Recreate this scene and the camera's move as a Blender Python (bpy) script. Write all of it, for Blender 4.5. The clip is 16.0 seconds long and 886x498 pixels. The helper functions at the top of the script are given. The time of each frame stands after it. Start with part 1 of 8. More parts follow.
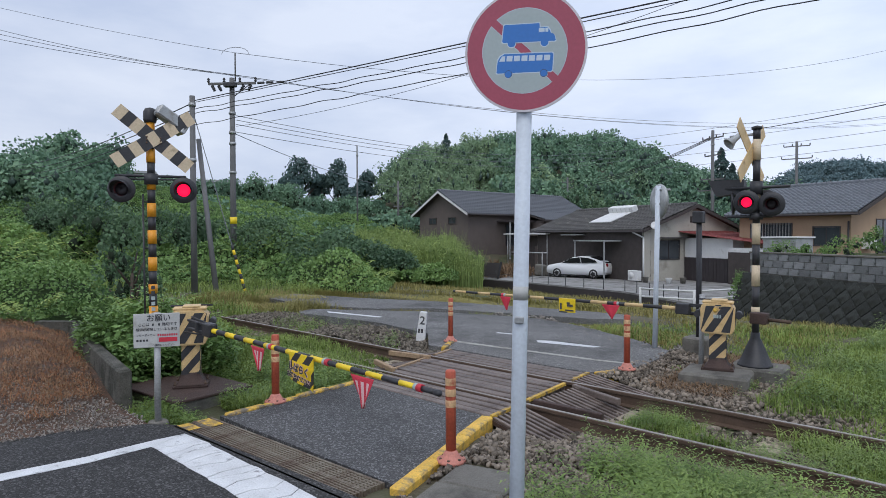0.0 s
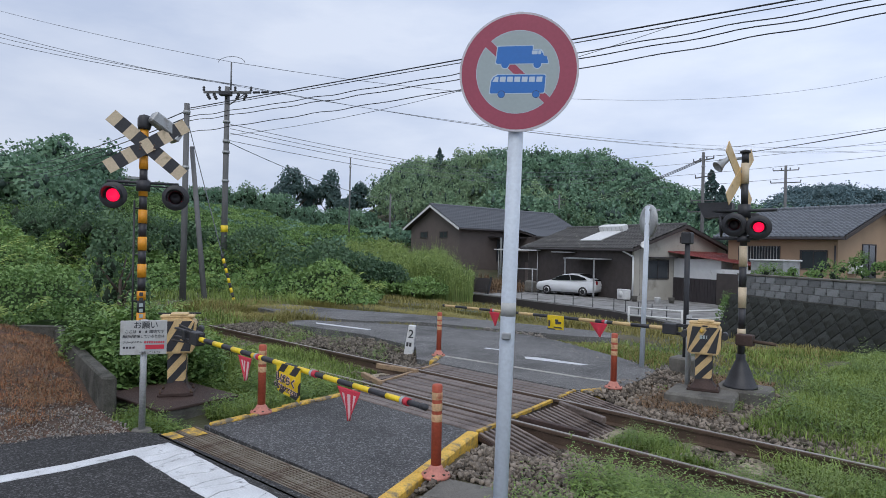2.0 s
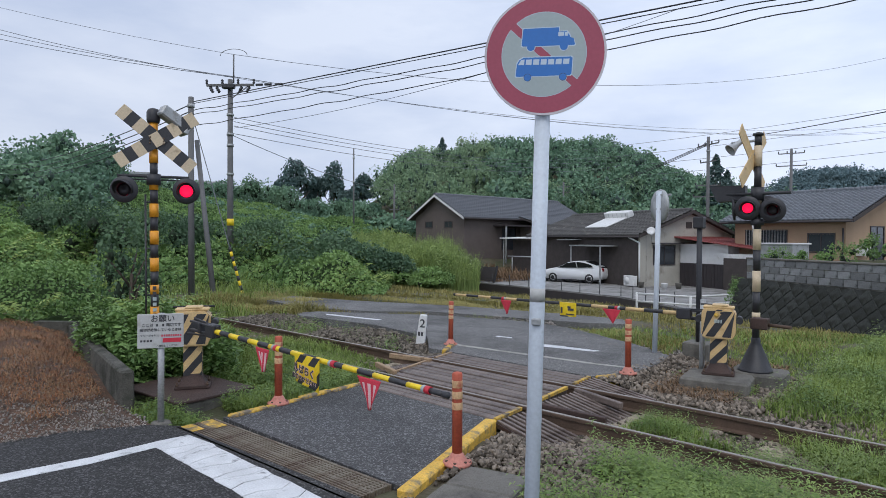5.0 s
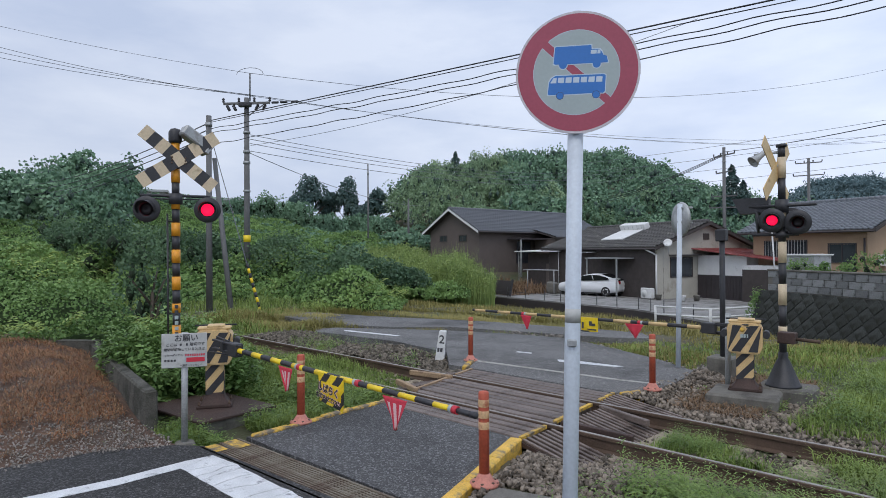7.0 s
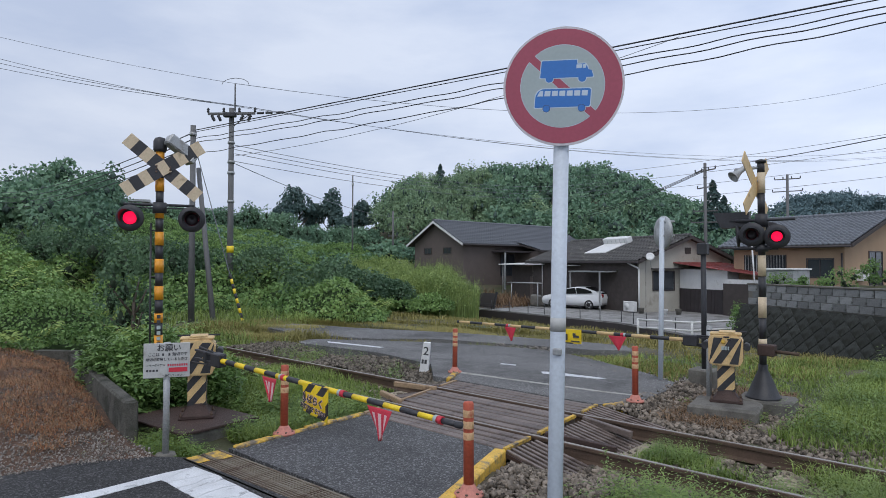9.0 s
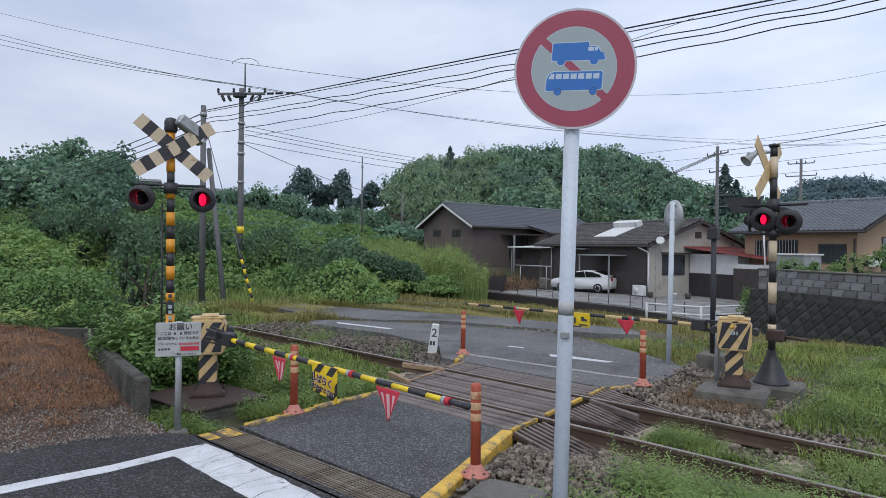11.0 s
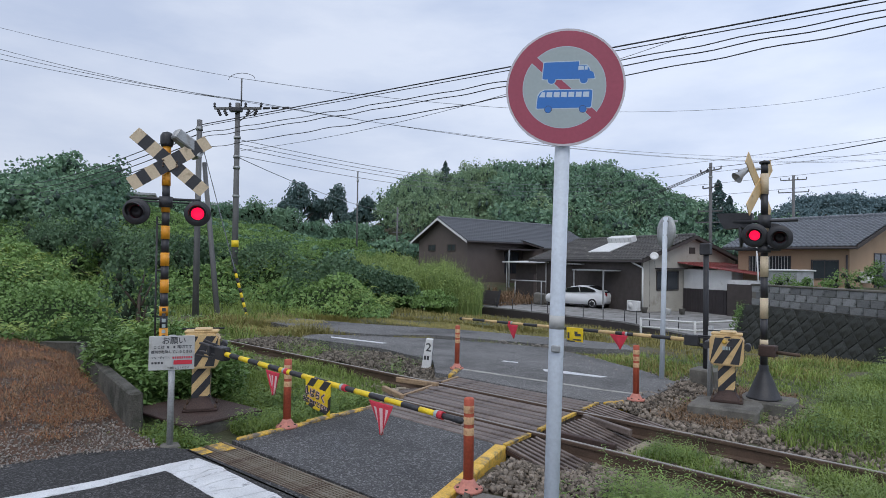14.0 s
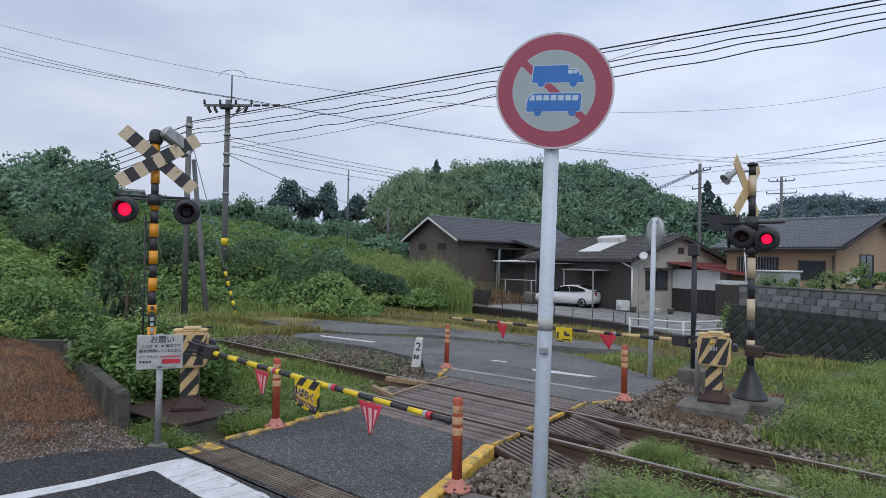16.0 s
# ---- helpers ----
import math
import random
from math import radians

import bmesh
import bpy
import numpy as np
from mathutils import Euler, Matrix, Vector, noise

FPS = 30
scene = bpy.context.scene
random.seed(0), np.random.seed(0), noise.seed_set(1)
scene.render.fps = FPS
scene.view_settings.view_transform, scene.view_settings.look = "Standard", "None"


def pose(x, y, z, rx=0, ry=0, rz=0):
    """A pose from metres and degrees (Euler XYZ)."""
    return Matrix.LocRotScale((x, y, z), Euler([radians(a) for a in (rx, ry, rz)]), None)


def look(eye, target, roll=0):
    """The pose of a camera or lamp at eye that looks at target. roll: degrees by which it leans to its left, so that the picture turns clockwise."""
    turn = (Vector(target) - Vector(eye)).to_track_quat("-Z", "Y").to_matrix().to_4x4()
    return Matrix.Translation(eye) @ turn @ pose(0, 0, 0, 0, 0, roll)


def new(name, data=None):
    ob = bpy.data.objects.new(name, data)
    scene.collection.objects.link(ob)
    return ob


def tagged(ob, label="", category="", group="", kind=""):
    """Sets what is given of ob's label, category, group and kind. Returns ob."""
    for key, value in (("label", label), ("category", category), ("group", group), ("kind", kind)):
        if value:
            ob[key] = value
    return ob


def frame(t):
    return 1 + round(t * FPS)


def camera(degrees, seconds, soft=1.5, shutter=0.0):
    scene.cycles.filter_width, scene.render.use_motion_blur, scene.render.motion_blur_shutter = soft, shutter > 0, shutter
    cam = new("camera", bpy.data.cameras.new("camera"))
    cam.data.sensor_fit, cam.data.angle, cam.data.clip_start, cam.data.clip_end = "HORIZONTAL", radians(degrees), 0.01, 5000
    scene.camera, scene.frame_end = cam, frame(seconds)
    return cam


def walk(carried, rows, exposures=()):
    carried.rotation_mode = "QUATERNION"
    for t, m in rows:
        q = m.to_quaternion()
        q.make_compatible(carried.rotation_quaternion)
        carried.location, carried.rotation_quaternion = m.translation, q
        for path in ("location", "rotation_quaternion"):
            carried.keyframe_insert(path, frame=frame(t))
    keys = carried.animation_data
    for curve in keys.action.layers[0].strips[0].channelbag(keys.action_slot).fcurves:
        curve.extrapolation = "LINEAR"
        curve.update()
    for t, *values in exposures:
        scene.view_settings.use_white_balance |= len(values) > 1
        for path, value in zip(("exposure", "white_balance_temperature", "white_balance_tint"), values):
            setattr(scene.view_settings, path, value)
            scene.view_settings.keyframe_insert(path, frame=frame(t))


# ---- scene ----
cam = camera(71.0, 16.0, soft=0.6)

PATH = [
    (0, (0.271, 0.281, 1.755), (-1.116, 1.721, 1.71), -0.2),
    (0.5, (0.295, 0.273, 1.753), (-1.122, 1.684, 1.724), 0.2),
    (1, (0.307, 0.269, 1.769), (-1.151, 1.638, 1.724), -1.1),
    (1.5, (0.312, 0.248, 1.766), (-1.107, 1.657, 1.817), 0.6),
    (2, (0.298, 0.259, 1.761), (-1.069, 1.72, 1.761), 1.3),
    (2.5, (0.287, 0.253, 1.756), (-1.085, 1.708, 1.718), 1.7),
    (3, (0.276, 0.254, 1.755), (-1.085, 1.719, 1.736), 1.4),
    (3.5, (0.283, 0.248, 1.755), (-1.099, 1.694, 1.74), 0.6),
    (4, (0.266, 0.245, 1.757), (-1.114, 1.692, 1.712), 1.0),
    (4.2, (0.253, 0.243, 1.735), (-1.131, 1.687, 1.695), 0.3),
    (6.3, (0.126, 0.136, 1.767), (-1.24, 1.596, 1.744), 0.6),
    (6.5, (0.115, 0.165, 1.766), (-1.267, 1.611, 1.725), 0.6),
    (7, (0.125, 0.167, 1.776), (-1.283, 1.589, 1.787), -0.3),
    (7.5, (0.123, 0.159, 1.779), (-1.303, 1.561, 1.8), -0.2),
    (8, (0.125, 0.151, 1.777), (-1.312, 1.543, 1.769), -0.6),
    (8.5, (0.133, 0.134, 1.774), (-1.246, 1.583, 1.792), -0.7),
    (9, (0.135, 0.136, 1.761), (-1.235, 1.592, 1.812), 0.1),
    (9.2, (0.129, 0.145, 1.757), (-1.248, 1.595, 1.762), -0.2),
    (11.3, (0.143, 0.127, 1.766), (-1.246, 1.565, 1.759), 0.7),
    (11.5, (0.142, 0.133, 1.768), (-1.236, 1.583, 1.767), 0.8),
    (12, (0.152, 0.137, 1.775), (-1.216, 1.596, 1.744), -0.0),
    (12.5, (0.15, 0.131, 1.768), (-1.248, 1.562, 1.787), 1.1),
    (13, (0.155, 0.132, 1.761), (-1.259, 1.547, 1.777), 0.5),
    (13.5, (0.162, 0.138, 1.765), (-1.23, 1.574, 1.793), 0.1),
    (14, (0.176, 0.109, 1.762), (-1.204, 1.556, 1.803), 0.8),
    (14.5, (0.167, 0.1, 1.76), (-1.22, 1.54, 1.781), 1.4),
    (15, (0.179, 0.096, 1.76), (-1.193, 1.551, 1.778), 0.6),
    (15.5, (0.18, 0.093, 1.769), (-1.175, 1.562, 1.824), 1.3),
    (16, (0.187, 0.105, 1.776), (-1.171, 1.573, 1.813), 1.1),
]
walk(cam, [(t, look(*r)) for t, *r in PATH], [(0, -0.03), (2, -0.10), (4.2, -0.05), (6.5, -0.07), (9.0, -0.13), (12.2, -0.06), (16, -0.17)])

# ---- light: overcast evening sky ----
SUN_EL, SUN_ROT = radians(48), radians(250)
world = bpy.data.worlds.new("world")
scene.world = world
world.use_nodes = True
wn, wl = world.node_tree.nodes, world.node_tree.links
bg = wn["Background"]
sky = wn.new("ShaderNodeTexSky")
sky.sky_type, sky.sun_disc = "NISHITA", False
sky.sun_elevation, sky.sun_rotation = SUN_EL, SUN_ROT
sky.air_density, sky.dust_density, sky.ozone_density = 1.0, 4.0, 1.0
# cloud deck: pale grey-blue sheet with soft, slightly darker banks
tc = wn.new("ShaderNodeTexCoord")
mp = wn.new("ShaderNodeMapping")
mp.inputs["Scale"].default_value = (1.2, 1.2, 4.0)
cl = wn.new("ShaderNodeTexNoise")
cl.inputs["Scale"].default_value, cl.inputs["Detail"].default_value, cl.inputs["Roughness"].default_value = 2.2, 6.0, 0.55
rp = wn.new("ShaderNodeValToRGB")
rp.color_ramp.elements[0].position, rp.color_ramp.elements[0].color = 0.30, (5.5, 6.5, 8.7, 1)
rp.color_ramp.elements[1].position, rp.color_ramp.elements[1].color = 0.62, (7.7, 8.5, 10.2, 1)
mx = wn.new("ShaderNodeMix")
mx.data_type = "RGBA"
mx.inputs[0].default_value = 0.9
wl.new(tc.outputs["Generated"], mp.inputs["Vector"])
wl.new(mp.outputs["Vector"], cl.inputs["Vector"])
wl.new(cl.outputs["Fac"], rp.inputs["Fac"])
wl.new(sky.outputs["Color"], mx.inputs[6])
wl.new(rp.outputs["Color"], mx.inputs[7])
# the overcast thins towards the east
sep = wn.new("ShaderNodeSeparateXYZ")
wl.new(tc.outputs["Generated"], sep.inputs[0])
side = wn.new("ShaderNodeMapRange")
side.inputs["From Min"].default_value, side.inputs["From Max"].default_value = -1.0, 0.0
side.inputs["To Min"].default_value, side.inputs["To Max"].default_value = 0.97, 1.30
wl.new(sep.outputs["X"], side.inputs["Value"])
thin = wn.new("ShaderNodeVectorMath")
thin.operation = "SCALE"
wl.new(mx.outputs[2], thin.inputs[0])
wl.new(side.outputs[0], thin.inputs["Scale"])
wl.new(thin.outputs[0], bg.inputs["Color"])
bg.inputs["Strength"].default_value = 0.099
sun = new("sun", bpy.data.lights.new("sun", "SUN"))
sun.data.energy, sun.data.angle, sun.data.color = 0.95, radians(25), (1.0, 0.96, 0.9)
sun.matrix_world = look((30, -20, 60), (0, 20, 0))

# ---- mesh helpers ----
rnd = random.Random(7)
rng = np.random.default_rng(7)


def part(name, bm, material, parent=None, label="", smooth=False):
    """Links a bmesh as one mesh object, under a thing or a part where one is given."""
    me = bpy.data.meshes.new(name)
    bm.to_mesh(me)
    bm.free()
    for m in (material if isinstance(material, (list, tuple)) else [material]):
        me.materials.append(m)
    if smooth:
        me.shade_smooth()
    ob = new(name, me)
    if parent is not None:
        ob.parent = parent
    if label:
        ob["label"] = label
    return ob


def piece(name, me, parent, m):
    ob = new(name, me)
    ob.parent = parent
    ob.matrix_basis = m
    return ob


def thing(name, m, label, category, group=""):
    ob = new(name)
    ob.empty_display_size = 0.1
    ob.matrix_basis = m
    return tagged(ob, label, category, group)


def box(bm, lo, hi, m=None, bevel=0.0, mi=0, seg=1):
    c = [(a + b) / 2 for a, b in zip(lo, hi)]
    s = [abs(b - a) for a, b in zip(lo, hi)]
    r = bmesh.ops.create_cube(bm, size=1, matrix=(m or Matrix()) @ Matrix.Translation(c) @ Matrix.Diagonal((*s, 1)))
    fs = set(f for v in r["verts"] for f in v.link_faces)
    for f in fs:
        f.material_index = mi
    if bevel:
        es = list(set(e for v in r["verts"] for e in v.link_edges))
        out = bmesh.ops.bevel(bm, geom=es, offset=bevel, segments=seg, affect="EDGES", profile=0.5)
        for f in out["faces"]:
            f.material_index = mi
    return bm


def rod(bm, a, b, r0, r1=None, n=12, mi=0, caps=True):
    a, b = Vector(a), Vector(b)
    d = b - a
    m = Matrix.Translation((a + b) / 2) @ d.to_track_quat("Z", "Y").to_matrix().to_4x4()
    r = bmesh.ops.create_cone(bm, cap_ends=caps, segments=n, radius1=r0, radius2=r0 if r1 is None else r1, depth=d.length, matrix=m)
    for f in set(f for v in r["verts"] for f in v.link_faces):
        f.material_index = mi
        f.smooth = len(f.verts) == 4
    return bm


def prism(bm, pts, lo, hi, m=None, mi=0):
    """A flat outline (x, z) pushed from y = lo to y = hi."""
    m = m or Matrix()
    a = [bm.verts.new(m @ Vector((x, lo, z))) for x, z in pts]
    b = [bm.verts.new(m @ Vector((x, hi, z))) for x, z in pts]
    fs = [bm.faces.new(a), bm.faces.new(b[::-1])]
    n = len(pts)
    for i in range(n):
        fs.append(bm.faces.new((a[i], b[i], b[(i + 1) % n], a[(i + 1) % n])))
    for f in fs:
        f.material_index = mi
    bmesh.ops.recalc_face_normals(bm, faces=fs)
    return bm


def slab(bm, pts, z0, z1, mi=0):
    """A ground outline (x, y) between two heights."""
    a = [bm.verts.new((x, y, z1)) for x, y in pts]
    b = [bm.verts.new((x, y, z0)) for x, y in pts]
    n = len(pts)
    fs = [bm.faces.new(a), bm.faces.new(b[::-1])]
    for i in range(n):
        fs.append(bm.faces.new((a[i], b[i], b[(i + 1) % n], a[(i + 1) % n])))
    for f in fs:
        f.material_index = mi
    bmesh.ops.recalc_face_normals(bm, faces=fs)
    return bm


def lathe(bm, prof, m=None, n=20, mi=0):
    """A profile (radius, height) turned round the z axis."""
    m = m or Matrix()
    rings = []
    for r, z in prof:
        rings.append([bm.verts.new(m @ Vector((r * math.cos(2 * math.pi * i / n), r * math.sin(2 * math.pi * i / n), z))) for i in range(n)])
    fs = []
    for p, q in zip(rings, rings[1:]):
        for i in range(n):
            fs.append(bm.faces.new((p[i], p[(i + 1) % n], q[(i + 1) % n], q[i])))
    for ring in (rings[0][::-1], rings[-1]):
        fs.append(bm.faces.new(ring))
    for f in fs:
        f.material_index = mi
        f.smooth = True
    bmesh.ops.recalc_face_normals(bm, faces=fs)
    return bm


def grid_mesh(name, verts, faces, material, smooth=False):
    """A mesh from numpy arrays: verts (n, 3), faces (k, 3 or 4)."""
    verts, faces = np.asarray(verts, np.float32), np.asarray(faces, np.int32)
    me = bpy.data.meshes.new(name)
    k, w = faces.shape
    me.vertices.add(len(verts))
    me.vertices.foreach_set("co", verts.ravel())
    me.loops.add(k * w)
    me.loops.foreach_set("vertex_index", faces.ravel())
    me.polygons.add(k)
    me.polygons.foreach_set("loop_start", np.arange(0, k * w, w, dtype=np.int32))
    me.update(calc_edges=True)
    me.materials.append(material)
    if smooth:
        me.shade_smooth()
    return me


def step(a, b, v):
    t = min(1.0, max(0.0, (v - a) / (b - a)))
    return t * t * (3 - 2 * t)


# ---- materials ----
def mat(name, colour, rough=0.7, metal=0.0, scale=6.0, vary=0.25, fine=60.0, bump=0.15, spec=0.5, island=0.0, obj=0.0, stain=None, stain_at=0.62, stain_scale=1.5, coord="Object", speck=0.0):
    """Base colour with grain at two scales, optional stains, relief and a change from piece to piece."""
    m = bpy.data.materials.new(name)
    m.use_nodes = True
    n, l = m.node_tree.nodes, m.node_tree.links
    b = n["Principled BSDF"]
    b.inputs["Roughness"].default_value, b.inputs["Metallic"].default_value = rough, metal
    b.inputs["Specular IOR Level"].default_value = spec
    t = n.new("ShaderNodeTexCoord")
    big, small = n.new("ShaderNodeTexNoise"), n.new("ShaderNodeTexNoise")
    big.inputs["Scale"].default_value, big.inputs["Detail"].default_value = scale, 5
    small.inputs["Scale"].default_value, small.inputs["Detail"].default_value = fine, 3
    for q in (big, small):
        l.new(t.outputs[coord], q.inputs["Vector"])
    add = n.new("ShaderNodeMath")
    add.operation = "ADD"
    l.new(big.outputs["Fac"], add.inputs[0])
    l.new(small.outputs["Fac"], add.inputs[1])
    value = add.outputs[0]
    for amount, node, out in ((island, "ShaderNodeNewGeometry", "Random Per Island"), (obj, "ShaderNodeObjectInfo", "Random")):
        if amount:
            g = n.new(node)
            mad = n.new("ShaderNodeMath")
            mad.operation = "MULTIPLY_ADD"
            l.new(g.outputs[out], mad.inputs[0])
            mad.inputs[1].default_value = amount
            l.new(value, mad.inputs[2])
            value = mad.outputs[0]
    mr = n.new("ShaderNodeMapRange")
    top = 1.35 + island + obj
    mr.inputs["From Min"].default_value, mr.inputs["From Max"].default_value = 0.65, top
    mr.inputs["To Min"].default_value, mr.inputs["To Max"].default_value = 1 - vary, 1 + vary
    l.new(value, mr.inputs["Value"])
    mul = n.new("ShaderNodeVectorMath")
    mul.operation = "SCALE"
    mul.inputs[0].default_value = colour
    l.new(mr.outputs[0], mul.inputs["Scale"])
    col = mul.outputs[0]
    if stain:
        st = n.new("ShaderNodeTexNoise")
        st.inputs["Scale"].default_value, st.inputs["Detail"].default_value, st.inputs["Roughness"].default_value = stain_scale, 7, 0.65
        l.new(t.outputs[coord], st.inputs["Vector"])
        sr = n.new("ShaderNodeMapRange")
        sr.inputs["From Min"].default_value, sr.inputs["From Max"].default_value = stain_at - 0.08, stain_at + 0.08
        l.new(st.outputs["Fac"], sr.inputs["Value"])
        mix = n.new("ShaderNodeMix")
        mix.data_type = "RGBA"
        l.new(sr.outputs[0], mix.inputs[0])
        l.new(col, mix.inputs[6])
        mix.inputs[7].default_value = (*stain, 1)
        col = mix.outputs[2]
    if speck:
        sp = n.new("ShaderNodeTexVoronoi")
        sp.inputs["Scale"].default_value = 75
        l.new(t.outputs[coord], sp.inputs["Vector"])
        sx = n.new("ShaderNodeSeparateColor")
        l.new(sp.outputs["Color"], sx.inputs[0])
        pr = n.new("ShaderNodeMapRange")
        pk = n.new("ShaderNodeMath")
        pk.operation = "POWER"
        pk.inputs[1].default_value = 4.0
        l.new(sx.outputs[0], pk.inputs[0])
        pr.inputs["To Min"].default_value, pr.inputs["To Max"].default_value = 1 - 0.5 * speck, 1 + 2.4 * speck
        l.new(pk.outputs[0], pr.inputs["Value"])
        pw = n.new("ShaderNodeVectorMath")
        pw.operation = "SCALE"
        l.new(col, pw.inputs[0])
        l.new(pr.outputs[0], pw.inputs["Scale"])
        col = pw.outputs[0]
    l.new(col, b.inputs["Base Color"])
    if bump:
        bp = n.new("ShaderNodeBump")
        bp.inputs["Strength"].default_value, bp.inputs["Distance"].default_value = bump, 0.02
        l.new(small.outputs["Fac"], bp.inputs["Height"])
        l.new(bp.outputs[0], b.inputs["Normal"])
    return m


def glow(name, colour, strength):
    m = bpy.data.materials.new(name)
    m.use_nodes = True
    b = m.node_tree.nodes["Principled BSDF"]
    b.inputs["Base Color"].default_value = (*colour, 1)
    b.inputs["Emission Color"].default_value = (*colour, 1)
    b.inputs["Emission Strength"].default_value = strength
    return m


def leafy(name, low, high, rough=0.55, trans=0.18, each=0.30, drift=0.35):
    """Leaves: colour runs from leaf to leaf and in large drifts, some light passes through."""
    m = bpy.data.materials.new(name)
    m.use_nodes = True
    n, l = m.node_tree.nodes, m.node_tree.links
    b = n["Principled BSDF"]
    b.inputs["Roughness"].default_value = rough
    b.inputs["Specular IOR Level"].default_value = 0.3
    g = n.new("ShaderNodeNewGeometry")
    no = n.new("ShaderNodeTexNoise")
    no.inputs["Scale"].default_value, no.inputs["Detail"].default_value = drift, 4
    l.new(g.outputs["Position"], no.inputs["Vector"])
    ma = n.new("ShaderNodeMath")
    ma.operation = "MULTIPLY_ADD"
    l.new(g.outputs["Random Per Island"], ma.inputs[0])
    ma.inputs[1].default_value = each
    l.new(no.outputs["Fac"], ma.inputs[2])
    mr = n.new("ShaderNodeMapRange")
    mr.inputs["From Min"].default_value, mr.inputs["From Max"].default_value = 0.36, 0.68 + each
    l.new(ma.outputs[0], mr.inputs["Value"])
    mix = n.new("ShaderNodeMix")
    mix.data_type = "RGBA"
    l.new(mr.outputs[0], mix.inputs[0])
    mix.inputs[6].default_value, mix.inputs[7].default_value = (*low, 1), (*high, 1)
    l.new(mix.outputs[2], b.inputs["Base Color"])
    tr = n.new("ShaderNodeBsdfTranslucent")
    l.new(mix.outputs[2], tr.inputs["Color"])
    ms = n.new("ShaderNodeMixShader")
    ms.inputs[0].default_value = trans
    l.new(b.outputs[0], ms.inputs[1])
    l.new(tr.outputs[0], ms.inputs[2])
    l.new(ms.outputs[0], n["Material Output"].inputs["Surface"])
    return m


ASPHALT = mat("asphalt", (0.082, 0.081, 0.082), 0.75, speck=0.75, scale=1.3, vary=0.3, fine=140, bump=0.5, stain=(0.045, 0.044, 0.044), stain_at=0.56, stain_scale=0.8)
OLD_ASPHALT = mat("old_asphalt", (0.140, 0.138, 0.135), 0.88, speck=0.5, scale=0.7, vary=0.4, fine=110, bump=0.5, stain=(0.066, 0.065, 0.064), stain_at=0.57, stain_scale=0.6)
ROAD_PAINT = mat("road_paint", (0.62, 0.63, 0.64), 0.75, scale=5, vary=0.2, fine=80, bump=0.3, stain=(0.09, 0.09, 0.095), stain_at=0.655, stain_scale=9)
YELLOW_PAINT = mat("yellow_paint", (0.62, 0.38, 0.05), 0.65, scale=7, vary=0.3, fine=70, bump=0.3, stain=(0.14, 0.115, 0.085), stain_at=0.535, stain_scale=8)
CONCRETE = mat("concrete", (0.165, 0.155, 0.135), 0.9, scale=2.5, vary=0.3, fine=90, bump=0.4, stain=(0.08, 0.075, 0.065), stain_at=0.56, stain_scale=2.0)
PALE_CONCRETE = mat("pale_concrete", (0.38, 0.37, 0.34), 0.9, scale=3, vary=0.2, fine=90, bump=0.3, stain=(0.16, 0.15, 0.13), stain_at=0.58, stain_scale=3)
EARTH = mat("earth", (0.10, 0.085, 0.055), 0.95, scale=0.8, vary=0.4, fine=25, bump=0.5, stain=(0.06, 0.075, 0.03), stain_at=0.5, stain_scale=0.5)
RED_EARTH = mat("red_earth", (0.095, 0.055, 0.036), 0.95, scale=2, vary=0.5, fine=40, bump=0.9, stain=(0.085, 0.06, 0.045), stain_at=0.58, stain_scale=1.6)
RAIL_STEEL = mat("rail_steel", (0.10, 0.065, 0.045), 0.75, metal=0.2, scale=5, vary=0.3, fine=70, bump=0.3)
RAIL_TOP = mat("rail_top", (0.36, 0.33, 0.30), 0.5, metal=0.7, scale=5, vary=0.3, fine=90, bump=0.05)
DECK = mat("deck_board", (0.165, 0.128, 0.110), 0.5, scale=3, vary=0.5, fine=60, bump=0.4, obj=0.5, stain=(0.060, 0.042, 0.034), stain_at=0.55, stain_scale=3)
RUST_PLATE = mat("rusty_plate", (0.055, 0.032, 0.026), 0.7, scale=4, vary=0.4, fine=60, bump=0.4)
STONE = mat("ballast_stone", (0.200, 0.168, 0.135), 0.92, scale=9, vary=1.0, fine=50, bump=0.3, island=1.4, spec=0.2)
LEAF = leafy("leaves", (0.075, 0.155, 0.045), (0.300, 0.450, 0.145), each=0.26, drift=0.5)
WEED = leafy("weed_leaves", (0.062, 0.128, 0.032), (0.300, 0.410, 0.110), each=0.40, drift=1.6)
GRASS = leafy("grass_blades", (0.085, 0.145, 0.028), (0.36, 0.45, 0.120), each=0.45, drift=0.9)
DRY_GRASS = leafy("dry_grass", (0.15, 0.145, 0.042), (0.42, 0.36, 0.13), each=0.45, drift=0.6)
WOODS = leafy("woodland", (0.050, 0.102, 0.058), (0.155, 0.250, 0.125), each=0.25)
# Skyline conifers stand far off; bluish haze is mixed into their leaf colour.
HAZED_CONIFER = leafy("conifer", (0.066, 0.122, 0.118), (0.135, 0.200, 0.180), each=0.2, drift=0.3)
# Far hills: the haze of distance is put into this bluish colour.
FAR_WOODS = leafy("distant_hazed_woodland", (0.100, 0.165, 0.180), (0.165, 0.240, 0.250), each=0.15, drift=0.05)

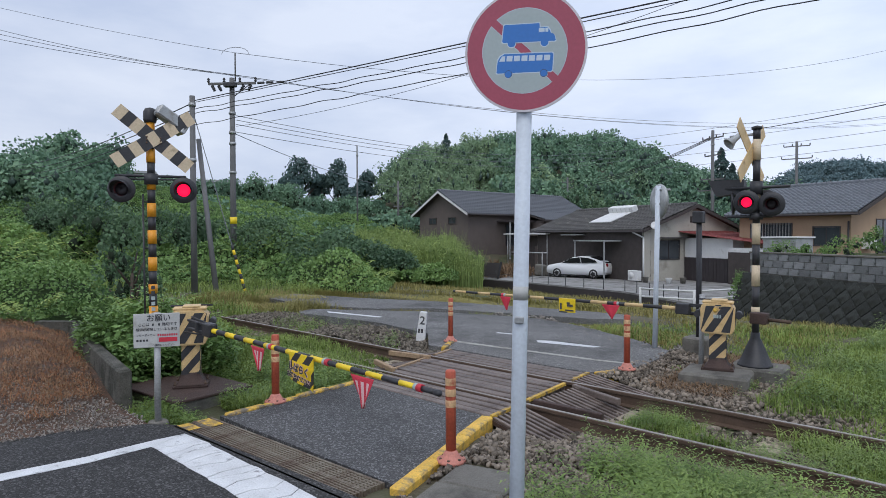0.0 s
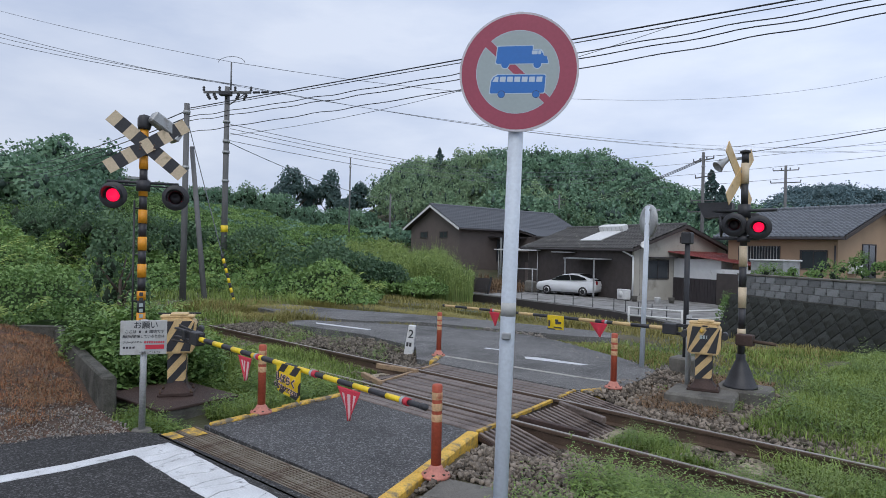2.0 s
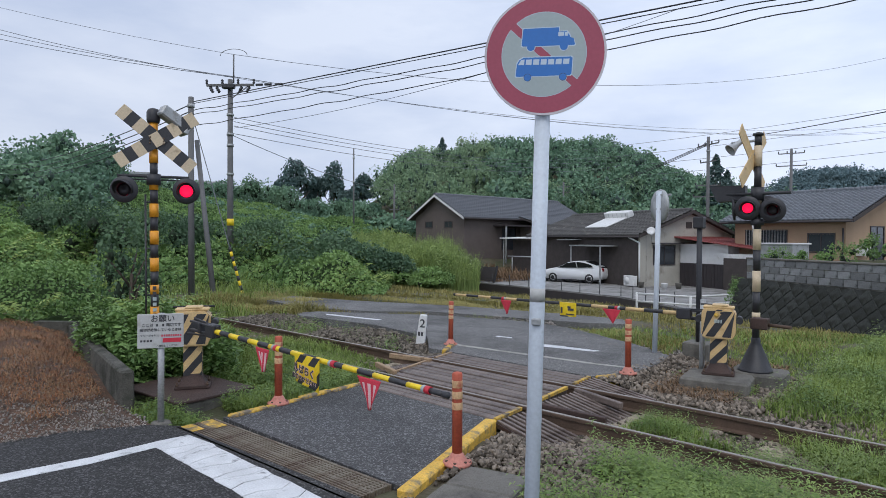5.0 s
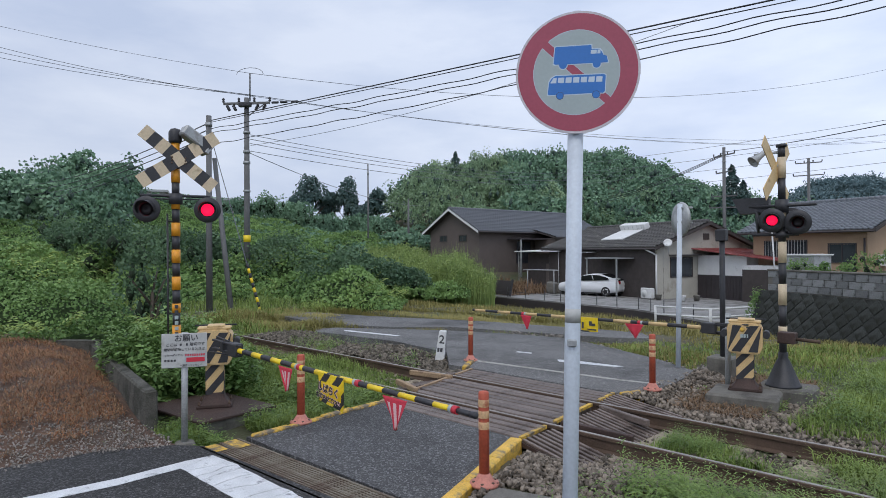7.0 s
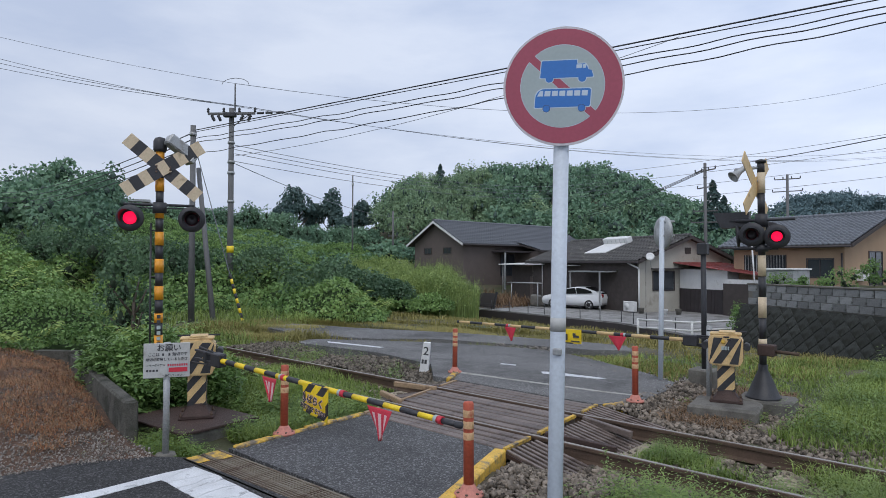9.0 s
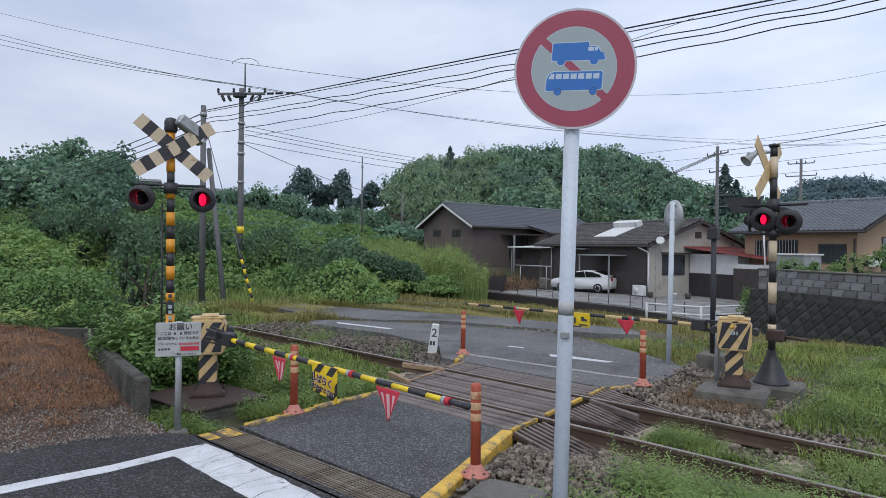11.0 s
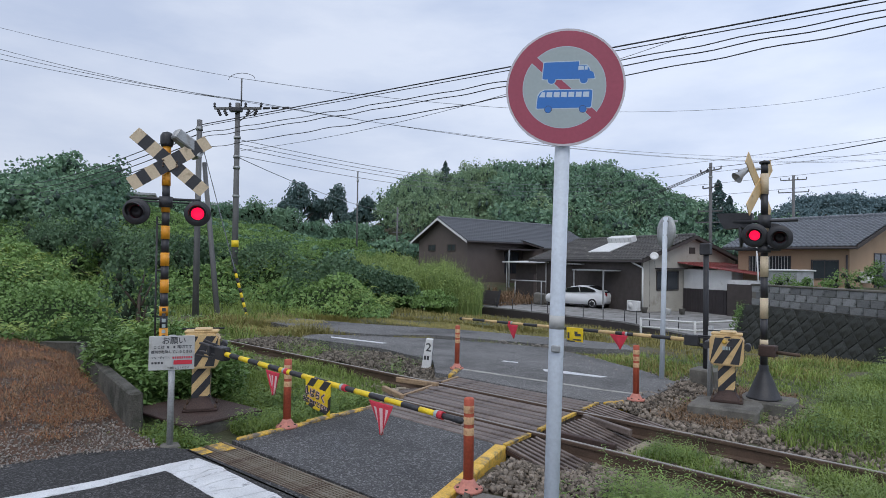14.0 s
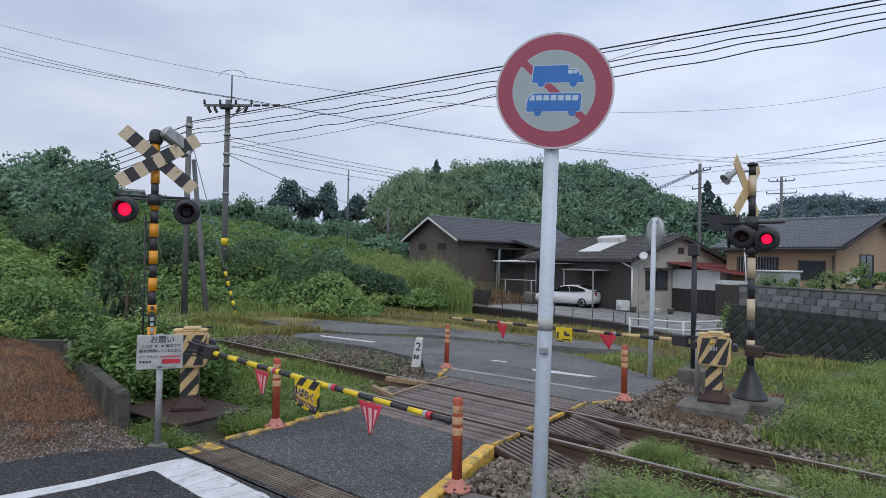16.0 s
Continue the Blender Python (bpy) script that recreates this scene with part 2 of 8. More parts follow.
BLACK = mat("black_paint", (0.030, 0.030, 0.034), 0.5, scale=8, vary=0.3, fine=60, bump=0.08)
PALE_YELLOW = mat("faded_yellow_paint", (0.60, 0.42, 0.20), 0.5, scale=6, vary=0.2, fine=60, bump=0.08, stain=(0.34, 0.22, 0.09), stain_at=0.66, stain_scale=5)
ORANGE = mat("orange_paint", (0.72, 0.30, 0.02), 0.45, scale=6, vary=0.18, fine=60, bump=0.06, stain=(0.42, 0.15, 0.02), stain_at=0.68, stain_scale=6)
BRIGHT_YELLOW = mat("bright_yellow", (0.80, 0.57, 0.02), 0.45, scale=6, vary=0.15, fine=60, bump=0.05)
CREAM = mat("faded_cream_plate", (0.58, 0.47, 0.32), 0.5, scale=5, vary=0.15, fine=60, bump=0.05, stain=(0.33, 0.25, 0.16), stain_at=0.68, stain_scale=6)
SIGN_RED = mat("sign_red", (0.355, 0.062, 0.100), 0.4, scale=4, vary=0.10, fine=60, bump=0.0)
SIGN_WHITE = mat("sign_white", (0.36, 0.42, 0.42), 0.4, scale=4, vary=0.06, fine=60, bump=0.0)
SIGN_LINE = mat("sign_outline", (0.50, 0.60, 0.68), 0.4, scale=4, vary=0.05, fine=60, bump=0.0)
SIGN_BLUE = mat("sign_blue", (0.028, 0.165, 0.50), 0.4, scale=4, vary=0.06, fine=60, bump=0.0)
RIM_GREY = mat("sign_rim", (0.55, 0.52, 0.55), 0.5, scale=5, vary=0.15, fine=60, bump=0.05)
WHITE_POST = mat("white_post_paint", (0.55, 0.60, 0.66), 0.45, scale=4, vary=0.12, fine=60, bump=0.05, stain=(0.36, 0.37, 0.38), stain_at=0.70, stain_scale=8)
GALV = mat("galvanised_steel", (0.36, 0.37, 0.37), 0.5, metal=0.4, scale=5, vary=0.25, fine=60, bump=0.1, stain=(0.22, 0.20, 0.17), stain_at=0.66, stain_scale=6)
BOLLARD = mat("bollard_orange", (0.42, 0.085, 0.045), 0.55, scale=5, vary=0.25, fine=50, bump=0.1, stain=(0.22, 0.06, 0.04), stain_at=0.63, stain_scale=7)
BOLLARD_FOOT = mat("bollard_foot", (0.52, 0.20, 0.15), 0.6, scale=7, vary=0.25, fine=50, bump=0.1)
REFLECT = mat("worn_reflective_tape", (0.62, 0.40, 0.22), 0.4, scale=12, vary=0.25, fine=60, bump=0.05, stain=(0.40, 0.12, 0.07), stain_at=0.6, stain_scale=14)
RED_CLOTH = mat("red_cloth", (0.52, 0.035, 0.06), 0.85, scale=6, vary=0.25, fine=120, bump=0.15)
PALE_CLOTH = mat("pale_cloth", (0.62, 0.42, 0.42), 0.85, scale=6, vary=0.15, fine=120, bump=0.15)
LENS_DARK = mat("dark_red_lens", (0.016, 0.011, 0.014), 0.45, scale=6, vary=0.2, fine=60, bump=0.02)
LENS_LIT = glow("lit_red_lens", (1.0, 0.006, 0.055), 1.5)
TEXT_DARK = mat("dark_lettering", (0.05, 0.05, 0.055), 0.6, scale=6, vary=0.2, fine=60, bump=0)
NOTICE = mat("weathered_notice_plate", (0.46, 0.46, 0.44), 0.5, scale=4, vary=0.12, fine=60, bump=0.04, stain=(0.34, 0.33, 0.30), stain_at=0.62, stain_scale=6)
RED_INK = mat("red_ink", (0.55, 0.03, 0.05), 0.5, scale=6, vary=0.1, fine=60, bump=0)
WIRE = mat("cable_sheath", (0.025, 0.026, 0.03), 0.6, scale=6, vary=0.1, fine=60, bump=0)
WIRE_PALE = mat("bare_wire", (0.16, 0.17, 0.19), 0.6, scale=6, vary=0.1, fine=60, bump=0)
POLE_GREY = mat("utility_pole", (0.135, 0.135, 0.135), 0.8, scale=2, vary=0.2, fine=40, bump=0.15)
TILE_DARK = mat("grey_roof_tile", (0.105, 0.112, 0.125), 0.45, scale=2, vary=0.2, fine=30, bump=0.1, obj=0.25)
TILE_WORN = mat("weathered_roof_tile", (0.085, 0.082, 0.080), 0.75, scale=1.5, vary=0.35, fine=14, bump=0.2, obj=0.3, stain=(0.20, 0.19, 0.17), stain_at=0.63, stain_scale=2.5)
TILE_BLUE = mat("blue_grey_roof_tile", (0.135, 0.148, 0.168), 0.4, scale=2, vary=0.3, fine=30, bump=0.1, obj=0.2)
WALL_BROWN = mat("brown_grey_siding", (0.115, 0.092, 0.082), 0.8, scale=1.5, vary=0.15, fine=20, bump=0.1)
WALL_CREAM = mat("cream_render", (0.42, 0.40, 0.35), 0.85, scale=0.8, vary=0.15, fine=18, bump=0.15, stain=(0.27, 0.25, 0.21), stain_at=0.62, stain_scale=0.9)
WALL_TAN = mat("tan_render", (0.37, 0.255, 0.165), 0.85, scale=1.0, vary=0.15, fine=20, bump=0.1)
YARD = mat("yard_concrete", (0.25, 0.245, 0.235), 0.9, scale=1.5, vary=0.3, fine=60, bump=0.3, stain=(0.13, 0.125, 0.115), stain_at=0.56, stain_scale=1.2)
SLEEPER = mat("sleeper_concrete", (0.36, 0.305, 0.225), 0.92, scale=3, vary=0.3, fine=80, bump=0.4, obj=0.6, stain=(0.15, 0.115, 0.08), stain_at=0.57, stain_scale=4)
DARK_WOOD = mat("dark_timber", (0.055, 0.045, 0.042), 0.8, scale=3, vary=0.3, fine=25, bump=0.15)
DARK_METAL = mat("dark_corrugated_sheet", (0.045, 0.038, 0.040), 0.6, scale=2, vary=0.2, fine=30, bump=0.1)
WHITE_SHEET = mat("white_sheet", (0.66, 0.66, 0.65), 0.6, scale=2, vary=0.12, fine=30, bump=0.05, stain=(0.45, 0.44, 0.41), stain_at=0.66, stain_scale=2)
RED_ROOF = mat("rusty_red_roof", (0.24, 0.060, 0.055), 0.65, scale=2, vary=0.25, fine=20, bump=0.1, stain=(0.34, 0.22, 0.19), stain_at=0.66, stain_scale=1.2)
WINDOW = mat("window_pane", (0.045, 0.052, 0.060), 0.12, scale=2, vary=0.2, fine=20, bump=0.0)
BLOCK = mat("concrete_block", (0.215, 0.220, 0.222), 0.9, scale=2.2, vary=0.6, fine=50, bump=0.4, obj=0.7, stain=(0.045, 0.046, 0.043), stain_at=0.55, stain_scale=2.2)
BANK_STONE = mat("dark_bank_stone", (0.060, 0.063, 0.060), 0.97, scale=3, vary=0.6, fine=45, bump=0.8, spec=0.15, obj=0.5, stain=(0.028, 0.030, 0.024), stain_at=0.52, stain_scale=2.5)
CAR_WHITE = mat("car_white", (0.72, 0.73, 0.74), 0.2, scale=2, vary=0.03, fine=30, bump=0.0)
CAR_GLASS = mat("car_glass", (0.015, 0.016, 0.018), 0.06, scale=2, vary=0.1, fine=30, bump=0.0)
TYRE = mat("tyre_rubber", (0.02, 0.02, 0.021), 0.8, scale=10, vary=0.2, fine=60, bump=0.1)
ALLOY = mat("alloy_wheel", (0.42, 0.42, 0.43), 0.35, metal=0.7, scale=5, vary=0.1, fine=40, bump=0.02)
TAIL_RED = mat("tail_lamp", (0.32, 0.02, 0.025), 0.2, scale=5, vary=0.1, fine=40, bump=0.0)
BARK = mat("bark", (0.07, 0.055, 0.042), 0.9, scale=3, vary=0.3, fine=20, bump=0.4)
TWIG = mat("dead_brush", (0.20, 0.125, 0.070), 0.9, scale=3, vary=0.6, fine=20, bump=0.2, island=0.9)
# Crown fill: shade between the leaves put into its colour, hazed on the hill.
HILL_SHADE = mat("hill_crown_shade", (0.055, 0.088, 0.072), 0.95, scale=0.6, vary=0.4, fine=4, bump=0.3)
CROWN_SHADE = mat("crown_shade", (0.026, 0.042, 0.022), 0.95, scale=1.5, vary=0.5, fine=9, bump=0.4)
STRAW = mat("cut_brown_litter", (0.30, 0.125, 0.055), 0.9, scale=1.2, vary=0.8, fine=20, bump=0.1, island=0.9)
GRIT = mat("pale_grit", (0.25, 0.225, 0.20), 0.9, scale=3, vary=0.8, fine=20, bump=0.2, island=1.0)
PALE_STRAW = mat("pale_straw", (0.36, 0.225, 0.125), 0.9, scale=3, vary=0.5, fine=20, bump=0.1, island=0.9)
KERB_YELLOW = mat("kerb_yellow", (0.70, 0.43, 0.07), 0.65, scale=5, vary=0.3, fine=60, bump=0.3, stain=(0.22, 0.17, 0.10), stain_at=0.60, stain_scale=9)
TAN_TIMBER = mat("tan_timber", (0.34, 0.235, 0.14), 0.75, scale=5, vary=0.3, fine=50, bump=0.3, stain=(0.14, 0.09, 0.06), stain_at=0.60, stain_scale=5)
GRATE = mat("rusty_grating", (0.22, 0.19, 0.145), 0.65, metal=0.3, scale=4, vary=0.4, fine=50, bump=0.2, stain=(0.10, 0.065, 0.045), stain_at=0.52, stain_scale=4)
# Paler hill and bamboo greens: haze of distance put into the base colour.
HILL = leafy("hill_hazed_foliage", (0.092, 0.180, 0.122), (0.215, 0.345, 0.205), each=0.20, drift=0.16)
BAMBOO = leafy("bamboo_hazed_foliage", (0.165, 0.275, 0.165), (0.360, 0.480, 0.270), each=0.25, drift=0.2)
# Sheet below the vine leaves: shade in the gaps put into its colour.
VINE_SHADE = mat("dark_stems", (0.030, 0.050, 0.018), 0.97, scale=2, vary=0.5, fine=12, bump=0.5, spec=0.1)
DARK_ASPHALT = mat("fresh_dark_asphalt", (0.038, 0.0375, 0.038), 0.8, spec=0.35, speck=0.8, scale=1.1, vary=0.35, fine=140, bump=0.5, stain=(0.060, 0.059, 0.058), stain_at=0.60, stain_scale=0.7)
MOSSY_CONCRETE = mat("mossy_concrete", (0.095, 0.090, 0.076), 0.95, scale=3, vary=0.45, fine=70, bump=0.9, stain=(0.035, 0.036, 0.026), stain_at=0.53, stain_scale=4)
REED = leafy("reed_leaves", (0.100, 0.165, 0.046), (0.38, 0.47, 0.155), each=0.45, drift=0.8)
DARK_STONE = mat("dark_ballast_stone", (0.150, 0.130, 0.105), 0.92, scale=9, vary=0.95, fine=50, bump=0.3, island=1.0, spec=0.2)


# ---- ground: one sheet to the horizon ----
def bell(x, y, cx, cy, sx, sy, h):
    return h * np.exp(-((x - cx) / sx) ** 2 - ((y - cy) / sy) ** 2)


def sm(a, b, v):
    t = np.clip((v - a) / (b - a), 0, 1)
    return t * t * (3 - 2 * t)


def crest(x, y):
    """Rise of the hill's tree line by bearing, seen from the crossing."""
    az = np.degrees(np.arctan2(y, x))
    return np.interp(az, (100, 108, 111, 113, 115.5, 117.5, 121, 127, 130, 134, 136.5, 138, 141), (0.046, 0.068, 0.087, 0.108, 0.129, 0.145, 0.150, 0.148, 0.137, 0.117, 0.112, 0.088, 0.042))


def hill_share(x, y):
    x, y = np.asarray(x, float), np.asarray(y, float)
    d, az = np.hypot(x, y), np.degrees(np.arctan2(y, x))
    return sm(70, 125, d) * (1 - sm(136, 205, d)) * sm(97, 104, az) * (1 - sm(139, 146, az))


def ground_z(x, y):
    x, y = np.asarray(x, float), np.asarray(y, float)
    z = np.full(np.broadcast(x, y).shape, -0.18)
    z = z - 1.55 * sm(12.5, 31, y + 0.06 * (x + 8)) * sm(-50, -36, x)          # falls to the house yards
    z = z + 1.5 * sm(33, 40, y) * sm(-60, -44, x) * sm(-28, -34, x)            # terrace of the grey house
    z = z + 0.13 * sm(5.1, 4.5, y) * sm(1.0, 2.5, y) * sm(-4.0, -3.2, x)        # shoulder beside the ramp
    z = z + 2.0 * sm(0.3, 1.6, ((x + 6.18) * 0.584 + (y - 19.96) * 0.811)) * sm(-7.0, -6.2, x) * (1 - sm(24, 34, x))  # yard behind the block wall
    z = z + 2.6 * sm(24, 80, -x) * (1 - sm(34, 60, y)) + 1.0 * sm(50, 90, -x)   # left-hand slope
    w = hill_share(x, y)
    z = z * (1 - w) + w * (125 * crest(x, y) - 2.9)                             # wooded hill
    z = z + bell(x, y, -84, 20, 16, 22, 2.4) + bell(x, y, -82, 25, 12, 7, 1.6) + bell(x, y, -95, 66, 34, 30, 4.5)
    z = z + bell(x, y, -84, 385, 46, 60, 29) + bell(x, y, 20, 420, 80, 60, 29) + bell(x, y, -400, 250, 120, 160, 22)
    return z


def make_ground():
    def axis(lo, hi, near0, near1):
        a = list(np.arange(near0, near1, 0.5))
        s, v = 0.5, near1
        while v < hi:
            a.append(v)
            s *= 1.09
            v += s
        s, v = 0.5, near0
        left = []
        while v > lo:
            s *= 1.09
            v -= s
            left.append(v)
        return np.array(left[::-1] + a + [hi])
    xs, ys = axis(-1500, 1500, -36, 8), axis(-1200, 1800, -6, 40)
    gx, gy = np.meshgrid(xs, ys)
    gz = ground_z(gx, gy)
    far = np.hypot(gx, gy) > 7
    gz = gz + np.where(far, 0.05, 0.015) * np.sin(gx * 2.1 + np.sin(gy * 1.7)) * np.cos(gy * 1.9 + gx * 0.6)
    v = np.stack([gx.ravel(), gy.ravel(), gz.ravel()], 1)
    nx, ny = len(xs), len(ys)
    i = (np.arange(ny - 1)[:, None] * nx + np.arange(nx - 1)[None, :]).ravel()
    f = np.stack([i, i + 1, i + nx + 1, i + nx], 1)
    tagged(new("ground", grid_mesh("ground", v, f, EARTH, True)), "weedy brown and green earth around the crossing", "ground", kind="structure")


make_ground()

# ---- roads ----
bm = bmesh.new()
slab(bm, [(-5.47, 3.10), (-2.98, 3.16), (-3.12, 3.7), (-3.60, 4.87), (-5.62, 4.87)], -0.3, 0.0)
tagged(part("road_crossing", bm, ASPHALT), "dark coarse asphalt ramp up to the level crossing", "road", kind="structure")
bm = bmesh.new()
slab(bm, [(-5.5, 2.70), (-5.75, 2.5), (-6.05, 1.95), (-6.15, 1.2), (-6.6, -4.0), (-7.5, -14), (7, -14), (6, 0.4), (1.5, 1.4), (-1.6, 2.6), (-2.3, 2.9)], -0.3, -0.004)
tagged(part("road_approach", bm, DARK_ASPHALT), "dark worn asphalt approach road", "road", kind="structure")
bm = bmesh.new()
slab(bm, [(-6.75, 7.24), (-3.85, 7.24), (-3.55, 7.9), (-3.62, 8.8), (-3.75, 9.35), (-4.6, 9.95), (-6.3, 10.75), (-7.3, 11.0), (-8.6, 10.75), (-10.0, 10.2), (-11.4, 9.3), (-12.1, 8.9), (-12.3, 8.4), (-11.8, 8.15), (-9.3, 8.35), (-7.6, 8.05)], -0.5, 0.0)
tagged(part("road_beyond", bm, OLD_ASPHALT), "grey patched asphalt road past the crossing", "road", kind="structure")
bm = bmesh.new()
slab(bm, [(-15.6, 9.6), (-13.5, 9.3), (-11.4, 10.0), (-10.4, 11.0), (-8.3, 11.5), (-6.6, 11.9), (-5.9, 12.4), (-6.4, 13.0), (-7.4, 13.0), (-10.8, 12.4), (-13.6, 11.4), (-16.2, 10.8)], -0.6, -0.03)
tagged(part("road_side", bm, OLD_ASPHALT), "grey asphalt side road along the grass verge", "road", kind="structure")


def paint(name, pts, z, material, label):
    bm = bmesh.new()
    slab(bm, pts, z, z + 0.004)
    return tagged(part(name, bm, material), label, "road marking", kind="structure")


stop = tagged(new("road_marking_stop"), "broad cracked white stop line", "road marking", kind="structure")
xs_ = [-5.10, -4.93, -4.78, -4.66, -4.50, -4.31, -4.10, -3.98, -3.80, -3.60, -3.40, -3.18, -2.95]
prev = [(-5.19, 2.63), (-5.15, 2.55), (-5.10, 2.45), (-5.055, 2.29)]
for x in xs_[1:]:
    nxt = [(x + rnd.uniform(-0.05, 0.05), y + rnd.uniform(-0.012, 0.012)) for y in (2.66, 2.56, 2.43, 2.30)]
    bm = bmesh.new()
    slab(bm, prev + [(a - rnd.uniform(0.004, 0.012), b) for a, b in nxt[::-1]], -0.004, 0.0)
    part("paint_slab", bm, ROAD_PAINT, stop)
    prev = nxt
paint("road_marking_edge", [(-5.18, 2.62), (-5.05, 2.32), (-5.04, 2.05), (-5.03, 1.8), (-5.06, 1.55), (-5.09, 1.3), (-5.35, -3.0), (-6.0, -12), (-6.14, -12), (-5.49, -3.0), (-5.26, 1.25), (-5.21, 1.6), (-5.18, 1.85), (-5.19, 2.1), (-5.20, 2.4)], -0.003, ROAD_PAINT, "worn white edge line along the road")
paint("road_marking_far", [(-5.62, 8.62), (-4.72, 8.82), (-4.66, 8.94), (-5.56, 8.86), (-5.75, 8.76)], 0.0, ROAD_PAINT, "white stop line past the crossing")
paint("road_marking_far_b", [(-6.72, 8.90), (-6.42, 8.96), (-6.46, 9.04), (-6.74, 8.98)], 0.0, ROAD_PAINT, "short worn white dash on the road")
paint("road_marking_far_c", [(-11.4, 8.62), (-9.9, 8.85), (-9.9, 8.97), (-11.6, 8.74)], 0.0, ROAD_PAINT, "worn white edge line on the far road")
paint("road_seam", [(-6.65, 7.72), (-5.2, 7.86), (-4.2, 7.95), (-3.7, 8.05), (-3.7, 8.12), (-4.2, 8.03), (-5.2, 7.94), (-6.65, 7.82)], 0.0, PALE_CONCRETE, "pale dusty seam across the asphalt")

# ---- rails on sleepers ----
RAILS = (5.5, 6.635)


def rail_profile():
    return [(-0.055, -0.153), (0.055, -0.153), (0.055, -0.142), (0.012, -0.125), (0.010, -0.04), (0.032, -0.03), (0.032, -0.004), (0.026, 0.0), (-0.026, 0.0), (-0.032, -0.004), (-0.032, -0.03), (-0.010, -0.04), (-0.012, -0.125), (-0.055, -0.142)]


def make_rail(y):
    bm = bmesh.new()
    m = Matrix(((0, 1, 0, 0), (1, 0, 0, y), (0, 0, 1, 0), (0, 0, 0, 1)))
    prism(bm, rail_profile(), -70, 40, m)
    rail = part("rail", bm, RAIL_STEEL)
    bm = bmesh.new()
    box(bm, (-70, y - 0.018, 0.0), (40, y + 0.018, 0.003))
    part("running_surface", bm, RAIL_TOP, rail, "polished bare steel running surface")
    return tagged(rail, "rusty brown steel railway rail with a shiny top", "rail", "rails of the track")


for y in RAILS:
    make_rail(y)


# ---- level crossing: drain, kerbs, deck ----
def make_grate():
    t = thing("drain_grate", pose(-4.28, 2.90, -0.004, 0, 0, 2.5), "long rusty grey steel drain grating across the road", "drain grate")
    bm = bmesh.new()
    for y in (-0.19, 0.0, 0.17):
        box(bm, (-1.22, y, -0.05), (1.22, y + 0.02, 0.0))
    part("frame", bm, GRATE, t)
    bm = bmesh.new()
    box(bm, (-1.22, -0.19, -0.16), (1.22, 0.19, -0.12))
    part("trough", bm, EARTH, t, "dark silted drain channel")
    bm = bmesh.new()
    box(bm, (-1.21, 0, -0.04), (1.21, 0.012, -0.002))
    me = bpy.data.meshes.new("bearing_bar")
    bm.to_mesh(me)
    bm.free()
    me.materials.append(GRATE)
    for y in np.arange(-0.165, 0.165, 0.03):
        if abs(y) > 0.012:
            piece("bearing_bar", me, t, pose(0, y, 0))
    bm = bmesh.new()
    box(bm, (-0.012, -0.17, -0.05), (0.012, 0.17, -0.006))
    me = bpy.data.meshes.new("cross_bar")
    bm.to_mesh(me)
    bm.free()
    me.materials.append(GRATE)
    for k in range(58):
        piece("cross_bar", me, t, pose(-1.2 + k * 0.042, 0, 0))
    bm = bmesh.new()
    box(bm, (-1.20, -0.16, 0.0), (-0.98, -0.05, 0.003))
    box(bm, (-1.20, 0.02, 0.0), (-0.93, 0.15, 0.003))
    part("yellow_mark", bm, YELLOW_PAINT, t, "worn yellow paint on the grating end")


make_grate()


def kerb_line(name, a, b, n, w, h, material, label):
    """Kerb stones laid end to end."""
    a, b = Vector(a), Vector(b)
    d = (b - a) / n
    yaw = math.degrees(math.atan2(d.y, d.x))
    t = tagged(new(name), label, "kerb", kind="structure")
    t.matrix_basis = pose(a.x, a.y, a.z, 0, 0, yaw)
    bm = bmesh.new()
    box(bm, (0.004, -w / 2, -0.25), (d.length - 0.004, w / 2, h), bevel=0.012)
    me = bpy.data.meshes.new("kerb_stone")
    bm.to_mesh(me)
    bm.free()
    me.materials.append(material)
    for k in range(n):
        piece("kerb_stone", me, t, pose(k * d.length, rnd.uniform(-.006, .006), rnd.uniform(-.008, .006), 0, 0, rnd.uniform(-.8, .8)))


kerb_line("kerb_road_right", (-2.90, 3.10, 0), (-3.56, 4.86, 0), 3, 0.12, 0.018, KERB_YELLOW, "worn yellow painted concrete kerb stones")
kerb_line("kerb_road_left", (-5.42, 3.14, 0), (-5.60, 4.86, 0), 4, 0.09, 0.025, YELLOW_PAINT, "dirty worn yellow kerb stones beside grass")
kerb_line("kerb_far_left", (-6.35, 7.18, 0), (-6.72, 7.75, 0), 2, 0.10, 0.03, YELLOW_PAINT, "short worn yellow kerb past the rails")
kerb_line("kerb_far_right", (-3.78, 7.28, -0.01), (-3.66, 7.60, -0.01), 2, 0.10, 0.01, YELLOW_PAINT, "broken yellow painted kerb stones past the rails")

bm = bmesh.new()
box(bm, (-0.26, -0.40, -0.25), (0.26, -0.01, 0.0), bevel=0.015)
box(bm, (-0.26, 0.01, -0.25), (0.26, 0.40, -0.005), bevel=0.015)
ob = part("concrete_drain_lid", bm, CONCRETE)
ob.matrix_basis = pose(-2.58, 3.50, 0.0, 0, 0, 17)
tagged(ob, "weathered grey concrete drain lids beside the kerb", "drain lid")


